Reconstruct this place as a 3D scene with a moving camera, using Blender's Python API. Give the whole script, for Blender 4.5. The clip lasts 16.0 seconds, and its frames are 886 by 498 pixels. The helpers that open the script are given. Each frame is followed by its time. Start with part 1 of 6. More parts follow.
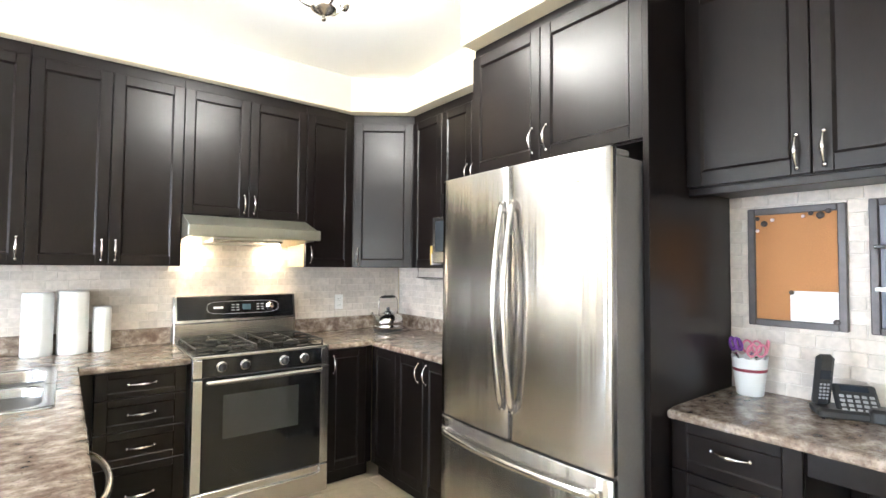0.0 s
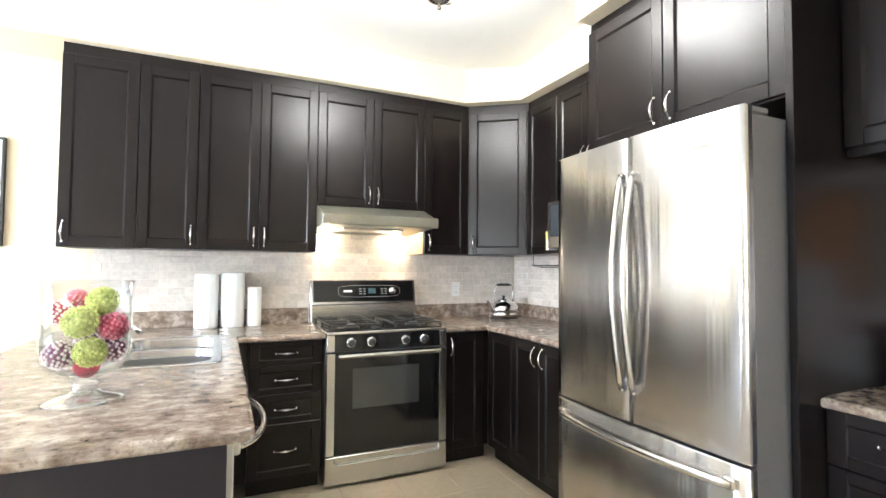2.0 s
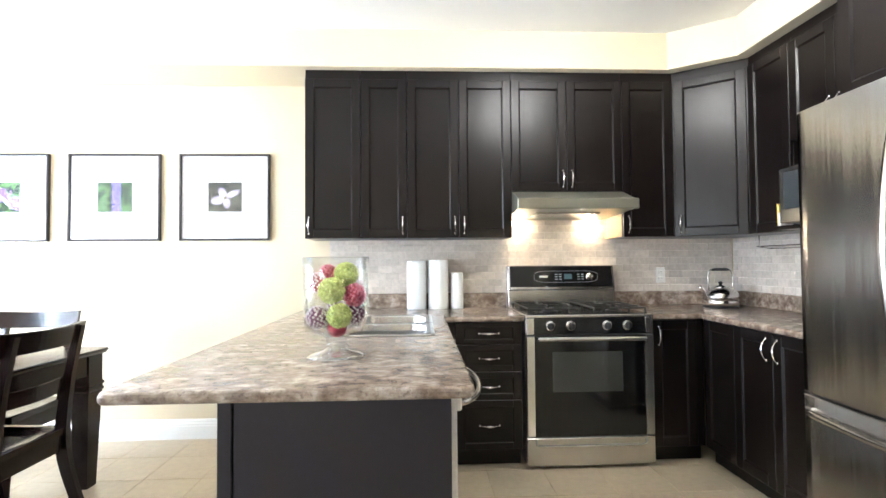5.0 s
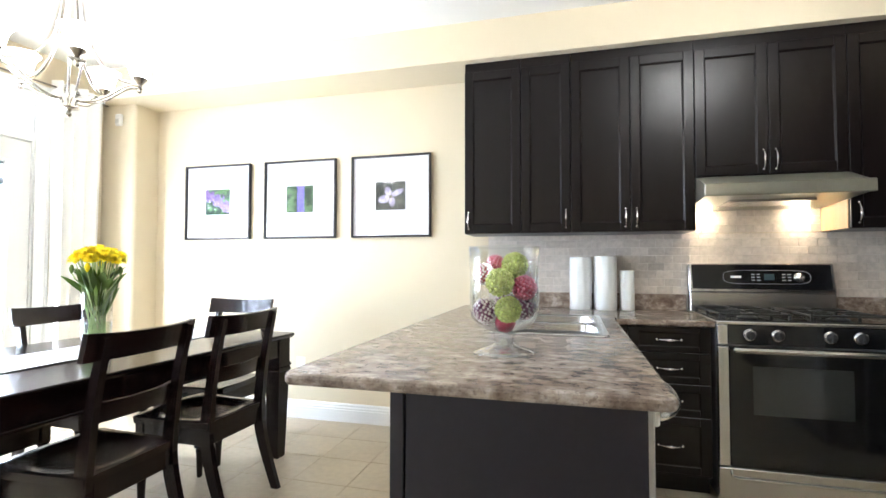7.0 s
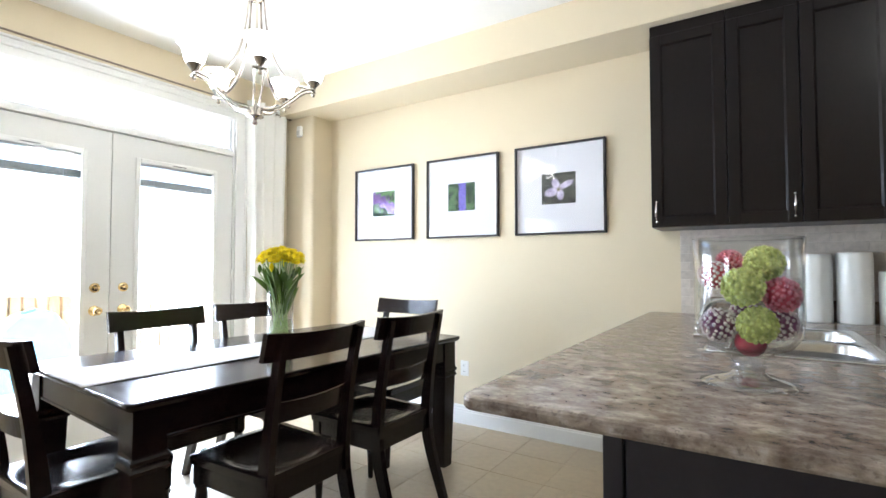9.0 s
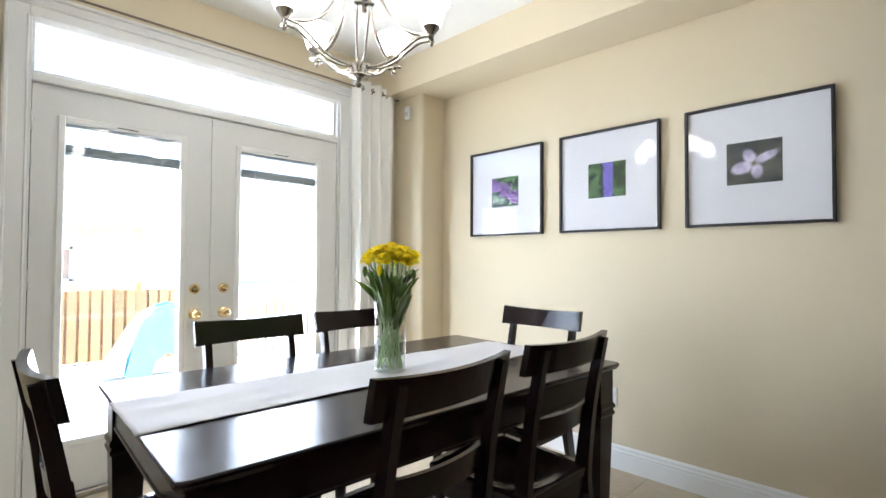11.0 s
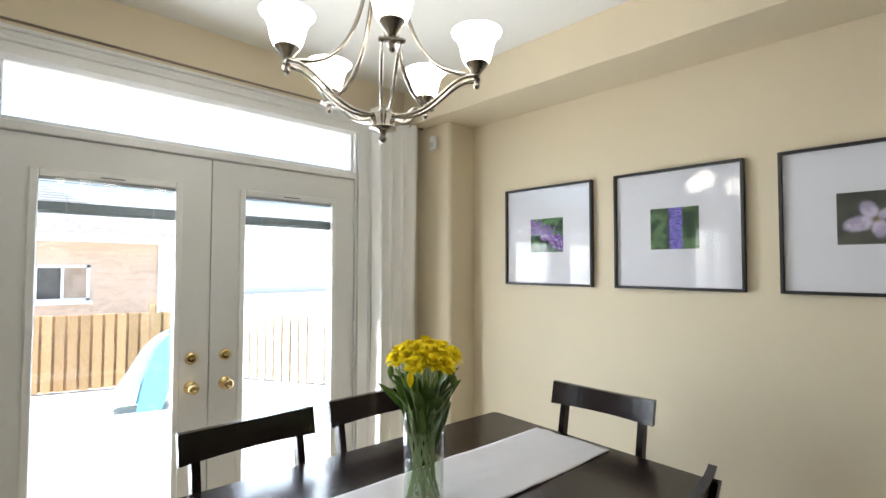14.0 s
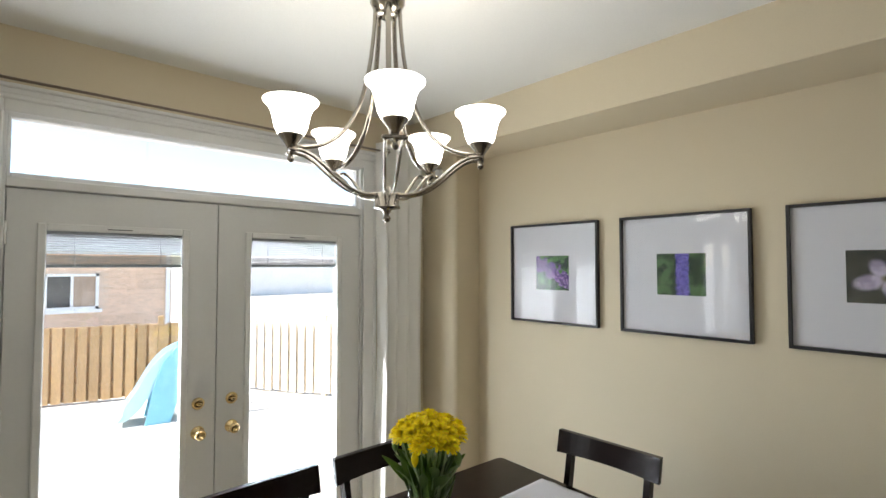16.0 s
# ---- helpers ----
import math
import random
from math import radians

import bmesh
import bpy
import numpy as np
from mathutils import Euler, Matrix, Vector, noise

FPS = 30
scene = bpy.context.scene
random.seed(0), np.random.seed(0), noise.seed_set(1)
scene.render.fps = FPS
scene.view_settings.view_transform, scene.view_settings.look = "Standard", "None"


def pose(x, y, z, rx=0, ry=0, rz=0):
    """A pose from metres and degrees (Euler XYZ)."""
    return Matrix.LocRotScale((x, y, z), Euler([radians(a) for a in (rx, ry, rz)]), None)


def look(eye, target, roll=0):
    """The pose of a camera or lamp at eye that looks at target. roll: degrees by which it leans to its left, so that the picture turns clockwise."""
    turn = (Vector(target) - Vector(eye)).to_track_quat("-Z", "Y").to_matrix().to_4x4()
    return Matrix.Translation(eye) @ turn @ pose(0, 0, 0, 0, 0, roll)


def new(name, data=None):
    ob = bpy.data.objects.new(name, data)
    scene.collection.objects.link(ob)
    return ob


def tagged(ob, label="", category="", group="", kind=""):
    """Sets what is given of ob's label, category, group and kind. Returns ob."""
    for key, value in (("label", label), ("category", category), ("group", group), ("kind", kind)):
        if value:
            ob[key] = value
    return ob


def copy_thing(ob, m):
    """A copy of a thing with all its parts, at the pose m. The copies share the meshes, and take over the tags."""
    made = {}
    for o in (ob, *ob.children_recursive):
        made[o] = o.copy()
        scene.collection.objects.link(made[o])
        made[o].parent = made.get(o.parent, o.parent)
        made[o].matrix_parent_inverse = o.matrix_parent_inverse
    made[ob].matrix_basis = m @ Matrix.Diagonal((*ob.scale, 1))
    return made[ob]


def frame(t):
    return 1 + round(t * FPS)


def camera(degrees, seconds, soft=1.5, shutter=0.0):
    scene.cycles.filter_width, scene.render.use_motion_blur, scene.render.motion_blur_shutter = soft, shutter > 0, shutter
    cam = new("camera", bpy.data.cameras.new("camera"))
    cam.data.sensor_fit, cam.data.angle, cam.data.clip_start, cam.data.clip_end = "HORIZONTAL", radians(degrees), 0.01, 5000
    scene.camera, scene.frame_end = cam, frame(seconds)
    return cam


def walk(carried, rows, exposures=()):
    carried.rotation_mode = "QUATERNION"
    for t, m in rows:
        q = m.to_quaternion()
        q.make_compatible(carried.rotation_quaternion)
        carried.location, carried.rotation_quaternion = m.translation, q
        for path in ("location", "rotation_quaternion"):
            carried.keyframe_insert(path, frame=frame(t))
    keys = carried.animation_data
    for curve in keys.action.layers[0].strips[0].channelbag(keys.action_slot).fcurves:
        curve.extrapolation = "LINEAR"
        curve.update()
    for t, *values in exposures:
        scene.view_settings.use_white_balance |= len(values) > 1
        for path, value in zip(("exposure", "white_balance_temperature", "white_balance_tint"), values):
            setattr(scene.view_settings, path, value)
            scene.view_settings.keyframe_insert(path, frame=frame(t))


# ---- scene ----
cam = camera(84.9, 16.0)
PATH = [
    (0, (-0.447, 1.42, 1.426), (0.784, 2.995, 1.502), 0.5),
    (0.5, (-0.444, 1.407, 1.399), (0.693, 3.05, 1.476), 0.5),
    (1, (-0.445, 1.4, 1.38), (0.59, 3.11, 1.452), 0.5),
    (1.5, (-0.449, 1.39, 1.351), (0.478, 3.161, 1.424), 0.5),
    (2, (-0.461, 1.39, 1.327), (0.365, 3.209, 1.401), 0.5),
    (2.5, (-0.472, 1.389, 1.307), (0.251, 3.252, 1.379), 0.4),
    (3, (-0.482, 1.392, 1.289), (0.129, 3.295, 1.359), 0.3),
    (3.2, (-0.489, 1.391, 1.287), (0.072, 3.31, 1.356), 0.2),
    (5.3, (-0.535, 1.397, 1.241), (-0.536, 3.396, 1.302), -0.1),
    (5.5, (-0.547, 1.413, 1.232), (-0.612, 3.411, 1.303), 0.2),
    (6, (-0.563, 1.444, 1.219), (-0.774, 3.432, 1.287), 0.2),
    (6.5, (-0.576, 1.481, 1.218), (-0.938, 3.447, 1.286), 0.2),
    (7, (-0.603, 1.527, 1.214), (-1.12, 3.458, 1.28), 0.1),
    (7.5, (-0.636, 1.58, 1.213), (-1.3, 3.466, 1.279), 0.1),
    (8, (-0.676, 1.625, 1.214), (-1.484, 3.453, 1.279), 0.0),
    (8.5, (-0.727, 1.674, 1.208), (-1.674, 3.435, 1.272), 0.0),
    (9, (-0.806, 1.755, 1.209), (-1.892, 3.434, 1.277), 0.0),
    (9.5, (-0.891, 1.834, 1.217), (-2.104, 3.423, 1.279), 0.1),
    (9.7, (-0.939, 1.867, 1.223), (-2.194, 3.424, 1.278), 0.2),
    (11.8, (-1.569, 2.321, 1.258), (-2.998, 3.719, 1.321), 0.2),
    (12, (-1.603, 2.345, 1.271), (-3.034, 3.741, 1.337), 0.2),
    (12.5, (-1.664, 2.382, 1.335), (-3.099, 3.773, 1.405), 0.2),
    (13, (-1.7, 2.396, 1.402), (-3.141, 3.781, 1.478), 0.2),
    (13.5, (-1.721, 2.403, 1.473), (-3.167, 3.782, 1.548), 0.2),
    (14, (-1.733, 2.404, 1.54), (-3.185, 3.778, 1.615), 0.1),
    (14.5, (-1.738, 2.409, 1.603), (-3.196, 3.777, 1.678), 0.1),
    (15, (-1.74, 2.415, 1.671), (-3.201, 3.779, 1.741), 0.1),
    (15.5, (-1.735, 2.417, 1.731), (-3.203, 3.774, 1.803), 0.0),
    (16, (-1.724, 2.404, 1.785), (-3.193, 3.759, 1.856), 0.0),
]
EXPOSURES = [(0, 4.45, 5900, 10), (3, 4.48, 5740, 10), (5.5, 3.92, 5760, 10), (7.5, 3.45, 5680, 10), (9, 2.98, 5680, 10), (12, 2.28, 5890, 10), (14, 1.95, 6090, 9), (16, 1.5, 6190, 9)]
walk(cam, [(t, look(eye, target, roll)) for t, eye, target, roll in PATH], EXPOSURES)

# ---- place ----
import itertools

# world, sun and exposure
SUN_EL, SUN_AZ = radians(48), radians(196)
world = bpy.data.worlds.new("sky")
scene.world = world
world.use_nodes = True
wn = world.node_tree.nodes
sky = wn.new("ShaderNodeTexSky")
sky.sky_type, sky.sun_disc = "NISHITA", False
sky.sun_elevation, sky.sun_rotation = SUN_EL, SUN_AZ
wn["Background"].inputs["Strength"].default_value = 0.15
world.node_tree.links.new(sky.outputs[0], wn["Background"].inputs["Color"])


def lamp(name, kind, eye, target, energy, color, **more):
    data = bpy.data.lights.new(name, kind)
    data.energy, data.color = energy, color
    ob = new(name, data)
    ob.matrix_world = look(eye, target)
    return ob, data


sun_from = Vector((math.sin(SUN_AZ) * math.cos(SUN_EL), math.cos(SUN_AZ) * math.cos(SUN_EL), math.sin(SUN_EL)))
sun_ob, sun_data = lamp("sun", "SUN", sun_from * 30, (0, 0, 0), 4.6, (1.0, 0.96, 0.90))
sun_data.angle = radians(0.5)
# sky's light through the patio doors, and through an added, unseen second west window
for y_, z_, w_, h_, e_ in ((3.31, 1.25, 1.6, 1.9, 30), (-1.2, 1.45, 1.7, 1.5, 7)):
    o_, d_ = lamp("window_fill", "AREA", (-4.66 if y_ > 0 else -4.62, y_, z_), (0, y_, z_ - 0.3), e_, (0.90, 0.95, 1.0))
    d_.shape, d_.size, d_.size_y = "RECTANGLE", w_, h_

# room, in metres
WX, EX, NY, SY = -4.49, 1.87, 5.0, -3.2
CEIL, SOFF = 2.82, 2.565
UY, UX = 4.68, 1.605          # fronts of the wall units
CT = 0.922                    # worktop height


# ---- materials ----
def mat(name, color, rough=0.5, metal=0.0, **k):
    """Two scales of variation: broad stains (vary) and fine grain (grain), with a bump."""
    m = bpy.data.materials.new(name)
    m.use_nodes = True
    nt = m.node_tree
    N, L = nt.nodes, nt.links
    b = N["Principled BSDF"]
    b.inputs["Roughness"].default_value, b.inputs["Metallic"].default_value = rough, metal
    tc = N.new("ShaderNodeTexCoord")
    geo = N.new("ShaderNodeNewGeometry")
    src = geo.outputs["Position"] if k.get("world") else tc.outputs["Object"]
    mp = N.new("ShaderNodeMapping")
    mp.inputs["Scale"].default_value = k.get("stretch", (1, 1, 1))
    L.new(src, mp.inputs["Vector"])

    def noise_node(scale, detail=4.0):
        n = N.new("ShaderNodeTexNoise")
        n.inputs["Scale"].default_value, n.inputs["Detail"].default_value = scale, detail
        L.new(mp.outputs[0], n.inputs["Vector"])
        return n
    big, fine = noise_node(k.get("big", 2.0), 3.0), noise_node(k.get("small", 60.0), 3.0)
    c = Vector(color)
    v, g = k.get("vary", 0.06), k.get("grain", 0.04)
    r1 = N.new("ShaderNodeMix"); r1.data_type = "RGBA"
    r1.inputs[6].default_value = (*(c * (1 - v)), 1)
    r1.inputs[7].default_value = (*(c * (1 + v)), 1)
    L.new(big.outputs["Fac"], r1.inputs[0])
    hs = N.new("ShaderNodeHueSaturation")
    mr = N.new("ShaderNodeMapRange")
    mr.inputs["From Min"].default_value, mr.inputs["From Max"].default_value = 0.3, 0.7
    mr.inputs["To Min"].default_value, mr.inputs["To Max"].default_value = 1 - g, 1 + g
    L.new(fine.outputs["Fac"], mr.inputs["Value"])
    last = mr.outputs[0]
    if k.get("each"):
        oi = N.new("ShaderNodeObjectInfo")
        me = N.new("ShaderNodeMapRange")
        me.inputs["To Min"].default_value, me.inputs["To Max"].default_value = 1 - k["each"], 1 + k["each"]
        L.new(oi.outputs["Random"], me.inputs["Value"])
        mm = N.new("ShaderNodeMath"); mm.operation = "MULTIPLY"
        L.new(last, mm.inputs[0]); L.new(me.outputs[0], mm.inputs[1])
        last = mm.outputs[0]
    if k.get("island"):
        me = N.new("ShaderNodeMapRange")
        me.inputs["To Min"].default_value, me.inputs["To Max"].default_value = 1 - k["island"], 1 + k["island"]
        L.new(geo.outputs["Random Per Island"], me.inputs["Value"])
        mm = N.new("ShaderNodeMath"); mm.operation = "MULTIPLY"
        L.new(last, mm.inputs[0]); L.new(me.outputs[0], mm.inputs[1])
        last = mm.outputs[0]
    L.new(last, hs.inputs["Value"])
    L.new(r1.outputs[2], hs.inputs["Color"])
    L.new(hs.outputs[0], b.inputs["Base Color"])
    if k.get("rvary"):
        rr = N.new("ShaderNodeMapRange")
        rr.inputs["To Min"].default_value, rr.inputs["To Max"].default_value = rough - k["rvary"], rough + k["rvary"]
        L.new(big.outputs["Fac"], rr.inputs["Value"]); L.new(rr.outputs[0], b.inputs["Roughness"])
    if k.get("bump"):
        bp = N.new("ShaderNodeBump")
        bp.inputs["Strength"].default_value, bp.inputs["Distance"].default_value = k["bump"], k.get("dist", 0.002)
        L.new(fine.outputs["Fac"], bp.inputs["Height"]); L.new(bp.outputs[0], b.inputs["Normal"])
    if k.get("coat"):
        b.inputs["Coat Weight"].default_value, b.inputs["Coat Roughness"].default_value = k["coat"], k.get("coat_rough", 0.1)
    if k.get("spec") is not None:
        b.inputs["Specular IOR Level"].default_value = k["spec"]
    if k.get("aniso"):
        b.inputs["Anisotropic"].default_value, b.inputs["Anisotropic Rotation"].default_value = k["aniso"], 0.25
    if k.get("glow"):
        b.inputs["Emission Color"].default_value = (*k.get("glow_color", (1, 0.9, 0.75)), 1)
        b.inputs["Emission Strength"].default_value = k["glow"]
    if k.get("sss"):
        b.inputs["Transmission Weight"].default_value = k["sss"]
    return m


def ramp_mat(name, stops, scale, rough, stretch=(1, 1, 1), distort=1.0, second=None, bump=0.0, coat=0.0, fine_scale=90.0):
    """A mottled surface: one distorted noise through a colour ramp, speckled by a second."""
    m = bpy.data.materials.new(name)
    m.use_nodes = True
    N, L = m.node_tree.nodes, m.node_tree.links
    b = N["Principled BSDF"]
    geo = N.new("ShaderNodeNewGeometry")
    mp = N.new("ShaderNodeMapping"); mp.inputs["Scale"].default_value = stretch
    L.new(geo.outputs["Position"], mp.inputs["Vector"])
    n = N.new("ShaderNodeTexNoise")
    n.inputs["Scale"].default_value, n.inputs["Detail"].default_value, n.inputs["Distortion"].default_value = scale, 8, distort
    n.inputs["Roughness"].default_value = 0.62
    L.new(mp.outputs[0], n.inputs["Vector"])
    r = N.new("ShaderNodeValToRGB")
    while len(r.color_ramp.elements) < len(stops):
        r.color_ramp.elements.new(0.5)
    for e, (p, c) in zip(r.color_ramp.elements, stops):
        e.position, e.color = p, (*c, 1)
    L.new(n.outputs["Fac"], r.inputs["Fac"])
    out = r.outputs[0]
    if second:
        n2 = N.new("ShaderNodeTexNoise")
        n2.inputs["Scale"].default_value, n2.inputs["Detail"].default_value = fine_scale, 2
        L.new(geo.outputs["Position"], n2.inputs["Vector"])
        r2 = N.new("ShaderNodeValToRGB")
        r2.color_ramp.elements[0].position, r2.color_ramp.elements[1].position = 0.56, 0.67
        r2.color_ramp.elements[1].color = (0.48, 0.48, 0.48, 1)
        L.new(n2.outputs["Fac"], r2.inputs["Fac"])
        mx = N.new("ShaderNodeMix"); mx.data_type = "RGBA"
        mx.inputs[7].default_value = (*second, 1)
        L.new(r2.outputs[0], mx.inputs[0]); L.new(out, mx.inputs[6])
        out = mx.outputs[2]
    L.new(out, b.inputs["Base Color"])
    b.inputs["Roughness"].default_value = rough
    b.inputs["Coat Weight"].default_value = coat
    if bump:
        bp = N.new("ShaderNodeBump"); bp.inputs["Strength"].default_value, bp.inputs["Distance"].default_value = bump, 0.001
        L.new(n.outputs["Fac"], bp.inputs["Height"]); L.new(bp.outputs[0], b.inputs["Normal"])
    return m


def pane_mat(name, tint=(1, 1, 1), gloss=0.035, power=4.0):
    """A thin flat pane: clear, with a faint mirror on top."""
    m = bpy.data.materials.new(name)
    m.use_nodes = True
    N, L = m.node_tree.nodes, m.node_tree.links
    N.remove(N["Principled BSDF"])
    t, g, mix = N.new("ShaderNodeBsdfTransparent"), N.new("ShaderNodeBsdfGlossy"), N.new("ShaderNodeMixShader")
    w = N.new("ShaderNodeLayerWeight"); w.inputs["Blend"].default_value = 0.5
    p = N.new("ShaderNodeMath"); p.operation = "POWER"; p.inputs[1].default_value = power
    f = N.new("ShaderNodeMath"); f.operation = "MULTIPLY_ADD"; f.inputs[1].default_value, f.inputs[2].default_value = 0.8, gloss
    L.new(w.outputs["Facing"], p.inputs[0]); L.new(p.outputs[0], f.inputs[0])
    t.inputs["Color"].default_value = (*tint, 1)
    g.inputs["Roughness"].default_value = 0.01
    L.new(f.outputs[0], mix.inputs[0]); L.new(t.outputs[0], mix.inputs[1]); L.new(g.outputs[0], mix.inputs[2])
    L.new(mix.outputs[0], N["Material Output"].inputs["Surface"])
    return m


WALL = mat("cream_paint", (0.685, 0.596, 0.428), 0.75, vary=0.02, grain=0.015, small=180, bump=0.12, dist=0.001, world=True)
CEILM = mat("ceiling_paint", (0.80, 0.79, 0.75), 0.85, vary=0.02, grain=0.02, small=140, bump=0.2, dist=0.001, world=True)
TRIM = mat("white_gloss_paint", (0.80, 0.80, 0.78), 0.35, vary=0.02, grain=0.01)
DOORM = mat("white_door_paint", (0.74, 0.74, 0.72), 0.4, vary=0.02, grain=0.01)
ESP = mat("espresso_lacquer", (0.0070, 0.0046, 0.0042), 0.31, vary=0.25, grain=0.15, small=40, stretch=(6, 6, 1), rvary=0.04, bump=0.04, spec=0.27)
# the espresso again, with the window's bluish reflection put into a lighter colour
ESPSHEEN = mat("espresso_end_sheen", (0.0135, 0.0110, 0.0160), 0.36, vary=0.12, grain=0.08, small=60, rvary=0.04, spec=0.36)
ESPIN = mat("maple_side_panel", (0.50, 0.34, 0.18), 0.5, vary=0.1, grain=0.08, stretch=(8, 8, 1))
BLACKW = mat("black_cherry_wood", (0.011, 0.005, 0.0045), 0.24, vary=0.35, grain=0.2, small=30, stretch=(6, 1, 6), rvary=0.05, coat=0.15, coat_rough=0.14, spec=0.24)
# upright tone streaks: brushed grain, plus reflection streaks put into the colour
STEEL = mat("brushed_steel", (0.54, 0.535, 0.53), 0.25, 1.0, vary=0.06, grain=0.03, small=3.4, big=3.0, stretch=(2, 2.4, 0.04), rvary=0.04, aniso=0.90, bump=1.0, dist=0.0065)
STEELH = mat("brushed_steel_level", (0.60, 0.59, 0.575), 0.27, 1.0, vary=0.03, grain=0.012, small=14, stretch=(0.4, 1, 30))
HANDM = mat("smooth_handle_steel", (0.62, 0.60, 0.58), 0.2, 1.0, vary=0.02, grain=0.0)
CHROME = mat("polished_chrome", (0.80, 0.80, 0.80), 0.07, 1.0, vary=0.02, grain=0.0)
NICKEL = mat("satin_nickel", (0.42, 0.385, 0.335), 0.24, 1.0, vary=0.06, grain=0.03)
BRASS = mat("polished_brass", (0.80, 0.61, 0.31), 0.14, 1.0, vary=0.08, grain=0.0)
GREYP = mat("grey_appliance_side", (0.17, 0.162, 0.162), 0.45, vary=0.05, grain=0.05, small=150, bump=0.15, dist=0.0006)
BLACKG = mat("black_enamel_glass", (0.010, 0.010, 0.011), 0.07, vary=0.1, grain=0.0)
BLACKP = mat("black_plastic", (0.020, 0.020, 0.021), 0.42, vary=0.1, grain=0.1, small=120, bump=0.1, dist=0.0005)
IRON = mat("cast_iron", (0.018, 0.017, 0.016), 0.5, vary=0.2, grain=0.2, small=200, bump=0.4, dist=0.0008)
OVENWIN = mat("oven_window_glass", (0.045, 0.048, 0.046), 0.12, vary=0.1, grain=0.02, coat=0.6, coat_rough=0.03)
WHITEC = mat("white_glazed_ceramic", (0.78, 0.80, 0.80), 0.28, vary=0.03, grain=0.02, small=30, bump=0.3, dist=0.003, stretch=(1, 1, 0.3))
WHITEP = mat("white_plastic", (0.78, 0.78, 0.76), 0.35, vary=0.02, grain=0.0)
CLOTH = mat("white_linen", (0.62, 0.60, 0.60), 0.9, vary=0.09, grain=0.08, small=350, bump=0.6, dist=0.001)
CURT = mat("ivory_curtain_cloth", (0.90, 0.89, 0.85), 0.85, vary=0.04, grain=0.05, small=400, bump=0.3, dist=0.0008)
TILE = mat("tumbled_travertine", (0.60, 0.545, 0.49), 0.5, vary=0.08, grain=0.10, small=45, bump=0.3, dist=0.002, each=0.10, world=True)
GROUT = mat("pale_grout", (0.66, 0.62, 0.57), 0.9, vary=0.04, grain=0.05, small=250, bump=0.3, dist=0.001, world=True)
FTILE = mat("beige_floor_tile", (0.46, 0.385, 0.27), 0.32, vary=0.13, grain=0.06, small=25, big=3.0, bump=0.08, dist=0.001, each=0.03, world=True, rvary=0.05)
FGROUT = mat("floor_grout", (0.43, 0.36, 0.255), 0.9, vary=0.08, grain=0.08, small=120, world=True)
TOP = ramp_mat("mottled_laminate", [(0.33, (0.112, 0.078, 0.058)), (0.46, (0.200, 0.153, 0.118)), (0.56, (0.300, 0.245, 0.200)), (0.66, (0.420, 0.365, 0.315))],
               21.0, 0.24, stretch=(0.75, 1.0, 1.0), distort=0.10, second=(0.085, 0.060, 0.048), coat=0.10, fine_scale=95.0)
CORK = mat("cork", (0.43, 0.205, 0.085), 0.9, vary=0.05, grain=0.2, small=300, bump=0.5, dist=0.001)
PAPER = mat("paper", (0.80, 0.78, 0.80), 0.8, vary=0.02, grain=0.01)
MATB = mat("picture_mount_card", (0.80, 0.79, 0.82), 0.8, vary=0.01, grain=0.01)
GLASS = pane_mat("clear_glass", (0.975, 0.985, 0.98), 0.045, 2.8)
GLASSD = pane_mat("thick_glass", (0.93, 0.945, 0.945), 0.17, 2.4)
JARG = pane_mat("jar_glass", (0.97, 0.98, 0.98), 0.06, 2.6)
WATER = pane_mat("vase_water", (0.90, 0.95, 0.88), 0.01)
PANE = pane_mat("window_pane")
PICG = pane_mat("picture_glass", (0.99, 0.99, 0.99), 0.025, 4.5)
SHADE = mat("opal_glass_lit", (0.9, 0.88, 0.84), 0.3, vary=0.02, grain=0.0, glow=3.2, glow_color=(1.0, 0.93, 0.82))
BULB = mat("hood_lens_lit", (0.9, 0.85, 0.7), 0.3, glow=10.0, glow_color=(1.0, 0.78, 0.48))
LEAF = mat("tulip_leaf", (0.115, 0.20, 0.030), 0.36, vary=0.25, grain=0.15, small=25, island=0.35)
STEM = mat("green_stem", (0.40, 0.50, 0.24), 0.5, vary=0.2, grain=0.1, island=0.2)
YELL = mat("yellow_petal", (0.98, 0.80, 0.010), 0.6, vary=0.14, grain=0.1, small=90, island=0.22, spec=0.15)
# white blind, its backlit shade put into a grey base colour
BLIND = mat("blind_slat_backlit", (0.36, 0.38, 0.39), 0.45, vary=0.02, grain=0.02)
BRICK = mat("pink_brick", (0.74, 0.54, 0.39), 0.9, vary=0.08, grain=0.10, small=20, bump=0.4, dist=0.005, island=0.10, each=0.1, world=True)
MORT = mat("brick_mortar", (0.66, 0.52, 0.40), 0.95, vary=0.1, grain=0.1, world=True)
# cedar for the side fence, with overexposed glare put into the colour
FENCE2 = mat("glare_pale_board", (0.72, 0.62, 0.48), 0.85, vary=0.12, grain=0.1, small=12, stretch=(8, 8, 1), each=0.1, bump=0.3, dist=0.003)
FENCE = mat("cedar_board", (0.50, 0.32, 0.15), 0.8, vary=0.15, grain=0.15, small=12, stretch=(8, 8, 1), island=0.15, each=0.18, bump=0.3, dist=0.003)
GROUND = mat("pale_gravel_yard", (0.55, 0.51, 0.44), 0.95, vary=0.12, grain=0.2, small=14, big=0.4, bump=0.5, dist=0.02, world=True)
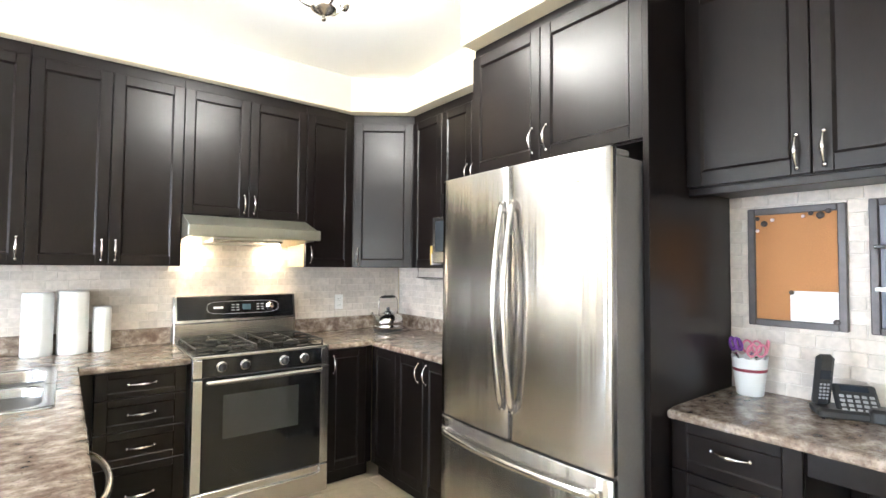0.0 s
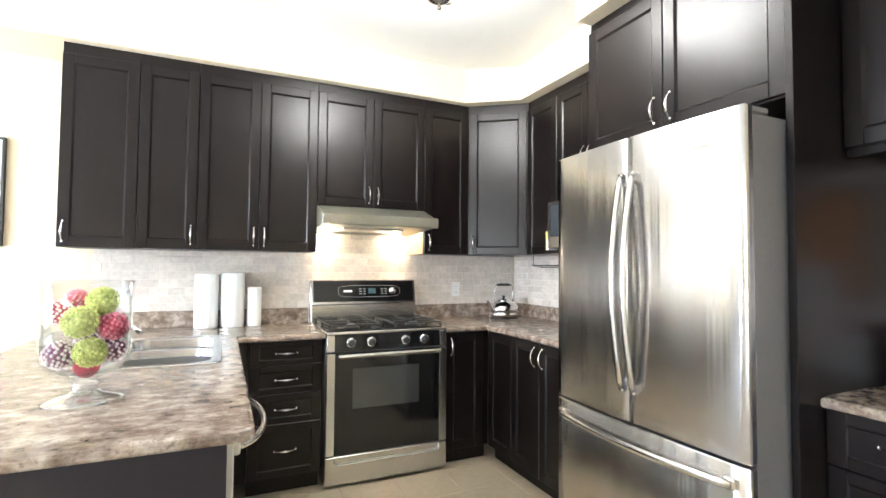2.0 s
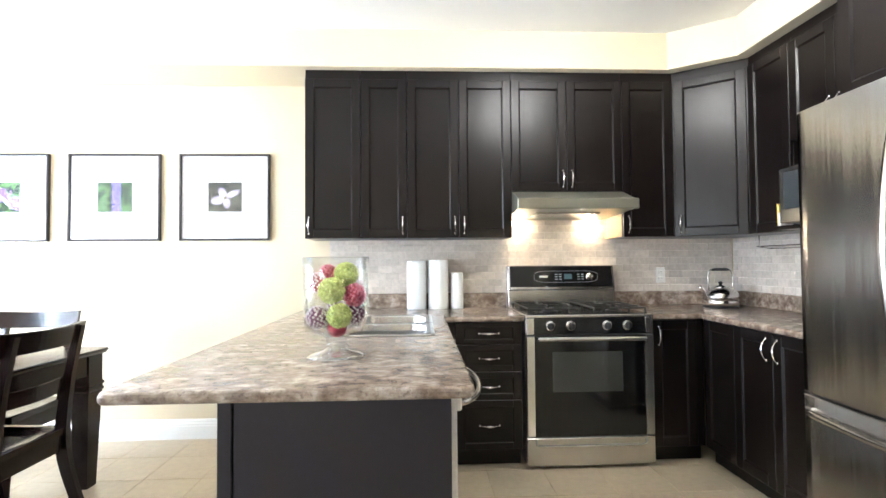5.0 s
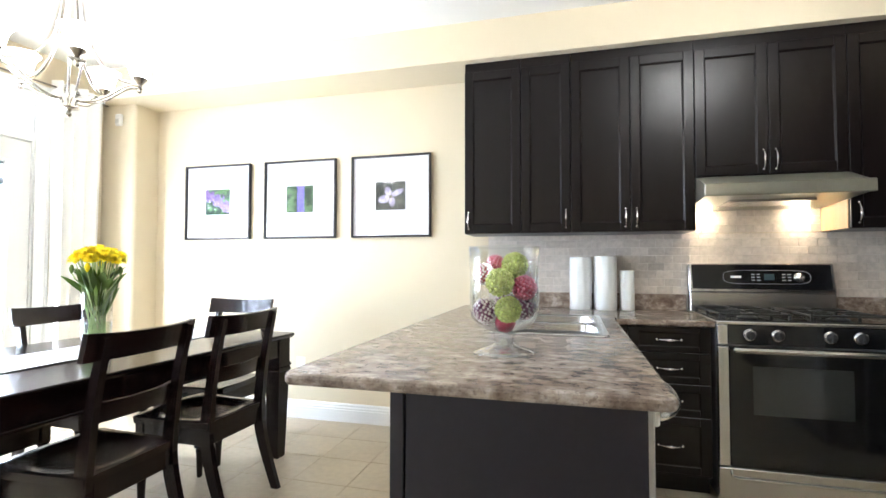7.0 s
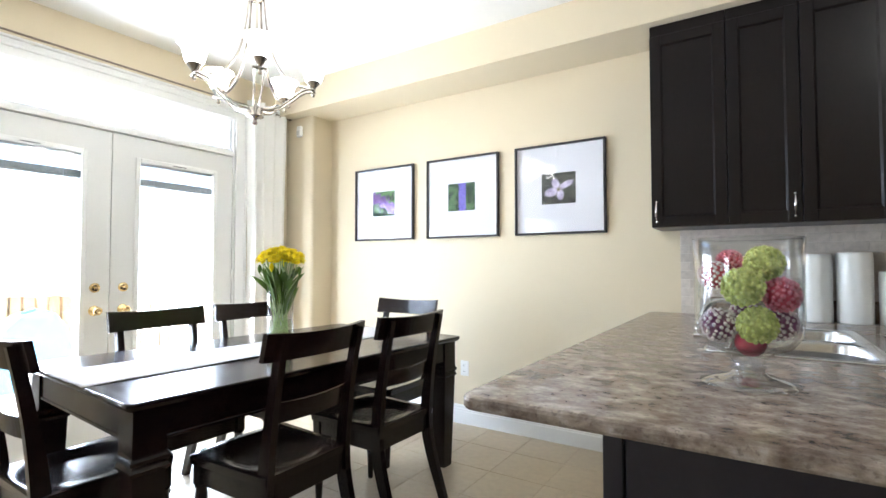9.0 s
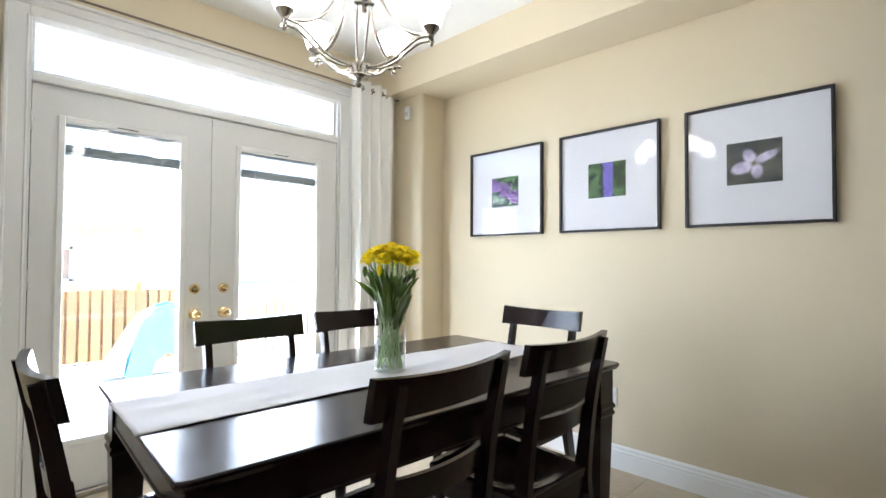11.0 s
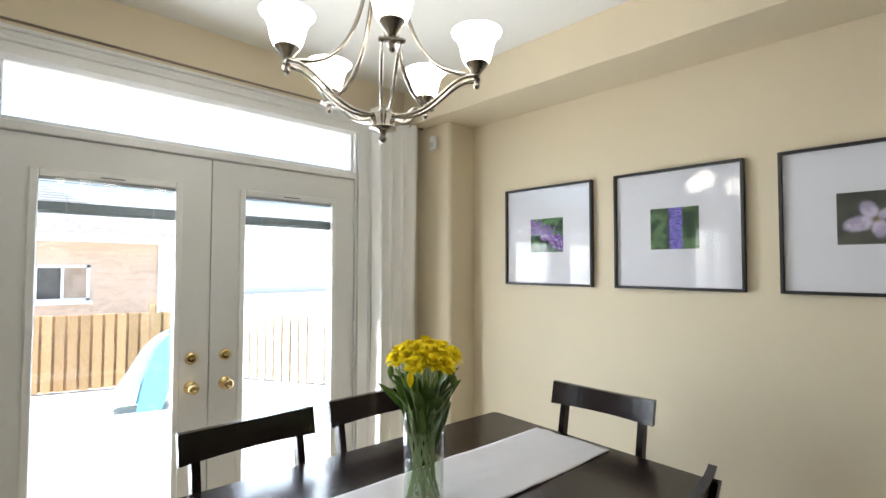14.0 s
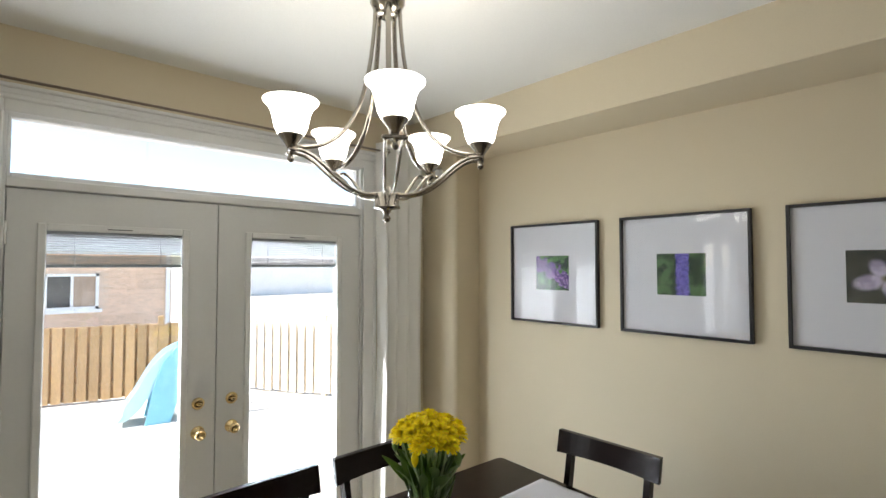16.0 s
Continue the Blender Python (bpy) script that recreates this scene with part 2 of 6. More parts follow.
ROOFM = mat("grey_shingles", (0.22, 0.20, 0.19), 0.9, vary=0.15, grain=0.2, small=9, world=True, island=0.2)
SLIDE1 = mat("sea_blue_plastic", (0.22, 0.52, 0.66), 0.4, vary=0.05, grain=0.03)
SLIDE2 = mat("pale_blue_plastic", (0.50, 0.72, 0.86), 0.4, vary=0.05, grain=0.03)
SLIDE3 = mat("pink_plastic", (0.60, 0.25, 0.33), 0.4, vary=0.05, grain=0.03)
DARKWIN = mat("dark_window_glass", (0.04, 0.045, 0.05), 0.05, vary=0.2)
YELLOWCARD = mat("yellow_card", (0.62, 0.45, 0.12), 0.7, vary=0.1, grain=0.05)
PINK = mat("pink_scissor_plastic", (0.68, 0.22, 0.32), 0.3, vary=0.1)
PURP = mat("purple_scissor_plastic", (0.16, 0.05, 0.30), 0.3, vary=0.1)
RED = mat("maroon_ribbon", (0.22, 0.02, 0.04), 0.5, vary=0.1)
KEYCAP = mat("grey_key_caps", (0.30, 0.30, 0.31), 0.5, vary=0.05)
SCREEN = mat("display_glass", (0.03, 0.035, 0.045), 0.1, vary=0.1)
SOIL = mat("dark_gap", (0.01, 0.01, 0.01), 0.9)


# ---- mesh code ----
class G:
    """Collects vertices and faces of one mesh."""

    def __init__(self):
        self.v, self.f, self.s = [], [], []

    def add(self, vs, fs, smooth=False):
        n = len(self.v)
        self.v += [tuple(p) for p in vs]
        self.f += [tuple(i + n for i in f) for f in fs]
        self.s += [smooth] * len(fs)
        return self

    def box(self, a, b, c=0.0, m=None):
        lo, hi = [min(p, q) for p, q in zip(a, b)], [max(p, q) for p, q in zip(a, b)]
        c = min(c, *[(q - p) * 0.45 for p, q in zip(lo, hi)])
        mid = [(p + q) / 2 for p, q in zip(lo, hi)]
        if c <= 0:
            vs = [(x, y, z) for x in (lo[0], hi[0]) for y in (lo[1], hi[1]) for z in (lo[2], hi[2])]
            fs = [(0, 1, 3, 2), (4, 6, 7, 5), (0, 4, 5, 1), (2, 3, 7, 6), (0, 2, 6, 4), (1, 5, 7, 3)]
        else:
            vs, idx = [], {}
            for sx in (0, 1):
                for sy in (0, 1):
                    for sz in (0, 1):
                        s = (sx, sy, sz)
                        for ax in range(3):
                            idx[s, ax] = len(vs)
                            vs.append(tuple((hi[i] if s[i] else lo[i]) if i == ax else (hi[i] - c if s[i] else lo[i] + c) for i in range(3)))
            fs = []
            for ax in range(3):
                o = [i for i in range(3) if i != ax]
                for e in (0, 1):
                    ring = []
                    for u, w in ((0, 0), (1, 0), (1, 1), (0, 1)):
                        s = [0, 0, 0]; s[ax], s[o[0]], s[o[1]] = e, u, w
                        ring.append(idx[tuple(s), ax])
                    fs.append(tuple(ring))
                for u in (0, 1):
                    for w in (0, 1):
                        s0, s1 = [0, 0, 0], [0, 0, 0]
                        s0[ax], s1[ax] = 0, 1
                        s0[o[0]] = s1[o[0]] = u
                        s0[o[1]] = s1[o[1]] = w
                        s0, s1 = tuple(s0), tuple(s1)
                        fs.append((idx[s0, o[0]], idx[s1, o[0]], idx[s1, o[1]], idx[s0, o[1]]))
            for s in itertools.product((0, 1), repeat=3):
                fs.append((idx[s, 0], idx[s, 1], idx[s, 2]))
            out = []
            for f in fs:
                p = [Vector(vs[i]) for i in f]
                nrm = (p[1] - p[0]).cross(p[2] - p[0])
                cen = sum(p, Vector()) / len(p)
                out.append(f if nrm.dot(cen - Vector(mid)) > 0 else f[::-1])
            fs = out
        if m is not None:
            vs = [m @ Vector(p) for p in vs]
        return self.add(vs, fs)

    def lathe(self, prof, n=24, at=(0, 0, 0), m=None, cap=True, smooth=True):
        """Turns (radius, height) pairs round z."""
        vs, fs = [], []
        for r, z in prof:
            for i in range(n):
                a = 2 * math.pi * i / n
                vs.append((at[0] + r * math.cos(a), at[1] + r * math.sin(a), at[2] + z))
        for j in range(len(prof) - 1):
            for i in range(n):
                k = (i + 1) % n
                fs.append((j * n + i, j * n + k, (j + 1) * n + k, (j + 1) * n + i))
        if cap:
            fs.append(tuple(range(n))[::-1])
            fs.append(tuple(range((len(prof) - 1) * n, len(prof) * n)))
        if m is not None:
            vs = [m @ Vector(p) for p in vs]
        return self.add(vs, fs, smooth)

    def tube(self, pts, r, n=10, flat=1.0, cap=True, up=(0, 0, 1)):
        """A round or flattened bar along points; r may be one number or one per point."""
        pts = [Vector(p) for p in pts]
        rs = r if isinstance(r, (list, tuple)) else [r] * len(pts)
        vs, fs = [], []
        ref = Vector(up)
        for i, p in enumerate(pts):
            t = (pts[min(i + 1, len(pts) - 1)] - pts[max(i - 1, 0)]).normalized()
            if abs(t.dot(ref)) > 0.98:
                ref = Vector((1, 0, 0)) if abs(t.x) < 0.9 else Vector((0, 1, 0))
            a = (ref - t * ref.dot(t)).normalized()
            ref = a
            b = t.cross(a)
            for k in range(n):
                w = 2 * math.pi * k / n
                vs.append(p + a * math.cos(w) * rs[i] + b * math.sin(w) * rs[i] * flat)
        for j in range(len(pts) - 1):
            for i in range(n):
                k = (i + 1) % n
                fs.append((j * n + i, j * n + k, (j + 1) * n + k, (j + 1) * n + i))
        if cap:
            fs.append(tuple(range(n))[::-1])
            fs.append(tuple(range((len(pts) - 1) * n, len(pts) * n)))
        return self.add(vs, fs, True)

    def ball(self, at, r, n=12, squash=1.0):
        prof = [(max(r * math.sin(math.pi * i / (n // 2 + 1)), 1e-4), -r * squash * math.cos(math.pi * i / (n // 2 + 1))) for i in range(n // 2 + 2)]
        return self.lathe(prof, n, at)

    def prism(self, poly, prof, edges=None):
        """Stacks a counter-clockwise outline through (inset, z) pairs; edges: which sides are inset."""
        n = len(poly)
        edges = edges or [1] * n
        P = [Vector(p) for p in poly]

        def off(d):
            out = []
            for i in range(n):
                a, b, c = P[i - 1], P[i], P[(i + 1) % n]
                u, w = (b - a).normalized(), (c - b).normalized()
                n1, n2 = Vector((-u.y, u.x)), Vector((-w.y, w.x))
                d1, d2 = d * edges[i - 1], d * edges[i]
                det = n1.x * n2.y - n1.y * n2.x
                if abs(det) < 1e-6:
                    out.append(b + n1 * max(d1, d2) if d1 == d2 else b + n1 * d1)
                else:
                    out.append(b + Vector(((d1 * n2.y - d2 * n1.y) / det, (n1.x * d2 - n2.x * d1) / det)))
            return out
        vs, fs = [], []
        for d, z in prof:
            vs += [(p.x, p.y, z) for p in off(d)]
        for j in range(len(prof) - 1):
            for i in range(n):
                k = (i + 1) % n
                fs.append((j * n + i, j * n + k, (j + 1) * n + k, (j + 1) * n + i))
        fs.append(tuple(range(n))[::-1])
        fs.append(tuple(range((len(prof) - 1) * n, len(prof) * n)))
        return self.add(vs, fs)

    def mesh(self, name, material):
        me = bpy.data.meshes.new(name)
        me.from_pydata(self.v, [], self.f)
        me.polygons.foreach_set("use_smooth", self.s)
        me.materials.append(material)
        me.update()
        return me


def part(name, g, material, parent=None, label="", at=None, kind=""):
    me = g.mesh(name, material) if isinstance(g, G) else g
    ob = new(name, me)
    if parent is not None:
        ob.parent = parent
    if at is not None:
        ob.matrix_basis = at if isinstance(at, Matrix) else Matrix.Translation(at)
    return tagged(ob, label, "", "", kind)


def thing(name, at, label, category, group="", rz=0.0, kind=""):
    ob = new(name)
    ob.empty_display_size = 0.1
    ob.matrix_basis = pose(*at, 0, 0, rz)
    return tagged(ob, label, category, group, kind)


def solo(name, g, material, label="", category="", kind="", group="", at=None):
    return tagged(part(name, g, material, None, "", at), label, category, group, kind)


def shell(name, kind="structure"):
    return tagged(new(name), "", "", "", kind)


def bez(p0, p1, p2, p3, n=10):
    p0, p1, p2, p3 = map(Vector, (p0, p1, p2, p3))
    return [p0 * (1 - t) ** 3 + p1 * 3 * t * (1 - t) ** 2 + p2 * 3 * t * t * (1 - t) + p3 * t ** 3 for t in [i / n for i in range(n + 1)]]


def rounded(x0, y0, x1, y1, r, n=4):
    """Outline of a rectangle; r: four corner radii from south-west, anticlockwise."""
    out = []
    for (cx, cy, a0), rr in zip(((x0, y0, 180), (x1, y0, 270), (x1, y1, 0), (x0, y1, 90)), r):
        if rr <= 0:
            out.append((cx, cy)); continue
        ox, oy = cx + (rr if cx == x0 else -rr), cy + (rr if cy == y0 else -rr)
        for i in range(n + 1):
            a = radians(a0 + 90 * i / n)
            out.append((ox + rr * math.cos(a), oy + rr * math.sin(a)))
    return out

# ---- the room ----
T = 0.15
DY0, DY1, DZ1 = 2.40, 4.225, 2.46      # opening for doors and transom
g = G()
# opening of the unseen west window, added to brighten the room
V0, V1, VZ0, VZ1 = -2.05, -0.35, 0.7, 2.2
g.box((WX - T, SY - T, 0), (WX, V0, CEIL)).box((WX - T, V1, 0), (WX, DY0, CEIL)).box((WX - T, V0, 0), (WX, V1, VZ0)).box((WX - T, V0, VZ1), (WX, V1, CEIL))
g.box((WX - T, DY1, 0), (WX, NY + T, CEIL)).box((WX - T, DY0, DZ1), (WX, DY1, CEIL))
wall_west = solo("wall_west", g, WALL, kind="structure")
wall_north = solo("wall_north", G().box((WX, NY, 0), (EX + T, NY + T, CEIL)), WALL, kind="structure")
wall_east = solo("wall_east", G().box((EX, SY - T, 0), (EX + T, NY, CEIL)), WALL, kind="structure")
wall_south = solo("wall_south", G().box((WX, SY - T, 0), (EX, SY, CEIL)), WALL, kind="structure")
ceiling = solo("ceiling", G().box((WX - T, SY - T, CEIL), (EX + T, NY + T, CEIL + 0.12)), CEILM, kind="structure")
floor_base = solo("floor", G().box((WX, SY, -0.12), (EX, NY, -0.0022)), FGROUT, kind="structure")
# boxed-in corner beside the curtain
solo("corner_casing", G().prism(rounded(WX, 4.755, -4.15, NY, (0, 0.03, 0, 0)), [(0, 0), (0, SOFF)]), WALL, kind="structure")
# lowered ceiling edge over the units
soff = [(WX, 4.615), (1.18, 4.615), (1.515, 4.375), (1.515, 3.30), (1.13, 3.30), (1.13, 2.31), (1.43, 2.31), (1.43, SY), (EX, SY), (EX, NY), (WX, NY)]
solo("bulkhead", G().prism(soff, [(0.004, SOFF), (0, SOFF + 0.004), (0, CEIL)]), WALL, kind="structure")


def moulding(name, p0, p1, prof, face):
    """A straight moulding: prof holds (out, up) pairs; face is the way it looks."""
    g = G()
    d, f = (Vector(p1) - Vector(p0)).normalized(), Vector(face)
    n = len(prof)
    vs = [Vector(p) + f * o + Vector((0, 0, u)) for p in (p0, p1) for o, u in prof]
    fs = [(i, (i + 1) % n, n + (i + 1) % n, n + i) for i in range(n)] + [tuple(range(n))[::-1], tuple(range(n, 2 * n))]
    if d.cross(Vector((0, 0, 1))).dot(f) < 0:
        fs = [q[::-1] for q in fs]
    g.add(vs, fs)
    return solo(name, g, TRIM, kind="structure")


BB = [(0, 0), (0.018, 0), (0.018, 0.09), (0.015, 0.098), (0.016, 0.106), (0.011, 0.118), (0.011, 0.128), (0.004, 0.14), (0, 0.14)]
moulding("baseboard", (-4.15, NY, 0), (-1.055, NY, 0), BB, (0, -1, 0))
moulding("baseboard", (WX, SY, 0), (WX, 2.31, 0), BB, (1, 0, 0))
moulding("baseboard", (WX, 4.755, 0), (-4.15, 4.755, 0), BB, (0, -1, 0))
moulding("baseboard", (-4.15, 4.755, 0), (-4.15, NY, 0), BB, (1, 0, 0))
moulding("baseboard", (WX, SY, 0), (EX, SY, 0), BB, (0, 1, 0))

# ---- patio doors and transom ----
doorway = shell("door_frame_1")
fr = G()
fr.box((WX - T, DY0, 0.0), (WX, 2.425, DZ1), 0.003).box((WX - T, 4.20, 0.0), (WX, DY1, DZ1), 0.003)
fr.box((WX - T, 2.425, 2.445), (WX, 4.20, DZ1), 0.003).box((WX - T, 2.425, 2.128), (WX + 0.004, 4.20, 2.170), 0.004)
part("frame", fr, TRIM, doorway)
part("threshold", G().box((WX - T - 0.03, 2.425, 0.0), (WX + 0.02, 4.20, 0.03), 0.004), mat("door_sill_metal", (0.35, 0.33, 0.30), 0.4, 0.9), doorway)
cs = G()
for y0, y1 in ((DY0 - 0.085, DY0 + 0.012), (DY1 - 0.012, DY1 + 0.095)):
    cs.box((WX, y0, 0), (WX + 0.012, y1, 2.50), 0.003)
    o = y0 if y0 < 3 else y1 - 0.022
    cs.box((WX, o, 0), (WX + 0.024, o + 0.022, 2.50), 0.006)
    i = y1 - 0.012 if y0 < 3 else y0
    cs.box((WX, i, 0), (WX + 0.018, i + 0.012, 2.45), 0.004)
cs.box((WX, DY0 + 0.012, 2.445), (WX + 0.013, DY1 - 0.012, 2.50), 0.003).box((WX, DY0 - 0.085, 2.50), (WX + 0.026, DY1 + 0.095, 2.522), 0.006)
cs.box((WX, DY0 - 0.09, 2.522), (WX + 0.018, DY1 + 0.10, 2.548), 0.004).box((WX, DY0 - 0.10, 2.548), (WX + 0.034, DY1 + 0.11, 2.566), 0.005)
part("casing", cs, TRIM, doorway)
# frame of the added window, out of view
addedwin = shell("window_2")
sg = G()
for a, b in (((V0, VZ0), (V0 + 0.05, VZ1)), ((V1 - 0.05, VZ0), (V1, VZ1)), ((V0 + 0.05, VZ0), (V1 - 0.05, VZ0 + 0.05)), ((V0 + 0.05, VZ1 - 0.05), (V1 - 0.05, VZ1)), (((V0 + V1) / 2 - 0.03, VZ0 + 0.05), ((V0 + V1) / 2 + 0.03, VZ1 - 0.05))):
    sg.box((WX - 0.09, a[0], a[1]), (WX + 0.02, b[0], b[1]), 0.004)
part("window_frame", sg, TRIM, addedwin)
trans = shell("window_1")
tg = G()
for a, b in (((2.425, 2.170), (2.440, 2.445)), ((4.182, 2.170), (4.20, 2.445)), ((2.440, 2.170), (4.182, 2.192)), ((2.440, 2.432), (4.182, 2.445))):
    tg.box((WX - 0.09, a[0], a[1]), (WX - 0.03, b[0], b[1]), 0.004)
for i in range(3):
    tg.box((WX - 0.03 + i * 0.009, 2.425, 2.445 - 0.004 * (3 - i)), (WX - 0.021 + i * 0.009, 4.20, 2.445), 0.002)
part("window_frame", tg, TRIM, trans)
pane = part("pane", G().box((WX - 0.064, 2.440, 2.192), (WX - 0.06, 4.182, 2.432)), PANE, trans)
pane.visible_shadow = False


def patio_door(name, y0, y1, gy0, gy1, knob_y, hinge_y):
    d = shell(name)
    z0, z1, gz0, gz1, xf, xb = 0.032, 2.122, 0.30, 1.95, WX - 0.012, WX - 0.056
    s = G()
    s.box((xb, y0, z0), (xf, gy0, z1)).box((xb, gy1, z0), (xf, y1, z1))
    s.box((xb, gy0, z0), (xf, gy1, gz0), 0.0).box((xb, gy0, gz1), (xf, gy1, z1), 0.0)
    part("door_slab", s, DOORM, d)
    r = G()
    w = 0.028
    for a, b in (((gy0 - w, gz0 - w), (gy0 + 0.006, gz1 + w)), ((gy1 - 0.006, gz0 - w), (gy1 + w, gz1 + w)), ((gy0 + 0.006, gz0 - w), (gy1 - 0.006, gz0 + 0.006)), ((gy0 + 0.006, gz1 - 0.006), (gy1 - 0.006, gz1 + w))):
        r.box((xf - 0.002, a[0], a[1]), (xf + 0.012, b[0], b[1]), 0.005)
    part("glazing_frame", r, TRIM, d)
    for k, x in enumerate((xf - 0.010, xb + 0.008)):
        p = part("pane", G().box((x, gy0, gz0), (x + 0.003, gy1, gz1)), PANE, d)
        p.visible_shadow = False
    bl = part("blind", G().box((xf - 0.032, gy0 + 0.001, gz1 - 0.02), (xf - 0.016, gy1 - 0.001, gz1 - 0.002), 0.002), BLIND, d, "raised white slatted blind between the panes")
    z = gz1 - 0.026
    for i in range(8):
        q = G()
        q.box((-0.0006, gy0 + 0.001, -0.0066), (0.0006, gy1 - 0.001, 0.0066), 0.0, Matrix.Translation((xf - 0.024, 0, z)) @ Matrix.Rotation(radians(-50), 4, "Y"))
        part("slat", q, BLIND, bl)
        z -= 0.0112
    st = G()
    for i in range(11):
        st.box((xf - 0.032, gy0 + 0.001, z - 0.0025), (xf - 0.016, gy1 - 0.001, z), 0.0)
        z -= 0.0036
    st.box((xf - 0.033, gy0 + 0.001, z - 0.016), (xf - 0.015, gy1 - 0.001, z), 0.002)
    # the same slats stacked, their shade put into a darker grey
    part("slat_stack", st, mat("blind_stack_backlit", (0.20, 0.22, 0.22), 0.5), bl)
    for y in (gy0 + 0.11, gy1 - 0.10):
        part("cord", G().tube([(xf - 0.013, y, gz1 - 0.02), (xf - 0.013, y, z - 0.012)], 0.0020, 6), BLIND, bl)
    part("slider", G().box((xf + 0.010, (gy0 + gy1) / 2 - 0.05, gz1 + 0.006), (xf + 0.016, (gy0 + gy1) / 2 + 0.05, gz1 + 0.010)), BLACKP, d)
    m = Matrix.Translation((xf, knob_y, 0.908)) @ pose(0, 0, 0, 0, 90, 0)
    part("door_knob", G().lathe([(0.034, 0), (0.034, 0.004), (0.028, 0.010), (0.012, 0.014), (0.011, 0.030), (0.020, 0.038), (0.027, 0.050), (0.027, 0.060), (0.020, 0.068), (0.012, 0.070), (0.011, 0.066), (0.0005, 0.066)], 28, m=m), BRASS, d)
    m = Matrix.Translation((xf, knob_y, 1.06)) @ pose(0, 0, 0, 0, 90, 0)
    part("deadbolt", G().lathe([(0.032, 0), (0.032, 0.006), (0.025, 0.014), (0.018, 0.016), (0.0005, 0.016)], 28, m=m).box((xf + 0.014, knob_y - 0.012, 1.054), (xf + 0.030, knob_y + 0.012, 1.066), 0.003), BRASS, d)
    for z in (0.25, 1.08, 1.88):
        part("hinge", G().lathe([(0.006, 0), (0.006, 0.10)], 8, (WX - 0.004, hinge_y, z)), TRIM, d)
    return d


patio_door("door_1", 2.430, 3.290, 2.560, 3.120, 3.205, 2.428)
patio_door("door_2", 3.295, 4.197, 3.468, 4.032, 3.377, 4.199)
solo("astragal", G().box((WX - 0.080, 3.27, 0.034), (WX - 0.0575, 3.316, 2.128), 0.003), DOORM, kind="structure")
part("door_stop", G().box((WX - T + 0.01, 2.4255, 2.095), (WX - 0.0575, 4.1995, 2.1275)).box((WX - T + 0.01, 2.4255, 0.03), (WX - 0.0575, 2.458, 2.095)).box((WX - T + 0.01, 4.167, 0.03), (WX - 0.0575, 4.1995, 2.095)).box((WX - T + 0.01, 2.458, 0.03), (WX - 0.0575, 4.167, 0.06)), TRIM, doorway)

# ---- curtain and rod ----
rod = thing("curtain_rod", (0, 0, 0), "dark bronze curtain rod across the top of the patio doors", "curtain rod")
RODM = mat("bronze_rod", (0.26, 0.21, 0.17), 0.35, 0.8)
part("rod", G().tube([(WX + 0.060, 1.95, 2.575), (WX + 0.060, 4.70, 2.575)], 0.0065, 12), RODM, rod)
part("finial", G().lathe([(0.010, 0), (0.016, 0.005), (0.012, 0.012), (0.022, 0.03), (0.015, 0.048), (0.001, 0.054)], 16, m=Matrix.Translation((WX + 0.060, 4.70, 2.575)) @ pose(0, 0, 0, -90, 0, 0)), RODM, rod)
for y in (2.2, 4.735):
    part("bracket", G().tube([(WX, y, 2.60), (WX + 0.04, y, 2.60), (WX + 0.060, y, 2.568)], 0.006, 8).lathe([(0.02, 0), (0.02, 0.005)], 14, m=Matrix.Translation((WX, y, 2.60)) @ pose(0, 0, 0, 0, 90, 0)), RODM, rod)
cur = thing("curtain", (0, 0, 0), "ivory grommet curtain drawn beside the patio door", "curtain")
g, N_ = G(), 96
rows_z = [0.02, 0.6, 1.2, 1.8, 2.3, 2.55, 2.63]
for side in (0, 1):
    for z in rows_z:
        for i in range(N_ + 1):
            u = i / N_
            spread = 1 - 0.10 * math.sin(math.pi * min(1, z / 2.63)) ** 2
            y = 4.300 + 0.405 * (0.5 + (u - 0.5) * spread)
            a = 0.044 * (1.0 - 0.15 * z / 2.6)
            w = u ** 0.80
            x = WX + 0.066 + a * math.sin(-1.5 + w * 2 * math.pi * 4.0 - 0.8 * w * (1 - w) + 0.25 * math.sin(z * 1.7)) * (1.0 - 0.35 * u + 0.12 * math.sin(u * 23)) + side * 0.003
            g.v.append((x, y, z))
M_ = N_ + 1
for side in (0, 1):
    o = side * M_ * len(rows_z)
    for j in range(len(rows_z) - 1):
        for i in range(N_):
            f = (o + j * M_ + i, o + j * M_ + i + 1, o + (j + 1) * M_ + i + 1, o + (j + 1) * M_ + i)
            g.f.append(f if side else f[::-1]); g.s.append(True)
part("fabric", g, CURT, cur)
for i in range(8):
    y = 4.33 + i * 0.048
    ring = [(WX + 0.060 + 0.021 * math.cos(a), y + 0.004 * math.sin(a), 2.575 + 0.021 * math.sin(a)) for a in [k * math.pi / 8 for k in range(17)]]
    part("grommet", G().tube(ring, 0.004, 6, cap=False), NICKEL, cur)

sensor = thing("motion_sensor", (-4.30, 4.755, 2.435), "small white motion sensor on the cream corner casing", "motion sensor")
part("body", G().box((-0.03, -0.035, -0.05), (0.03, 0, 0.05), 0.008), WHITEP, sensor)
part("lens", G().box((-0.02, -0.040, -0.035), (0.02, -0.034, 0.005), 0.004), mat("sensor_lens", (0.55, 0.55, 0.53), 0.5), sensor)


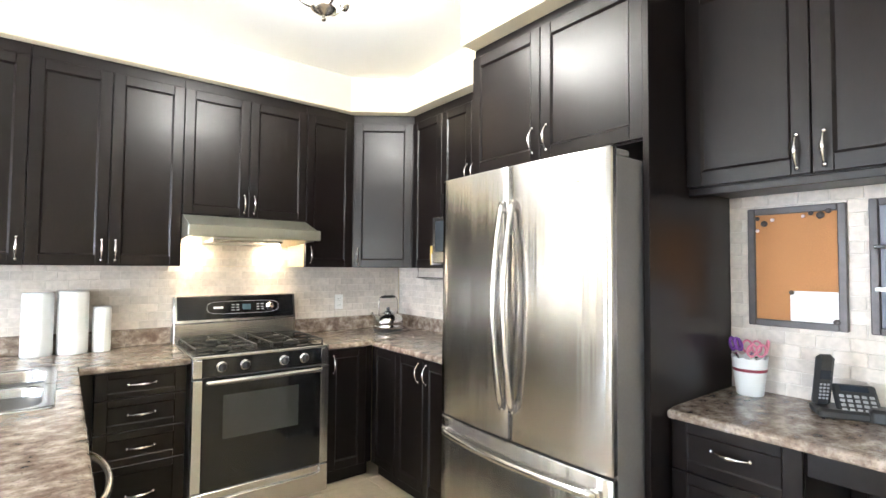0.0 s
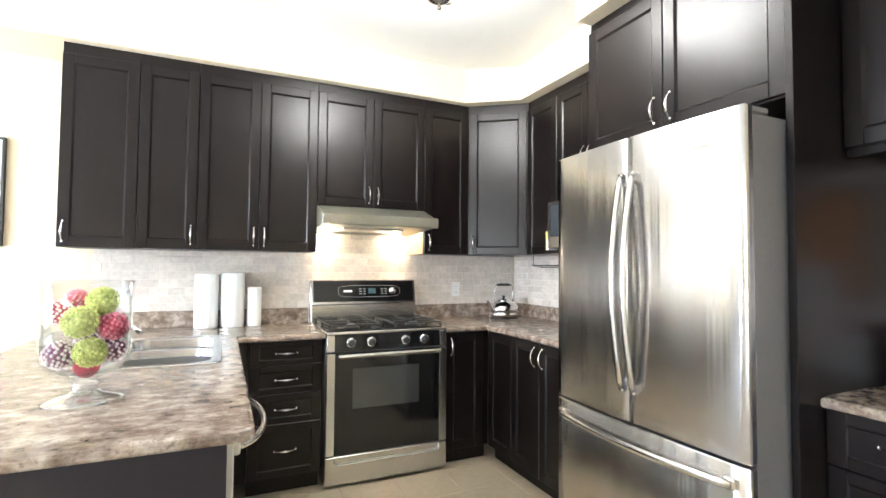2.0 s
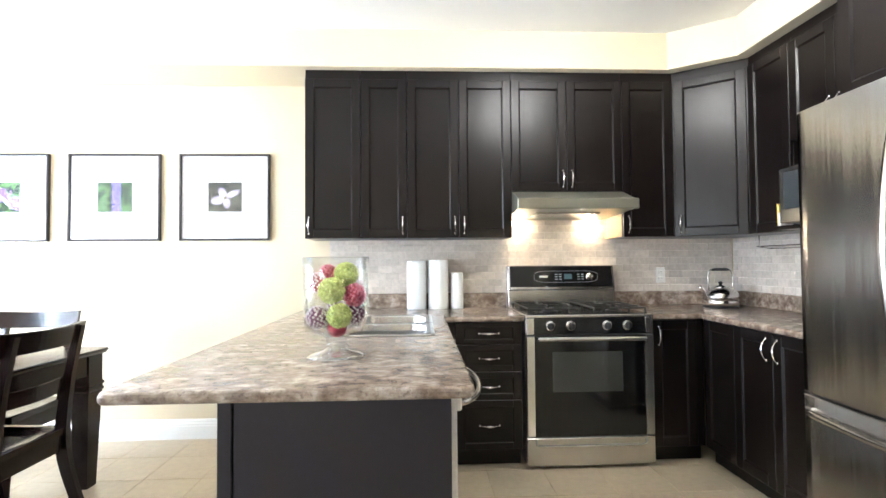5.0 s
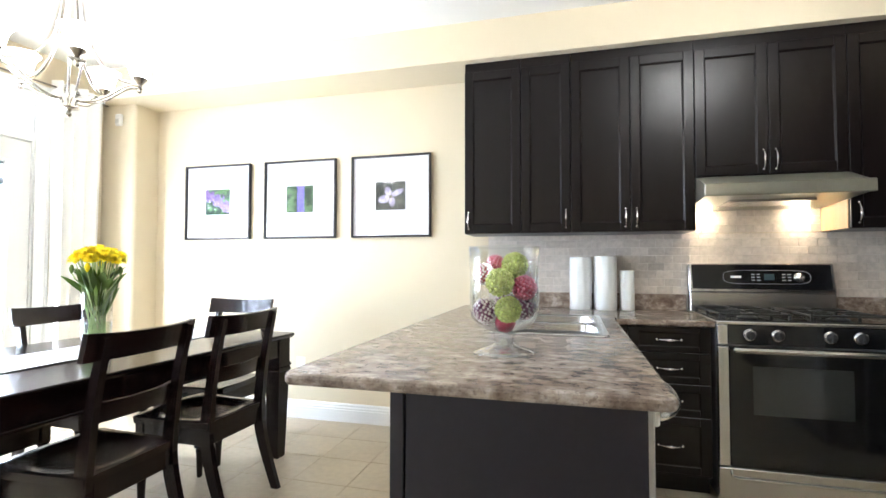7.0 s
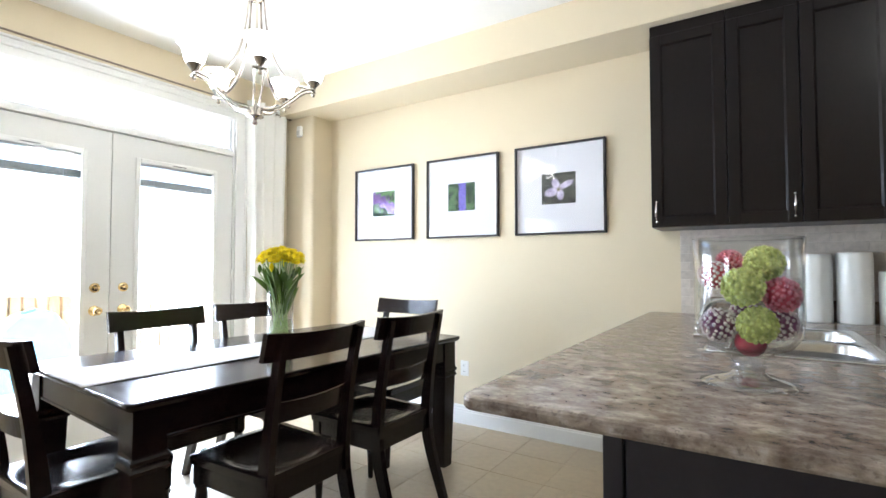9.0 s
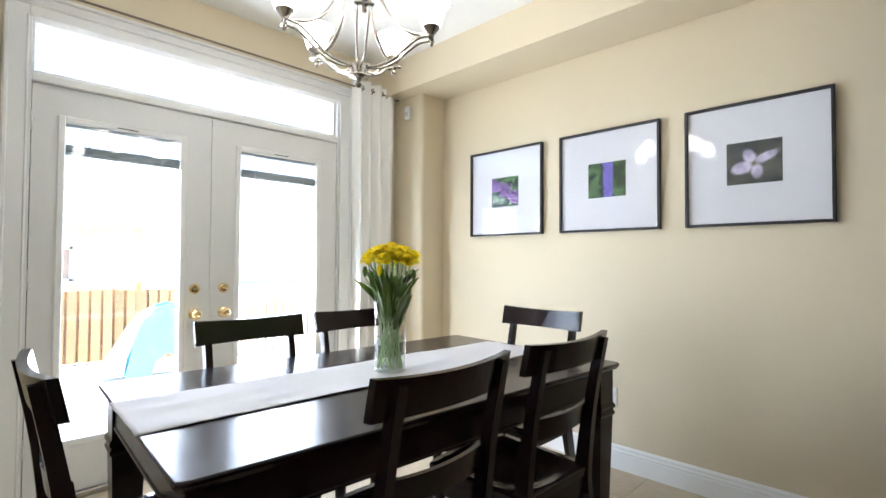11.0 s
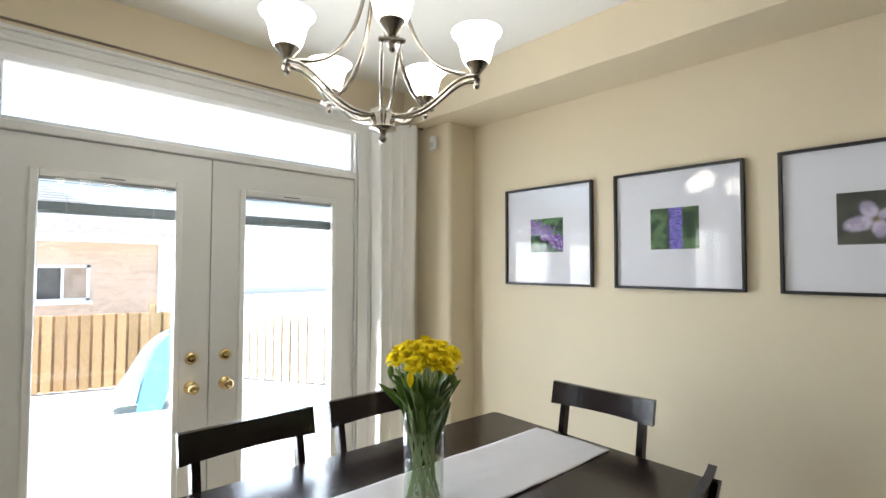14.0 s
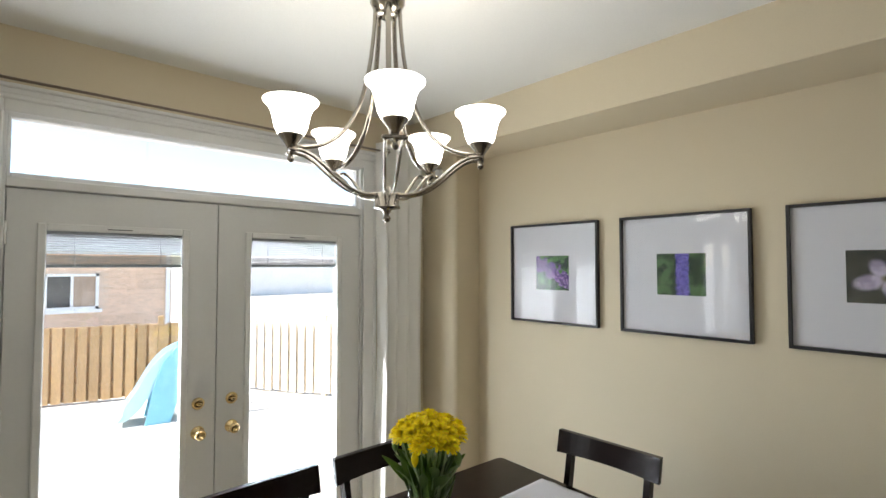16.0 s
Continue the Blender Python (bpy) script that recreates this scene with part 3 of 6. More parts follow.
def outlet(at, label, rz=0.0, switch=False):
    o = thing("wall_outlet", at, label, "outlet", rz=rz)
    part("cover_plate", G().box((-0.036, -0.006, -0.058), (0.036, 0, 0.058), 0.003), WHITEP, o)
    for z in (-0.024, 0.024):
        part("socket", G().box((-0.017, -0.009, z - 0.015), (0.017, -0.005, z + 0.015), 0.004), WHITEP, o)
        part("slot", G().box((-0.008, -0.0095, z - 0.006), (-0.006, -0.008, z + 0.004)).box((0.006, -0.0095, z - 0.006), (0.008, -0.008, z + 0.004)), SOIL, o)
    return o


outlet((-2.705, NY, 0.42), "white power outlet low on the cream wall behind the dining table")
outlet((1.288, NY - 0.012, 1.145), "white power outlet on the tiled backsplash")

# ---- kitchen units ----
def bow_handle(vertical=True, length=0.11):
    g = G()
    h = length / 2
    ts = [i / 14 for i in range(15)]
    pts, rs = [], []
    for t in ts:
        s = -h + length * t
        out = 0.028 * math.sin(math.pi * t) ** 0.6 if 0 < t < 1 else 0.0
        pts.append((0, -0.004 - out, s) if vertical else (s, -0.004 - out, 0))
        rs.append(0.0035 + 0.0045 * math.exp(-((t - 0.5) / 0.16) ** 2) + 0.001 * math.exp(-((t - 0.28) / 0.03) ** 2) + 0.001 * math.exp(-((t - 0.72) / 0.03) ** 2))
    g.tube(pts, rs, 10)
    for s in (-h, h):
        g.ball((0, -0.006, s) if vertical else (s, -0.006, 0), 0.0075, 10)
    return g


ME_HV = bow_handle(True).mesh("handle", CHROME)
ME_HH = bow_handle(False, 0.12).mesh("handle", CHROME)


def shaker(parent, x0, x1, z0, z1, handle=None, kind="door", stile=0.056, gap=0.0018):
    """A frame-and-panel front whose face lies 20 mm before the carcass."""
    a, b, c, d = x0 + gap, x1 - gap, z0 + gap, z1 - gap
    rl = stile if (z1 - z0) > 0.3 else min(0.040, (z1 - z0) * 0.22)
    u0, u1, w0, w1 = a + stile, b - stile, c + rl, d - rl
    # the recessed panel with its sloping sticking, then stiles and rails proud of it
    s, e = (0.008, -0.011) if kind == "door" else (0.004, -0.0165)
    p = G()
    vs = [(u0, -0.0185, w0), (u1, -0.0185, w0), (u1, -0.0185, w1), (u0, -0.0185, w1), (u0 + s, e, w0 + s), (u1 - s, e, w0 + s), (u1 - s, e, w1 - s), (u0 + s, e, w1 - s)]
    p.add(vs, [(0, 1, 5, 4), (1, 2, 6, 5), (2, 3, 7, 6), (3, 0, 4, 7), (4, 5, 6, 7)])
    p.box((u0, e + 0.0005, w0), (u1, -0.004, w1))
    fr_ = part(kind, p, ESP, parent)
    for x_ in (a, b - stile):
        part("stile", G().box((x_, -0.020, c), (x_ + stile, -0.001, d), 0.0022), ESP, fr_)
    for z_ in (c, d - rl):
        part("rail", G().box((a + stile, -0.0195, z_), (b - stile, -0.001, z_ + rl), 0.0022), ESP, fr_)
    if handle:
        hx, hz, vert = handle
        part("handle", ME_HV if vert else ME_HH, None, fr_, "chrome bow handle", (hx, -0.020, hz))
    return fr_


def cabinet(name, at, rz, w, d, z0, z1, doors=(), drawers=(), toe=False, label="", group="", side_mat=None, cat="kitchen cabinet"):
    c = thing(name, at, label, cat, group, rz)
    g = G()
    g.box((0.0005, 0, z0 + (0.10 if toe else 0)), (w - 0.0005, d, z1), 0.001)
    if toe:
        g.box((0.0005, 0.055, z0), (w - 0.0005, d, z0 + 0.10))
    part("body", g, ESP, c)
    for x0, x1, a, b, h in doors:
        shaker(c, x0, x1, a, b, h)
    for x0, x1, a, b in drawers:
        shaker(c, x0, x1, a, b, ((x0 + x1) / 2, (a + b) / 2 + (0.01 if toe and name == "drawer_unit" and b - a < 0.25 else 0.0), False), "drawer_front", 0.055)
    return c


UZ0, UZ1 = 1.42, 2.50
WU = "dark espresso wall cabinet over the backsplash"
GU = "wall cabinets over the worktop"
HZ = UZ0 + 0.085
cabinet("wall_cabinet", (-1.295, UY, 0), 0, 0.372, NY - UY, UZ0, SOFF, [(0, 0.372, UZ0, UZ1, (0.03, HZ, True))], label=WU + ", at its open end", group=GU)
cabinet("wall_cabinet", (-0.923, UY, 0), 0, 0.312, NY - UY, UZ0, SOFF, [(0, 0.312, UZ0, UZ1, (0.282, HZ, True))], label=WU + ", narrow single door", group=GU)
cabinet("wall_cabinet", (-0.611, UY, 0), 0, 0.711, NY - UY, UZ0, SOFF, [(0, 0.352, UZ0, UZ1, (0.322, HZ, True)), (0.352, 0.711, UZ0, UZ1, (0.385, HZ, True))], label=WU + ", two tall doors", group=GU)
cabinet("wall_cabinet", (0.100, UY, 0), 0, 0.772, NY - UY, 1.735, SOFF, [(0, 0.385, 1.735, UZ1, (0.355, 1.82, True)), (0.385, 0.772, 1.735, UZ1, (0.417, 1.82, True))], label="short dark espresso wall cabinet over the range hood", group=GU)
c7 = cabinet("wall_cabinet", (0.872, UY, 0), 0, 0.370, NY - UY, UZ0, SOFF, [(0, 0.355, UZ0, UZ1, (0.035, HZ, True))], label=WU + ", with a maple side", group=GU)
part("side_panel", G().box((-0.004, 0.004, UZ0 + 0.002), (0.0, NY - UY - 0.014, 1.732)), ESPIN, c7, "light maple side panel")
# corner unit across the angle
cor = thing("corner_cabinet", (0, 0, 0), "dark espresso corner wall cabinet with one diagonal shaker door", "kitchen cabinet")
part("body", G().prism([(1.242, UY), (UX, 4.41), (EX, 4.41), (EX, NY), (1.242, NY)], [(0, UZ0), (0, SOFF)]), ESP, cor)
dl = math.hypot(UX - 1.242, UY - 4.41)
da = math.degrees(math.atan2(4.41 - UY, UX - 1.242))
hold = shaker(cor, 0.012, dl - 0.012, UZ0, UZ1, (0.045, HZ, True))
hold.matrix_basis = pose(1.242, UY, 0, 0, 0, da)
# units facing west
cabinet("wall_cabinet", (UX, 4.405, 0), -90, 0.36, EX - UX, UZ0, SOFF, [(0.012, 0.36, UZ0, UZ1, None)], label=WU + ", next to the corner unit", group=GU)
cabinet("wall_cabinet", (UX, 4.045, 0), -90, 0.665, EX - UX, 1.93, SOFF, [(0, 0.31, 1.93, UZ1, (0.28, 2.035, True)), (0.31, 0.665, 1.93, UZ1, (0.34, 2.035, True))], label="short dark espresso wall cabinet with two doors over the microwave niche", group=GU)
niche = thing("microwave_shelf", (0, 0, 0), "dark espresso open shelf under the wall cabinet holding the microwave", "shelf")
part("shelf", G().box((1.47, 3.385, UZ0), (EX, 4.035, UZ0 + 0.022), 0.002), ESP, niche)
part("back", G().box((EX - 0.012, 3.385, UZ0 + 0.022), (EX, 4.035, 1.93)), ESP, niche)
part("side_panel", G().box((UX + 0.02, 3.365, UZ0), (EX - 0.012, 3.385, 1.93)), ESP, niche)
# over the refrigerator
cabinet("bridge_cabinet", (1.225, 3.295, 0), -90, 0.945, EX - 1.225, 1.90, SOFF, [(0.0, 0.455, 1.905, 2.515, (0.415, 2.0, True)), (0.455, 0.945, 1.905, 2.515, (0.495, 2.0, True))], label="deep dark espresso cabinet with two shaker doors over the refrigerator")
solo("refrigerator_side_panel", G().box((1.19, 2.322, 0), (EX, 2.347, SOFF), 0.0015), ESP, "tall dark espresso panel standing between refrigerator and desk", "cabinet panel")
solo("filler_panel", G().box((1.24, 3.297, 0), (EX, 3.315, SOFF), 0.0015), ESP, "tall dark espresso panel on the far flank of the refrigerator", "cabinet panel")
# over the desk
cabinet("wall_cabinet", (1.48, 2.320, 0), -90, 0.80, EX - 1.48, 1.74, SOFF, [(0.0, 0.405, 1.742, 2.515, (0.365, 1.82, True)), (0.405, 0.80, 1.742, 2.515, (0.44, 1.82, True))], label="dark espresso wall cabinet with two doors above the desk", group="cabinets over the desk")
cabinet("wall_cabinet", (1.48, 1.520, 0), -90, 0.80, EX - 1.48, 1.74, SOFF, [(0.0, 0.40, 1.742, 2.515, (0.365, 1.82, True)), (0.40, 0.80, 1.742, 2.515, (0.44, 1.82, True))], label="dark espresso wall cabinet over the far end of the desk", group="cabinets over the desk")

part("light_rail", G().box((1.481, 0.722, 1.712), (1.499, 2.3195, 1.7395), 0.002), ESP, thing("light_rail", (0, 0, 0), "narrow dark espresso rail under the cabinets above the desk", "light rail"))

# base units on the north wall
BY = 4.37
BT = CT - 0.033
cabinet("drawer_cabinet", (-0.315, BY, 0), 0, 0.410, NY - BY, 0, BT, drawers=[(0, 0.410, 0.750, BT - 0.002), (0, 0.410, 0.584, 0.750), (0, 0.410, 0.412, 0.584), (0, 0.410, 0.114, 0.412)], toe=True, label="dark espresso base cabinet with four drawers beside the cooker")
cabinet("base_cabinet", (0.912, BY, 0), 0, 0.335, NY - BY, 0, BT, [(0, 0.28, 0.105, BT - 0.003, (0.035, 0.79, True))], toe=True, label="narrow dark espresso base cabinet between cooker and corner", group="base cabinets")
cabinet("base_cabinet", (1.25, 4.368, 0), -90, 0.32, EX - 1.25, 0, BT, [(0.03, 0.32, 0.105, BT - 0.003, None)], toe=True, label="dark espresso corner base cabinet with one shaker door", group="base cabinets")
cabinet("base_cabinet", (1.25, 4.048, 0), -90, 0.70, EX - 1.25, 0, BT, [(0, 0.30, 0.105, BT - 0.003, (0.262, 0.80, True)), (0.30, 0.70, 0.105, BT - 0.003, (0.34, 0.80, True))], toe=True, label="dark espresso base cabinet with two doors beside the refrigerator", group="base cabinets")
# peninsula
pen = thing("peninsula_cabinet", (0, 0, 0), "dark espresso back and end panels of the kitchen peninsula", "kitchen island")
part("end_panel", G().box((-1.018, 2.708, 0.0), (-0.441, 2.7225, BT), 0.002), ESPSHEEN, pen)
part("corner_filler", G().box((-0.441, 4.373, 0.10), (-0.316, 4.39, BT), 0.001), ESP, pen)
part("corner_post", G().box((-1.058, 2.702, 0.0), (-1.021, 2.735, BT), 0.002), ESPSHEEN, pen)
part("back_panel", G().box((-1.055, 2.735, 0.0), (-1.035, NY - 0.001, BT), 0.002), ESP, pen)
part("floor_panel", G().box((-1.033, 2.724, 0.08), (-0.445, 4.30, 0.10)), ESP, pen)
cabinet("sink_cabinet", (-0.432, 3.345, 0), 90, 0.98, 0.60, 0, BT, [(0, 0.49, 0.105, BT - 0.003, (0.455, 0.79, True)), (0.49, 0.98, 0.105, BT - 0.003, (0.525, 0.79, True))], toe=True, label="dark espresso base cabinet with two doors under the sink")
dwa = thing("dishwasher", (-0.438, 2.724, 0), "stainless dishwasher built into the peninsula under the worktop", "dishwasher", rz=90)
part("tub", G().box((0.006, 0.03, 0.10), (0.606, 0.58, BT - 0.006)), GREYP, dwa)
part("door", G().box((0.004, -0.014, 0.11), (0.608, 0.03, BT - 0.004), 0.004), mat("white_metal_edge", (0.55, 0.55, 0.55), 0.35, 0.3), dwa)
hp = bez((0.05, -0.014, 0.855), (0.08, -0.135, 0.855), (0.53, -0.135, 0.855), (0.56, -0.014, 0.855), 16)
part("handle", G().tube(hp, 0.0105, 12, 0.8), STEELH, dwa, "bowed steel handle")
part("handle_cap", G().box((0.035, -0.030, 0.836), (0.065, -0.012, 0.874), 0.005), TRIM, dwa)
part("handle_cap", G().box((0.545, -0.030, 0.836), (0.575, -0.012, 0.874), 0.005), TRIM, dwa)

# worktops, one run with the sink cut out
EDGE = [(0.012, CT - 0.033), (0.003, CT - 0.031), (0.0, CT - 0.025), (0.0, CT - 0.012), (0.003, CT - 0.005), (0.009, CT - 0.001), (0.016, CT)]
SX0, SX1, SY0, SY1 = -0.945, -0.475, 3.625, 4.455
PX0, PX1, PY0 = -1.375, -0.375, 2.688


def top_piece(owner, poly, edges):
    part("top", G().prism(poly, EDGE, edges), TOP, owner)


wt = thing("worktop", (0, 0, 0), "mottled brown laminate worktop running over the peninsula", "worktop")
wt2 = thing("worktop", (0, 0, 0), "mottled brown laminate worktop in the corner beside the cooker", "worktop")
ol = rounded(PX0, PY0, PX1, SY0, (0.045, 0.04, 0, 0), 5)
top_piece(wt, ol, [1] * (len(ol) - 2) + [0, 1])
top_piece(wt, [(PX0, SY0), (SX0, SY0), (SX0, SY1), (PX0, SY1)], [0, 0, 0, 1])
top_piece(wt, [(SX1, SY0), (PX1, SY0), (PX1, 4.335), (PX1, SY1), (SX1, SY1)], [0, 1, 0, 0, 0])
top_piece(wt, [(PX0, SY1), (PX1, SY1), (PX1, NY), (PX0, NY)], [0, 0, 0, 1])
top_piece(wt, [(PX1, 4.335), (0.108, 4.335), (0.108, NY), (PX1, NY)], [1, 0, 0, 0])
top_piece(wt2, [(0.906, 4.335), (1.215, 4.335), (1.215, 3.345), (EX, 3.345), (EX, NY), (0.906, NY)], [1, 1, 0, 0, 0, 0])
BSZ = 1.026
bs = G().box((-1.03, NY - 0.030, CT - 0.001), (0.108, NY - 0.001, BSZ), 0.004)
part("upstand", bs, TOP, wt)
part("upstand", G().box((0.906, NY - 0.030, CT - 0.001), (EX - 0.03, NY - 0.001, BSZ), 0.004).box((EX - 0.030, 3.345, CT - 0.001), (EX - 0.001, NY - 0.001, BSZ), 0.004), TOP, wt2)
# desk
desk = thing("desk", (0, 0, 0), "dark espresso desk unit with mottled laminate top beside the refrigerator panel", "desk")
part("top", G().prism(rounded(1.285, 0.55, EX, 2.318, (0, 0, 0, 0.012), 3), EDGE, [0, 0, 0, 1, 1, 1, 1]), TOP, desk)
part("body", G().box((1.345, 0.56, 0.10), (EX, 1.0, BT), 0.001), ESP, desk)
cabinet("drawer_unit", (1.345, 2.3205, 0), -90, 0.405, EX - 1.345, 0, BT - 0.001, drawers=[(0, 0.405, 0.705, BT - 0.006), (0, 0.405, 0.41, 0.705), (0, 0.405, 0.105, 0.41)], toe=True, label="dark espresso drawer unit under the desk top", cat="drawer unit")
bb = part("back_boards", G().box((1.80, 1.0, 0.05), (EX, 1.91, BT), 0.0), ESP, desk)
for i in range(18):
    part("board", G().box((1.785, 1.003 + i * 0.0504, 0.05), (1.80, 1.003 + i * 0.0504 + 0.046, BT - 0.01), 0.004), ESP, bb)
part("apron", G().box((1.35, 1.0, 0.80), (1.37, 1.914, BT), 0.002), ESP, desk)

# ---- sink and tap ----
sink = thing("sink", (0, 0, 0), "stainless double-bowl sink set into the mottled worktop", "sink")
SINKM = mat("satin_sink_steel", (0.58, 0.58, 0.58), 0.24, 1.0, vary=0.04, grain=0.05, small=60)
midy = (SY0 + SY1) / 2
rimg = G()
for y0, y1, ya, yb, rr in ((SY0 + 0.02, midy - 0.014, SY0 - 0.018, midy, (0.03, 0.03, 0.0005, 0.0005)), (midy + 0.014, SY1 - 0.02, midy, SY1 + 0.018, (0.0005, 0.0005, 0.03, 0.03))):
    inner = rounded(SX0 + 0.055, y0, SX1 - 0.022, y1, (0.085,) * 4, 7)
    outer = rounded(SX0 - 0.018, ya, SX1 + 0.018, yb, rr, 7)
    n = len(inner)
    loops = [(outer, CT + 0.0005), (outer, CT + 0.004), ([(x * 0.9 + u * 0.1, y * 0.9 + w * 0.1) for (x, y), (u, w) in zip(outer, inner)], CT + 0.006), ([(x * 0.1 + u * 0.9, y * 0.1 + w * 0.9) for (x, y), (u, w) in zip(outer, inner)], CT + 0.004), (inner, CT + 0.001)]
    vs = [(x, y, z) for lp, z in loops for x, y in lp]
    rimg.add(vs, [(j * n + i, j * n + (i + 1) % n, (j + 1) * n + (i + 1) % n, (j + 1) * n + i) for j in range(len(loops) - 1) for i in range(n)], True)
part("rim", rimg, SINKM, sink)
for y0, y1 in ((SY0 + 0.02, midy - 0.014), (midy + 0.014, SY1 - 0.02)):
    ol = rounded(SX0 + 0.055, y0, SX1 - 0.022, y1, (0.085,) * 4, 7)
    n = len(ol)
    g = G()
    cx, cy = (SX0 + SX1 + 0.03) / 2, (y0 + y1) / 2
    prof = [(1.0, CT + 0.001), (0.985, CT - 0.012), (0.95, CT - 0.14), (0.90, CT - 0.165), (0.10, CT - 0.172)]
    vs = [(cx + (x - cx) * k, cy + (y - cy) * k, z) for k, z in prof for x, y in ol]
    fs = [(j * n + (i + 1) % n, j * n + i, (j + 1) * n + i, (j + 1) * n + (i + 1) % n) for j in range(len(prof) - 1) for i in range(n)]
    fs.append(tuple(range((len(prof) - 1) * n, len(prof) * n)))
    g.add(vs, fs, True)
    bowl = part("bowl", g, SINKM, sink)
    part("drain", G().lathe([(0.04, 0), (0.04, 0.003), (0.03, 0.004), (0.025, 0.001), (0.001, 0.001)], 20, (cx, cy, CT - 0.172)), CHROME, sink)
    part("corner_fill", G().box((SX0 + 0.035, y0 - 0.01, CT - 0.19), (SX1 - 0.01, y1 + 0.01, CT - 0.176)), GREYP, sink)
tap = thing("tap", (-1.005, 4.06, CT), "polished chrome kitchen tap behind the sink", "tap")
part("base", G().box((-0.025, -0.10, 0), (0.025, 0.10, 0.012), 0.006).lathe([(0.026, 0.01), (0.024, 0.05), (0.020, 0.06)], 18), CHROME, tap)
part("spout", G().tube(bez((0, 0, 0.05), (0.01, 0, 0.17), (0.10, 0, 0.17), (0.20, 0, 0.085), 14), 0.011, 12), CHROME, tap)
for s in (-1, 1):
    part("lever", G().lathe([(0.020, 0), (0.018, 0.025), (0.010, 0.032), (0.001, 0.034)], 16, (0, s * 0.075, 0.012)).tube([(0, s * 0.075, 0.035), (0.02, s * 0.10, 0.045), (0.035, s * 0.125, 0.05)], 0.006, 8), CHROME, tap)

# ---- cooker ----
RX0, RX1, RF, RB = 0.113, 0.901, 4.315, 4.985
cook = thing("cooker", (0, 0, 0), "stainless and black freestanding gas cooker between the base cabinets", "cooker")
part("carcass", G().box((RX0, RF + 0.03, 0.02), (RX1, RB - 0.10, CT - 0.012), 0.003), GREYP, cook)
g = G()
g.box((RX0 - 0.003, RF + 0.002, CT - 0.012), (RX1 + 0.003, 4.905, CT + 0.006), 0.004)
part("hob_rim", g, STEELH, cook)
part("hob_top", G().box((RX0 + 0.022, RF + 0.035, CT + 0.006), (RX1 - 0.022, 4.875, CT + 0.011), 0.002), BLACKG, cook)
for cx in (0.30, 0.715):
    for cy in (4.47, 4.735):
        b = part("burner", G().lathe([(0.05, 0), (0.05, 0.006), (0.034, 0.010), (0.034, 0.02), (0.028, 0.024), (0.001, 0.025)], 22, (cx, cy, CT + 0.011)), IRON, cook)
    q = G()
    z = CT + 0.045
    x0, x1, y0, y1 = cx - 0.16, cx + 0.16, 4.365, 4.850
    for a, b in (((x0, y0), (x1, y0)), ((x0, y1), (x1, y1)), ((x0, y0), (x0, y1)), ((x1, y0), (x1, y1)), ((x0, (y0 + y1) / 2), (x1, (y0 + y1) / 2))):
        q.box((min(a[0], b[0]) - 0.005, min(a[1], b[1]) - 0.005, z - 0.010), (max(a[0], b[0]) + 0.005, max(a[1], b[1]) + 0.005, z), 0.003)
    for cy in (4.47, 4.735):
        for k in range(4):
            a = k * math.pi / 2
            q.box((cx + math.cos(a) * 0.03 - 0.004, cy + math.sin(a) * 0.03 - 0.004, z - 0.008), (cx + math.cos(a) * (0.155 if k % 2 == 0 else 0.11) + 0.004, cy + math.sin(a) * (0.155 if k % 2 == 0 else 0.11) + 0.004, z + 0.002), 0.002)
    for fx in (x0, x1):
        for fy in (y0, (y0 + y1) / 2, y1):
            q.box((fx - 0.006, fy - 0.006, CT + 0.011), (fx + 0.006, fy + 0.006, z - 0.009), 0.002)
    part("grate", q, IRON, cook, "black cast-iron pan grate")
# control panel with knobs
g = G()
sec = [(RF + 0.030, 0.805), (RF - 0.002, 0.812), (RF + 0.004, CT - 0.014), (RF + 0.03, CT - 0.012)]
g.add([(x, y, z) for x in (RX0 + 0.052, RX1 - 0.052) for y, z in sec], [(0, 4, 5, 1), (1, 5, 6, 2), (2, 6, 7, 3), (0, 1, 2, 3), (7, 6, 5, 4)])
part("control_panel", g, BLACKG, cook)
for x in (0.262, 0.388, 0.612, 0.738):
    m = Matrix.Translation((x, RF - 0.001, 0.862)) @ pose(0, 0, 0, 92, 0, 0)
    k = part("knob", G().lathe([(0.031, 0), (0.031, 0.004), (0.026, 0.006)], 24, m=m), STEELH, cook)
    part("grip", G().lathe([(0.022, 0.004), (0.021, 0.022), (0.018, 0.026), (0.001, 0.026)], 24, m=m).box((-0.005, -0.020, 0.024), (0.005, 0.020, 0.032), 0.002, m), BLACKP, k)
    part("collar", G().lathe([(0.0265, 0.005), (0.0265, 0.012), (0.0225, 0.014), (0.0225, 0.005)], 24, m=m, cap=False), CHROME, k)
for x0, x1 in ((RX0, RX0 + 0.052), (RX1 - 0.052, RX1)):
    part("side_trim", G().box((x0, RF, 0.808), (x1, RF + 0.03, CT - 0.013), 0.004), STEEL, cook)
door = part("oven_door", G().box((RX0 + 0.054, RF - 0.002, 0.196), (RX1 - 0.054, RF + 0.028, 0.800), 0.003), BLACKG, cook)
for x0, x1 in ((RX0, RX0 + 0.054), (RX1 - 0.054, RX1)):
    part("side_trim", G().box((x0, RF - 0.004, 0.196), (x1, RF + 0.028, 0.800), 0.004), STEEL, door)
part("window", G().box((0.272, RF - 0.0035, 0.462), (0.705, RF - 0.001, 0.705), 0.001), OVENWIN, door)
part("handle", G().box((0.172, RF - 0.058, 0.775), (0.842, RF - 0.036, 0.800), 0.009), HANDM, door, "straight brushed steel bar handle")
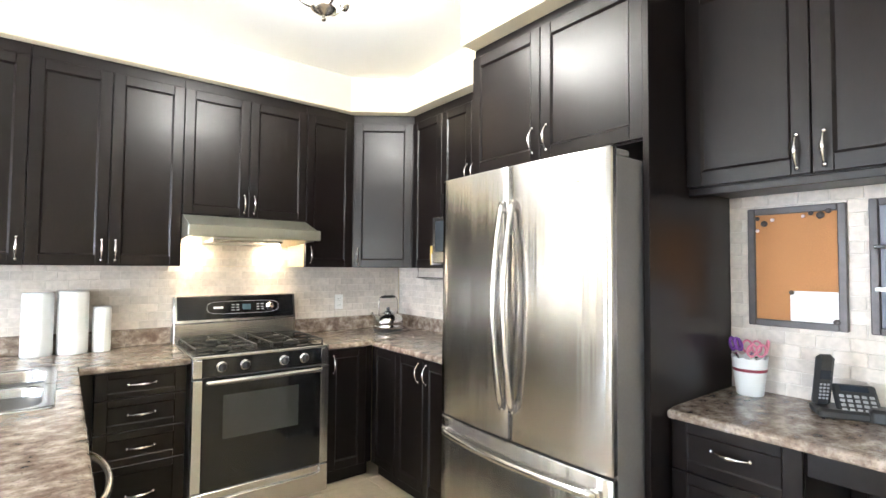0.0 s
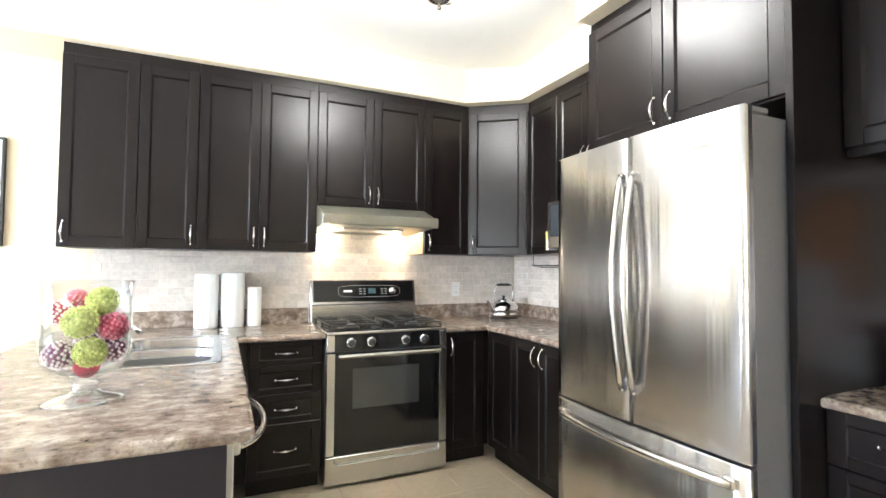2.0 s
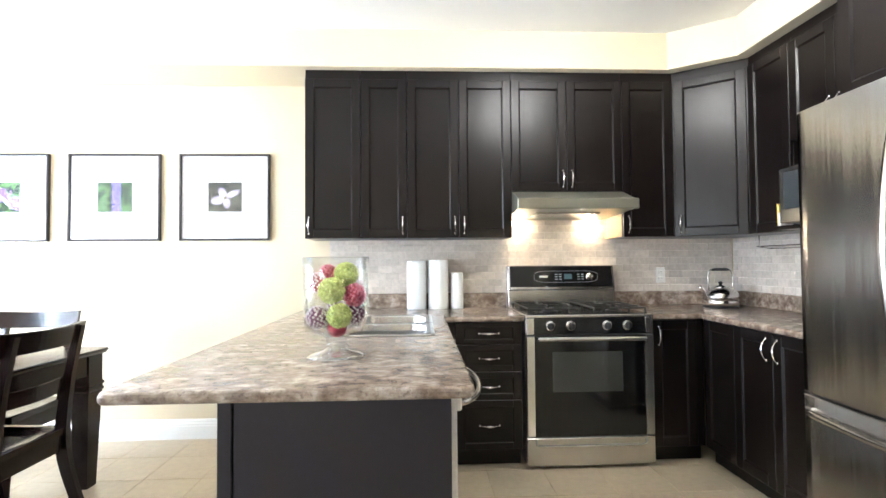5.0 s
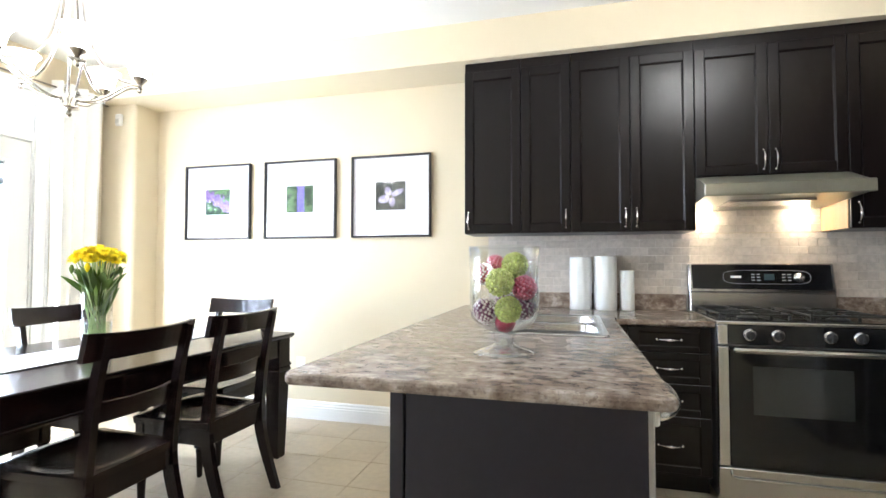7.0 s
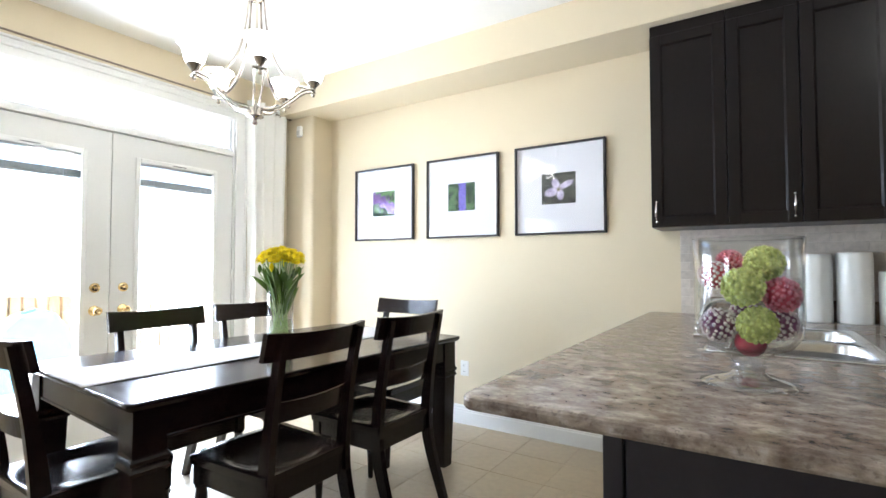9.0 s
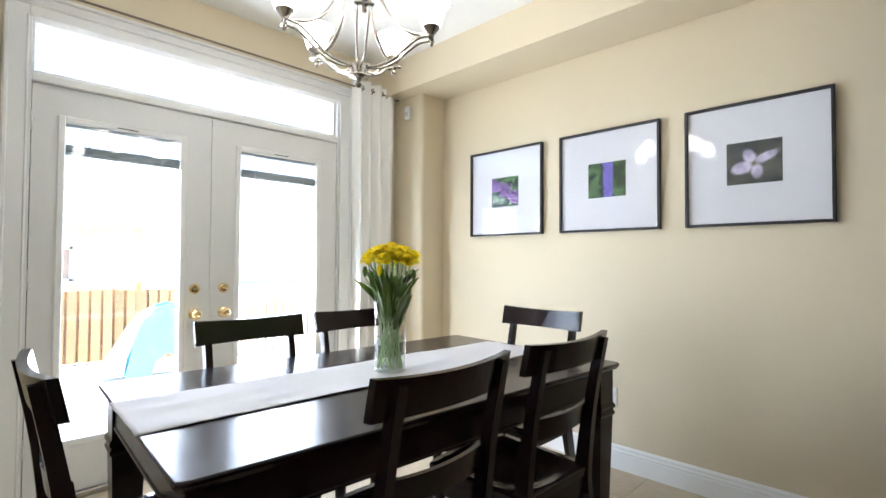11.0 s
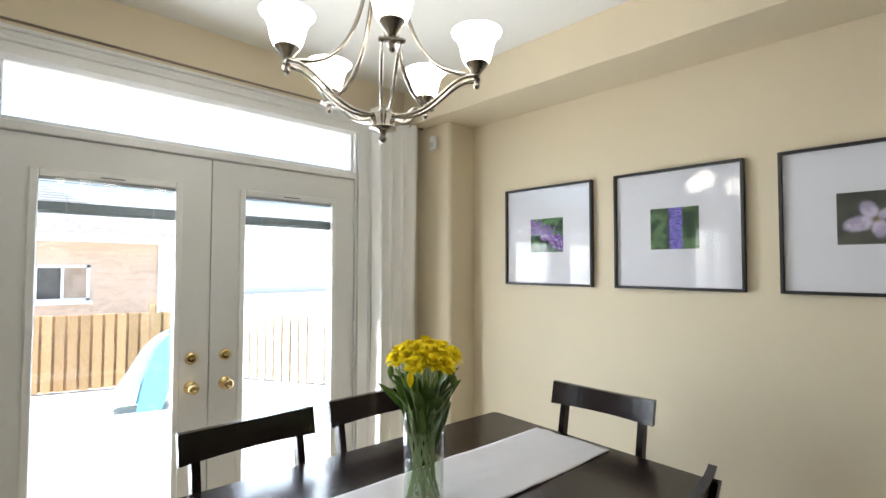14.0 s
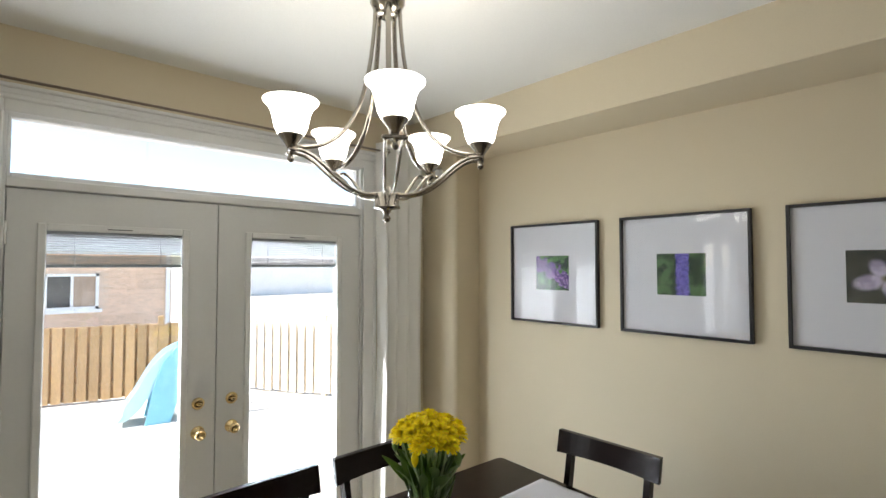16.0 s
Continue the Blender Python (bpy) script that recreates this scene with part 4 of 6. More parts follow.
part("bracket", G().box((0.18, RF - 0.04, 0.779), (0.205, RF - 0.001, 0.797), 0.003).box((0.81, RF - 0.04, 0.779), (0.835, RF - 0.001, 0.797), 0.003), STEELH, door)
dr = part("warming_drawer", G().box((RX0, RF - 0.002, 0.022), (RX1, RF + 0.028, 0.188), 0.004), STEELH, cook)
lip = [(RX0 + 0.055, RF - 0.006, 0.178), (RX0 + 0.058, RF - 0.010, 0.148), (RX0 + 0.085, RF - 0.012, 0.140), (RX1 - 0.085, RF - 0.012, 0.140), (RX1 - 0.058, RF - 0.010, 0.148), (RX1 - 0.055, RF - 0.006, 0.178)]
part("pull_ridge", G().tube(lip, 0.006, 8), STEELH, dr)
# back guard
bgd = part("back_guard", G().box((RX0, 4.893, CT + 0.006), (RX1, 4.965, 1.045), 0.003), STEELH, cook)
m = Matrix.Translation((0, 4.895, 1.045)) @ pose(0, 0, 0, -12, 0, 0)
part("cap", G().box((RX0 - 0.004, -0.004, 0), (RX1 + 0.004, 0.060, 0.187), 0.008, m), STEEL, bgd)
part("display_panel", G().box((RX0 + 0.016, -0.009, 0.024), (RX1 - 0.016, -0.003, 0.178), 0.002, m), BLACKG, bgd)
ov = [(0.54 + 0.235 * math.copysign(abs(math.cos(a)) ** 0.35, math.cos(a)), -0.0095, 0.098 + 0.042 * math.copysign(abs(math.sin(a)) ** 0.6, math.sin(a))) for a in [i * math.pi / 24 for i in range(49)]]
part("outline", G().tube([m @ Vector(p) for p in ov], 0.0012, 5, cap=False), mat("panel_print_grey", (0.30, 0.30, 0.32), 0.5), bgd)
part("display", G().box((0.53, -0.0105, 0.080), (0.585, -0.0088, 0.118), 0.001, m), mat("lcd_blue_grey", (0.06, 0.10, 0.12), 0.15), bgd)
part("brand_plate", G().box((0.345, -0.0105, 0.092), (0.405, -0.0088, 0.106), 0.001, m), WHITEP, bgd)
PRINTM = mat("panel_print_light", (0.30, 0.31, 0.33), 0.5)
for i in range(3):
    for x in (0.46, 0.49, 0.625, 0.655):
        part("button", G().box((x, -0.0102, 0.076 + i * 0.018), (x + 0.018, -0.0088, 0.082 + i * 0.018), 0.0, m), PRINTM, bgd)
mk = m @ Matrix.Translation((0.715, -0.009, 0.098)) @ pose(0, 0, 0, 90, 0, 0)
part("dial", G().lathe([(0.030, 0), (0.029, 0.008), (0.022, 0.012), (0.020, 0.022), (0.001, 0.023)], 24, m=mk), STEELH, bgd)

# ---- extractor hood ----
hood = thing("range_hood", (0, 0, 0), "grey metal range hood with two lit lamps over the cooker", "range hood")
HOODM = mat("greenish_grey_hood_enamel", (0.24, 0.235, 0.19), 0.3, 0.5, vary=0.04, grain=0.03)
HX0, HX1 = 0.104, 0.870
g = G()
sec = [(NY - 0.014, 1.732), (4.66, 1.732), (4.46, 1.660), (4.455, 1.600), (4.462, 1.595), (4.88, 1.572), (NY - 0.014, 1.565)]
n = len(sec)
vs = [(x, y, z) for x in (HX0, HX1) for y, z in sec]
g.add(vs, [(i, i + n, (i + 1) % n + n, (i + 1) % n) for i in range(n)] + [tuple(range(n)), tuple(range(n, 2 * n))[::-1]])
part("canopy", g, HOODM, hood)
part("lip", G().box((HX0 - 0.006, 4.447, 1.592), (HX1 + 0.022, 4.470, 1.662), 0.006), HOODM, hood)
part("filter", G().box((0.26, 4.60, 1.574), (0.69, 4.85, 1.588), 0.002), STEELH, hood)
for x in (0.195, 0.725):
    part("lamp_lens", G().lathe([(0.036, 0), (0.036, 0.008), (0.028, 0.012), (0.001, 0.013)], 20, (x + 0.02, 4.93, 1.560)), BULB, hood)
for x in (0.215, 0.745):
    o_, d_ = lamp("hood_lamp", "SPOT", (x, 4.925, 1.550), (x, 4.985, 1.0), 0.20, (1.0, 0.74, 0.42))
    d_.spot_size, d_.spot_blend, d_.shadow_soft_size = radians(62), 1.0, 0.015

# ---- refrigerator ----
FX, FY0, FY1, FZ = 0.985, 2.352, 3.275, 1.845
fridge = thing("refrigerator", (0, 0, 0), "stainless french-door refrigerator with freezer drawer between espresso panels", "refrigerator")
part("body", G().box((FX + 0.062, FY0 + 0.012, 0.03), (EX - 0.02, FY1 - 0.012, FZ - 0.02), 0.006), GREYP, fridge)
part("gasket", G().box((FX + 0.045, FY0 + 0.014, 0.05), (FX + 0.062, FY1 - 0.014, FZ - 0.025)), BLACKP, fridge)


def bowed(y0, y1, z0, z1, crown=0.014, n=14, r=0.010):
    """A door leaf whose face swells gently towards its middle across the whole appliance."""
    g = G()
    outline = []
    ym, hw = (FY0 + FY1) / 2, (FY1 - FY0) / 2
    for i in range(n + 1):
        y = y0 + (y1 - y0) * i / n
        outline.append((FX + crown * (((y - ym) / hw) ** 2), y))
    f = [(outline[0][0] + r, outline[0][1])] + [(outline[0][0] + r * 0.3, outline[0][1] + r * 0.3)] + outline[1:-1] + [(outline[-1][0] + r * 0.3, outline[-1][1] - r * 0.3), (outline[-1][0] + r, outline[-1][1])]
    poly = f + [(FX + 0.045, y1), (FX + 0.045, y0)]
    m_ = len(poly)
    levels = [(z0, 0.003), (z0 + 0.004, 0), (z1 - 0.004, 0), (z1, 0.003)]
    vs = []
    for z, d in levels:
        for x, y in poly:
            vs.append((x + (d if x < FX + 0.04 else 0), min(max(y, y0 + d), y1 - d), z))
    fs = []
    for j in range(3):
        for i in range(m_):
            k = (i + 1) % m_
            fs.append((j * m_ + k, j * m_ + i, (j + 1) * m_ + i, (j + 1) * m_ + k))
    fs += [tuple(range(m_)), tuple(range(3 * m_, 4 * m_))[::-1]]
    g.add(vs, fs)
    for i, q in enumerate(fs[:-2]):
        g.s[i] = (m_ <= q[1] < 2 * m_) and (q[1] % m_) < m_ - 4 and (q[1] % m_) > 0
    return g


FYM = (FY0 + FY1) / 2 + 0.002


def long_handle(p0, p1, out, r=0.0135, bow=0.5, n=16):
    p0, p1 = Vector(p0), Vector(p1)
    q = [p0 + (p1 - p0) * t + Vector(out) * (4 * t * (1 - t) * (1 - bow) + bow * math.sin(math.pi * t) ** 0.35 if 0 < t < 1 else 0) for t in [i / n for i in range(n + 1)]]
    return G().tube(q, r, 14, 0.75)


for nm, y0, y1, hy, lab in (("door", FYM + 0.002, FY1, FYM + 0.028, ""), ("door", FY0, FYM - 0.002, FYM - 0.030, "")):
    d = part(nm, bowed(y0, y1, 0.732, FZ), STEEL, fridge)
    q = G()
    pts = []
    for i in range(21):
        t = i / 20
        z = 1.69 - t * 0.83
        pts.append((FX - 0.012 - 0.052 * math.sin(math.pi * t) ** 0.8 if 0 < t < 1 else FX - 0.012, hy, z))
    q.tube(pts, 0.0145, 14, 0.8, up=(0, 1, 0))
    for z in (1.683, 0.867):
        q.box((FX - 0.022, hy - 0.013, z - 0.022), (FX + 0.004, hy + 0.013, z + 0.022), 0.006)
    part("handle", q, HANDM, d, "long bowed steel handle")
dr = part("freezer_drawer", bowed(FY0, FY1, 0.10, 0.722), STEEL, fridge)
q = G()
pts = [(FX - 0.014 - 0.045 * math.sin(math.pi * i / 20) ** 0.8 if 0 < i < 20 else FX - 0.008, FY1 - 0.05 - (FY1 - FY0 - 0.10) * i / 20, 0.665) for i in range(21)]
q.tube(pts, 0.0145, 14, 0.8)
for y in (FY1 - 0.055, FY0 + 0.055):
    q.box((FX - 0.014, y - 0.02, 0.648), (FX + 0.012, y + 0.02, 0.684), 0.006)
part("handle", q, HANDM, dr, "bowed horizontal steel handle")
part("kick_plate", G().box((FX + 0.05, FY0 + 0.02, 0.012), (FX + 0.07, FY1 - 0.02, 0.095), 0.003), BLACKP, fridge)
for y in (FY0 + 0.035, FY1 - 0.035):
    part("hinge_cover", G().box((FX + 0.050, y - 0.022, FZ - 0.019), (FX + 0.15, y + 0.022, FZ + 0.004), 0.005), GREYP, fridge)
part("badge", G().box((FX + 0.004, FY0 + 0.12, 1.735), (FX + 0.012, FY0 + 0.21, 1.748), 0.001), CHROME, fridge)
for y in (FY0 + 0.08, FY1 - 0.08):
    part("foot", G().lathe([(0.02, 0), (0.02, 0.03)], 10, (FX + 0.2, y, 0)), BLACKP, fridge)
    part("foot", G().lathe([(0.02, 0), (0.02, 0.03)], 10, (EX - 0.15, y, 0)), BLACKP, fridge)

# ---- microwave, card and rack ----
mw = thing("microwave", (1.47, 3.975, UZ0 + 0.022), "small stainless microwave with a dark window on the open shelf", "microwave", rz=-90)
part("case", G().box((0, 0.012, 0.008), (0.50, 0.36, 0.315), 0.006), GREYP, mw)
d = part("door", G().box((0, -0.012, 0.010), (0.385, 0.012, 0.312), 0.006), STEELH, mw)
part("window", G().box((0.035, -0.0145, 0.085), (0.35, -0.011, 0.285), 0.002), DARKWIN, d)
part("control_panel", G().box((0.388, -0.010, 0.010), (0.50, 0.012, 0.312), 0.004), BLACKG, mw)
for i in range(3):
    part("button_row", G().box((0.405, -0.013, 0.05 + i * 0.05), (0.485, -0.009, 0.075 + i * 0.05), 0.003), KEYCAP, mw)
for x in (0.04, 0.46):
    for y in (0.05, 0.32):
        part("foot", G().lathe([(0.012, 0), (0.012, 0.009)], 10, (x, y, 0)), BLACKP, mw)
bk = thing("recipe_card", (1.45, 4.012, UZ0 + 0.022), "yellow and cream recipe booklet standing beside the microwave", "booklet", rz=-90)
part("cover", G().box((-0.012, 0.03, 0), (0.004, 0.17, 0.125), 0.001), YELLOWCARD, bk)
part("pages", G().box((0.006, 0.025, 0), (0.022, 0.16, 0.075), 0.001), PAPER, bk)
rack = thing("glass_rack", (0, 0, 0), "thin steel rail rack hung under the microwave shelf", "rail")
for z, x in ((1.345, 1.76), (1.330, 1.86)):
    part("rail", G().tube([(x, 4.03, z), (x, 4.58, z)], 0.004, 8), STEELH, rack)
part("bracket", G().tube([(1.76, 4.05, 1.345), (1.76, 4.05, 1.42)], 0.003, 6).tube([(1.76, 4.56, 1.345), (1.76, 4.56, 1.42)], 0.003, 6).tube([(1.76, 4.58, 1.345), (1.86, 4.58, 1.330)], 0.004, 6).tube([(1.76, 4.03, 1.345), (1.86, 4.03, 1.330)], 0.004, 6), STEELH, rack)

# ---- kettle ----
ket = thing("kettle", (1.605, 4.75, CT), "polished steel kettle with a hoop handle on the worktop", "kettle")
part("burner_ring", G().lathe([(0.112, 0), (0.116, 0.005), (0.110, 0.014), (0.06, 0.016)], 32), BLACKP, ket)
part("body", G().lathe([(0.108, 0.014), (0.119, 0.020), (0.121, 0.042), (0.114, 0.048), (0.116, 0.054), (0.121, 0.060), (0.120, 0.078), (0.112, 0.098), (0.096, 0.116), (0.072, 0.130), (0.050, 0.138)], 40), HANDM, ket)
part("lid", G().lathe([(0.052, 0.137), (0.050, 0.145), (0.030, 0.156), (0.008, 0.160)], 28), CHROME, ket)
part("lid_knob", G().lathe([(0.006, 0.158), (0.015, 0.168), (0.013, 0.180), (0.001, 0.184)], 18), BLACKP, ket)
part("spout", G().tube(bez((-0.100, -0.03, 0.060), (-0.150, -0.045, 0.070), (-0.135, -0.045, 0.120), (-0.185, -0.055, 0.148), 10), [0.026, 0.024, 0.022, 0.020, 0.018, 0.016, 0.014, 0.013, 0.012, 0.0115, 0.011], 14), CHROME, ket)
for s in (-1, 1):
    part("handle_bow", G().tube(bez((s * 0.085, 0, 0.118), (s * 0.095, 0, 0.262), (s * 0.080, 0, 0.264), (s * 0.058, 0, 0.264), 10), 0.0045, 8), CHROME, ket)
part("grip", G().tube([(-0.062, 0, 0.264), (-0.04, 0, 0.267), (0.04, 0, 0.267), (0.062, 0, 0.264)], [0.008, 0.011, 0.011, 0.008], 12), BLACKP, ket)

# ---- canisters ----
for x, r, h, lab in ((-0.553, 0.070, 0.346, "tall"), (-0.397, 0.072, 0.352, "tall"), (-0.262, 0.045, 0.258, "short")):
    c = thing("canister", (x, 4.893, CT), f"{lab} white ceramic canister with shallow fluted facets on the worktop", "canister", "canisters by the sink")
    g = G()
    n = 40
    vs, fs = [], []
    prof = [(0.96, 0), (1.0, 0.006), (1.0, h - 0.03), (0.985, h - 0.008), (0.94, h - 0.001), (0.3, h)]
    for k, z in prof:
        for i in range(n):
            a = 2 * math.pi * i / n
            rr = r * k * (1 + 0.018 * math.cos(10 * a + z * 4))
            vs.append((rr * math.cos(a), rr * math.sin(a), z))
    fs = [(j * n + i, j * n + (i + 1) % n, (j + 1) * n + (i + 1) % n, (j + 1) * n + i) for j in range(len(prof) - 1) for i in range(n)] + [tuple(range(n))[::-1], tuple(range((len(prof) - 1) * n, len(prof) * n))]
    g.add(vs, fs, True)
    part("body", g, WHITEC, c)

# ---- glass hurricane jar of decorated balls ----
jar = thing("footed_glass_jar", (-0.826, 3.155, CT), "clear footed glass jar filled with beaded balls on the worktop", "glass jar")
part("bowl", G().lathe([(0.055, 0.076), (0.090, 0.092), (0.110, 0.120), (0.1155, 0.16), (0.1155, 0.28), (0.119, 0.351), (0.1175, 0.3535), (0.1145, 0.351), (0.112, 0.30), (0.1115, 0.16), (0.105, 0.122), (0.085, 0.096), (0.050, 0.081)], 48, cap=False), JARG, jar)
part("bowl_floor", G().lathe([(0.055, 0.076), (0.03, 0.072), (0.001, 0.072)], 32, cap=False), GLASS, jar)
part("stem", G().lathe([(0.038, 0.028), (0.030, 0.034), (0.038, 0.042), (0.030, 0.049), (0.038, 0.057), (0.031, 0.064), (0.055, 0.076)], 32, cap=False), GLASSD, jar)
part("foot", G().lathe([(0.104, 0.000), (0.106, 0.003), (0.075, 0.012), (0.042, 0.022), (0.038, 0.028)], 48, cap=False), GLASSD, jar)
GRB = mat("lime_green_ball", (0.42, 0.47, 0.13), 0.6, vary=0.2, grain=0.3, small=90, bump=0.6, dist=0.004)
RDB = mat("crimson_ball", (0.42, 0.03, 0.07), 0.35, vary=0.2, grain=0.15)
PLB = mat("plum_ball", (0.15, 0.02, 0.10), 0.4, vary=0.2, grain=0.15)
BEAD = mat("pearl_bead", (0.80, 0.70, 0.74), 0.25, vary=0.1, grain=0.0)
GBE = mat("green_bead", (0.54, 0.60, 0.17), 0.4, vary=0.1, island=0.2)
PBE = mat("pink_bead", (0.66, 0.18, 0.26), 0.3, vary=0.1, island=0.2)
DOTN = 110
JX, JY = Vector((0.989, 0.145)), Vector((-0.145, 0.989))
for bu, bv, bz, br, base, bead in ((0.003, -0.012, 0.112, 0.038, RDB, None), (-0.064, -0.010, 0.150, 0.043, PLB, BEAD), (0.012, -0.050, 0.158, 0.045, GRB, GBE), (0.066, 0.008, 0.158, 0.041, PLB, BEAD), (0.000, 0.052, 0.165, 0.042, PLB, BEAD),
                                   (-0.014, -0.040, 0.246, 0.048, GRB, GBE), (0.066, -0.022, 0.228, 0.042, RDB, PBE), (0.020, 0.055, 0.250, 0.040, RDB, PBE), (-0.070, 0.018, 0.272, 0.038, RDB, BEAD), (-0.030, 0.058, 0.305, 0.034, RDB, PBE), (0.036, 0.004, 0.302, 0.045, GRB, GBE)):
    p = JX * bu + JY * bv
    br *= 0.90
    b = thing("decorative_ball", (-0.826 + p.x, 3.155 + p.y, CT + bz - 0.010), ("plain " if bead is None else "beaded ") + "decorative ball inside the glass jar, " + ("lime green" if base is GRB else "crimson red" if base is RDB else "dark plum with pearl beads"), "decorative ball", "balls in the glass jar")
    part("core", G().ball((0, 0, 0), br, 20), base, b)
    if bead is None:
        continue
    q = G()
    for i in range(DOTN):
        zz = 1 - 2 * (i + 0.5) / DOTN
        a = i * 2.39996 + random.uniform(-0.12, 0.12)
        rr = math.sqrt(1 - zz * zz)
        q.ball((br * rr * math.cos(a), br * rr * math.sin(a), br * zz), br * random.uniform(0.105, 0.155), 6)
    part("beads", q, bead, b, kind="stuff")

# ---- desk things ----
cb = thing("corkboard", (0, 0, 0), "cork notice board in a dark frame on the tiled wall", "notice board")
XF = EX - 0.010
fy0, fy1, fz0, fz1 = 1.912, 2.242, 1.198, 1.682
part("cork", G().box((XF - 0.010, fy0 + 0.02, fz0 + 0.02), (XF, fy1 - 0.02, fz1 - 0.02)), CORK, cb)
FRM = mat("dark_grey_wood_frame", (0.055, 0.045, 0.045), 0.4, vary=0.2, grain=0.2, small=40)


def frame_of(parent, y0, y1, z0, z1, w, x, depth, material):
    for a, b in (((y0, z0), (y0 + w, z1)), ((y1 - w, z0), (y1, z1)), ((y0 + w, z0), (y1 - w, z0 + w)), ((y0 + w, z1 - w), (y1 - w, z1))):
        part("frame", G().box((x - depth, a[0], a[1]), (x, b[0], b[1]), 0.003), material, parent)


frame_of(cb, fy0, fy1, fz0, fz1, 0.027, XF, 0.022, FRM)
note = thing("pinned_note", (0, 0, 0), "white paper note pinned to the cork board", "note")
part("sheet", G().box((XF - 0.0125, 1.925, 1.225), (XF - 0.0110, 2.095, 1.345)), PAPER, note)
for y, z, r in ((2.088, 1.338, 0.009), (1.945, 1.232, 0.012), (2.205, 1.640, 0.009), (2.180, 1.618, 0.013), (2.150, 1.632, 0.008), (2.205, 1.590, 0.008), (2.02, 1.650, 0.009), (1.99, 1.640, 0.014), (2.045, 1.640, 0.007), (1.965, 1.655, 0.011)):
    p = thing("push_pin", (XF - 0.011, y, z), "small dark and pearl push pin in the cork board", "pin", "pins on the cork board")
    part("head", G().lathe([(r * 0.4, 0), (r * 0.5, 0.006), (r, 0.010), (r * 0.8, 0.014), (0.0005, 0.015)], 12, m=pose(0, 0, 0, 0, -90, 0)), FRM if r > 0.0085 else BEAD, p)
wu = thing("wall_shelf_unit", (0, 0, 0), "small dark framed wall shelf with pigeonholes on the tiled wall", "wall shelf")
part("back", G().box((XF - 0.008, 1.38, 1.21), (XF, 1.82, 1.68)), mat("blue_grey_card", (0.20, 0.21, 0.26), 0.7), wu)
frame_of(wu, 1.36, 1.848, 1.198, 1.688, 0.026, XF, 0.022, FRM)
for z in (1.505, 1.355):
    part("shelf", G().box((XF - 0.055, 1.38, z), (XF - 0.008, 1.83, z + 0.014), 0.002), BLACKW if z > 1.4 else TRIM, wu)
part("divider", G().box((XF - 0.045, 1.595, 1.225), (XF - 0.008, 1.61, 1.66), 0.002), FRM, wu)
pot = thing("pencil_pot", (1.765, 2.215, CT), "white pot with a maroon band holding scissors on the desk", "pot")
n = 36
vs = []
prof = [(0.046, 0, 0), (0.048, 0.004, 0), (0.064, 0.145, 0), (0.066, 0.152, 1), (0.062, 0.152, 1), (0.060, 0.140, 0), (0.045, 0.010, 0)]
for r, z, w in prof:
    for i in range(n):
        a = 2 * math.pi * i / n
        vs.append((r * math.cos(a), r * math.sin(a), z + w * 0.006 * math.cos(a * 12)))
g = G().add(vs, [(j * n + i, j * n + (i + 1) % n, (j + 1) * n + (i + 1) % n, (j + 1) * n + i) for j in range(len(prof) - 1) for i in range(n)] + [tuple(range(n))[::-1], tuple(range(6 * n, 7 * n))], True)
part("pot", g, WHITEC, pot)
part("band", G().lathe([(0.0590, 0.096), (0.0605, 0.098), (0.0615, 0.106), (0.0600, 0.108)], 36, cap=False), RED, pot)
for i, (a, mt) in enumerate(((0.2, PINK), (1.4, PURP), (2.6, PURP), (3.9, PINK), (5.1, PINK))):
    sc = thing("scissors", (1.765 + 0.025 * math.cos(a), 2.215 + 0.025 * math.sin(a), CT + 0.02), "pair of " + ("pink" if mt is PINK else "purple") + "-handled craft scissors standing in the pot", "scissors", "scissors in the pot", rz=math.degrees(a))
    for s in (-1, 1):
        c0 = Vector((0.035, s * 0.017, 0.165 + 0.01 * (i % 3)))
        ring = [c0 + Vector((0.010 * math.sin(k * math.pi / 8) * 0.5, 0.017 * math.cos(k * math.pi / 8), 0.024 * math.sin(k * math.pi / 8))) for k in range(17)]
        part("handle", G().tube(ring, 0.0045, 7, cap=False), mt, sc)
    part("blade", G().box((-0.002, -0.006, 0.0), (0.002, 0.006, 0.145), 0.0008, pose(0, 0, 0, 0, 12, 0)), CHROME, sc)
ph = thing("cordless_phone", (1.70, 1.900, CT), "black cordless telephone with its handset in the base on the desk", "telephone", rz=-62)
part("base", G().prism(rounded(-0.085, -0.055, 0.10, 0.075, (0.02,) * 4, 4), [(0.006, 0), (0, 0.006), (0.0, 0.022), (0.012, 0.030)]), BLACKP, ph)
mm = Matrix.Translation((0.035, 0.0, 0.055)) @ pose(0, 0, 0, 50, 0, 0)
part("key_panel", G().box((-0.062, -0.058, -0.008), (0.062, 0.062, 0.010), 0.007, mm), BLACKP, ph)
part("screen", G().box((-0.04, 0.030, 0.010), (0.04, 0.052, 0.012), 0.001, mm), SCREEN, ph)
for i in range(5):
    for j in range(4):
        part("key", G().box((-0.048 + i * 0.021, -0.045 + j * 0.017, 0.009), (-0.034 + i * 0.021, -0.034 + j * 0.017, 0.0125), 0.002, mm), KEYCAP, ph)
mh = Matrix.Translation((-0.062, 0.015, 0.028)) @ pose(0, 0, 0, 14, 0, 8)
hs = part("handset", G().box((-0.027, -0.014, 0), (0.027, 0.018, 0.190), 0.012, mh), BLACKP, ph)
part("screen", G().box((-0.016, -0.0155, 0.105), (0.016, -0.0135, 0.138), 0.001, mh), SCREEN, hs)
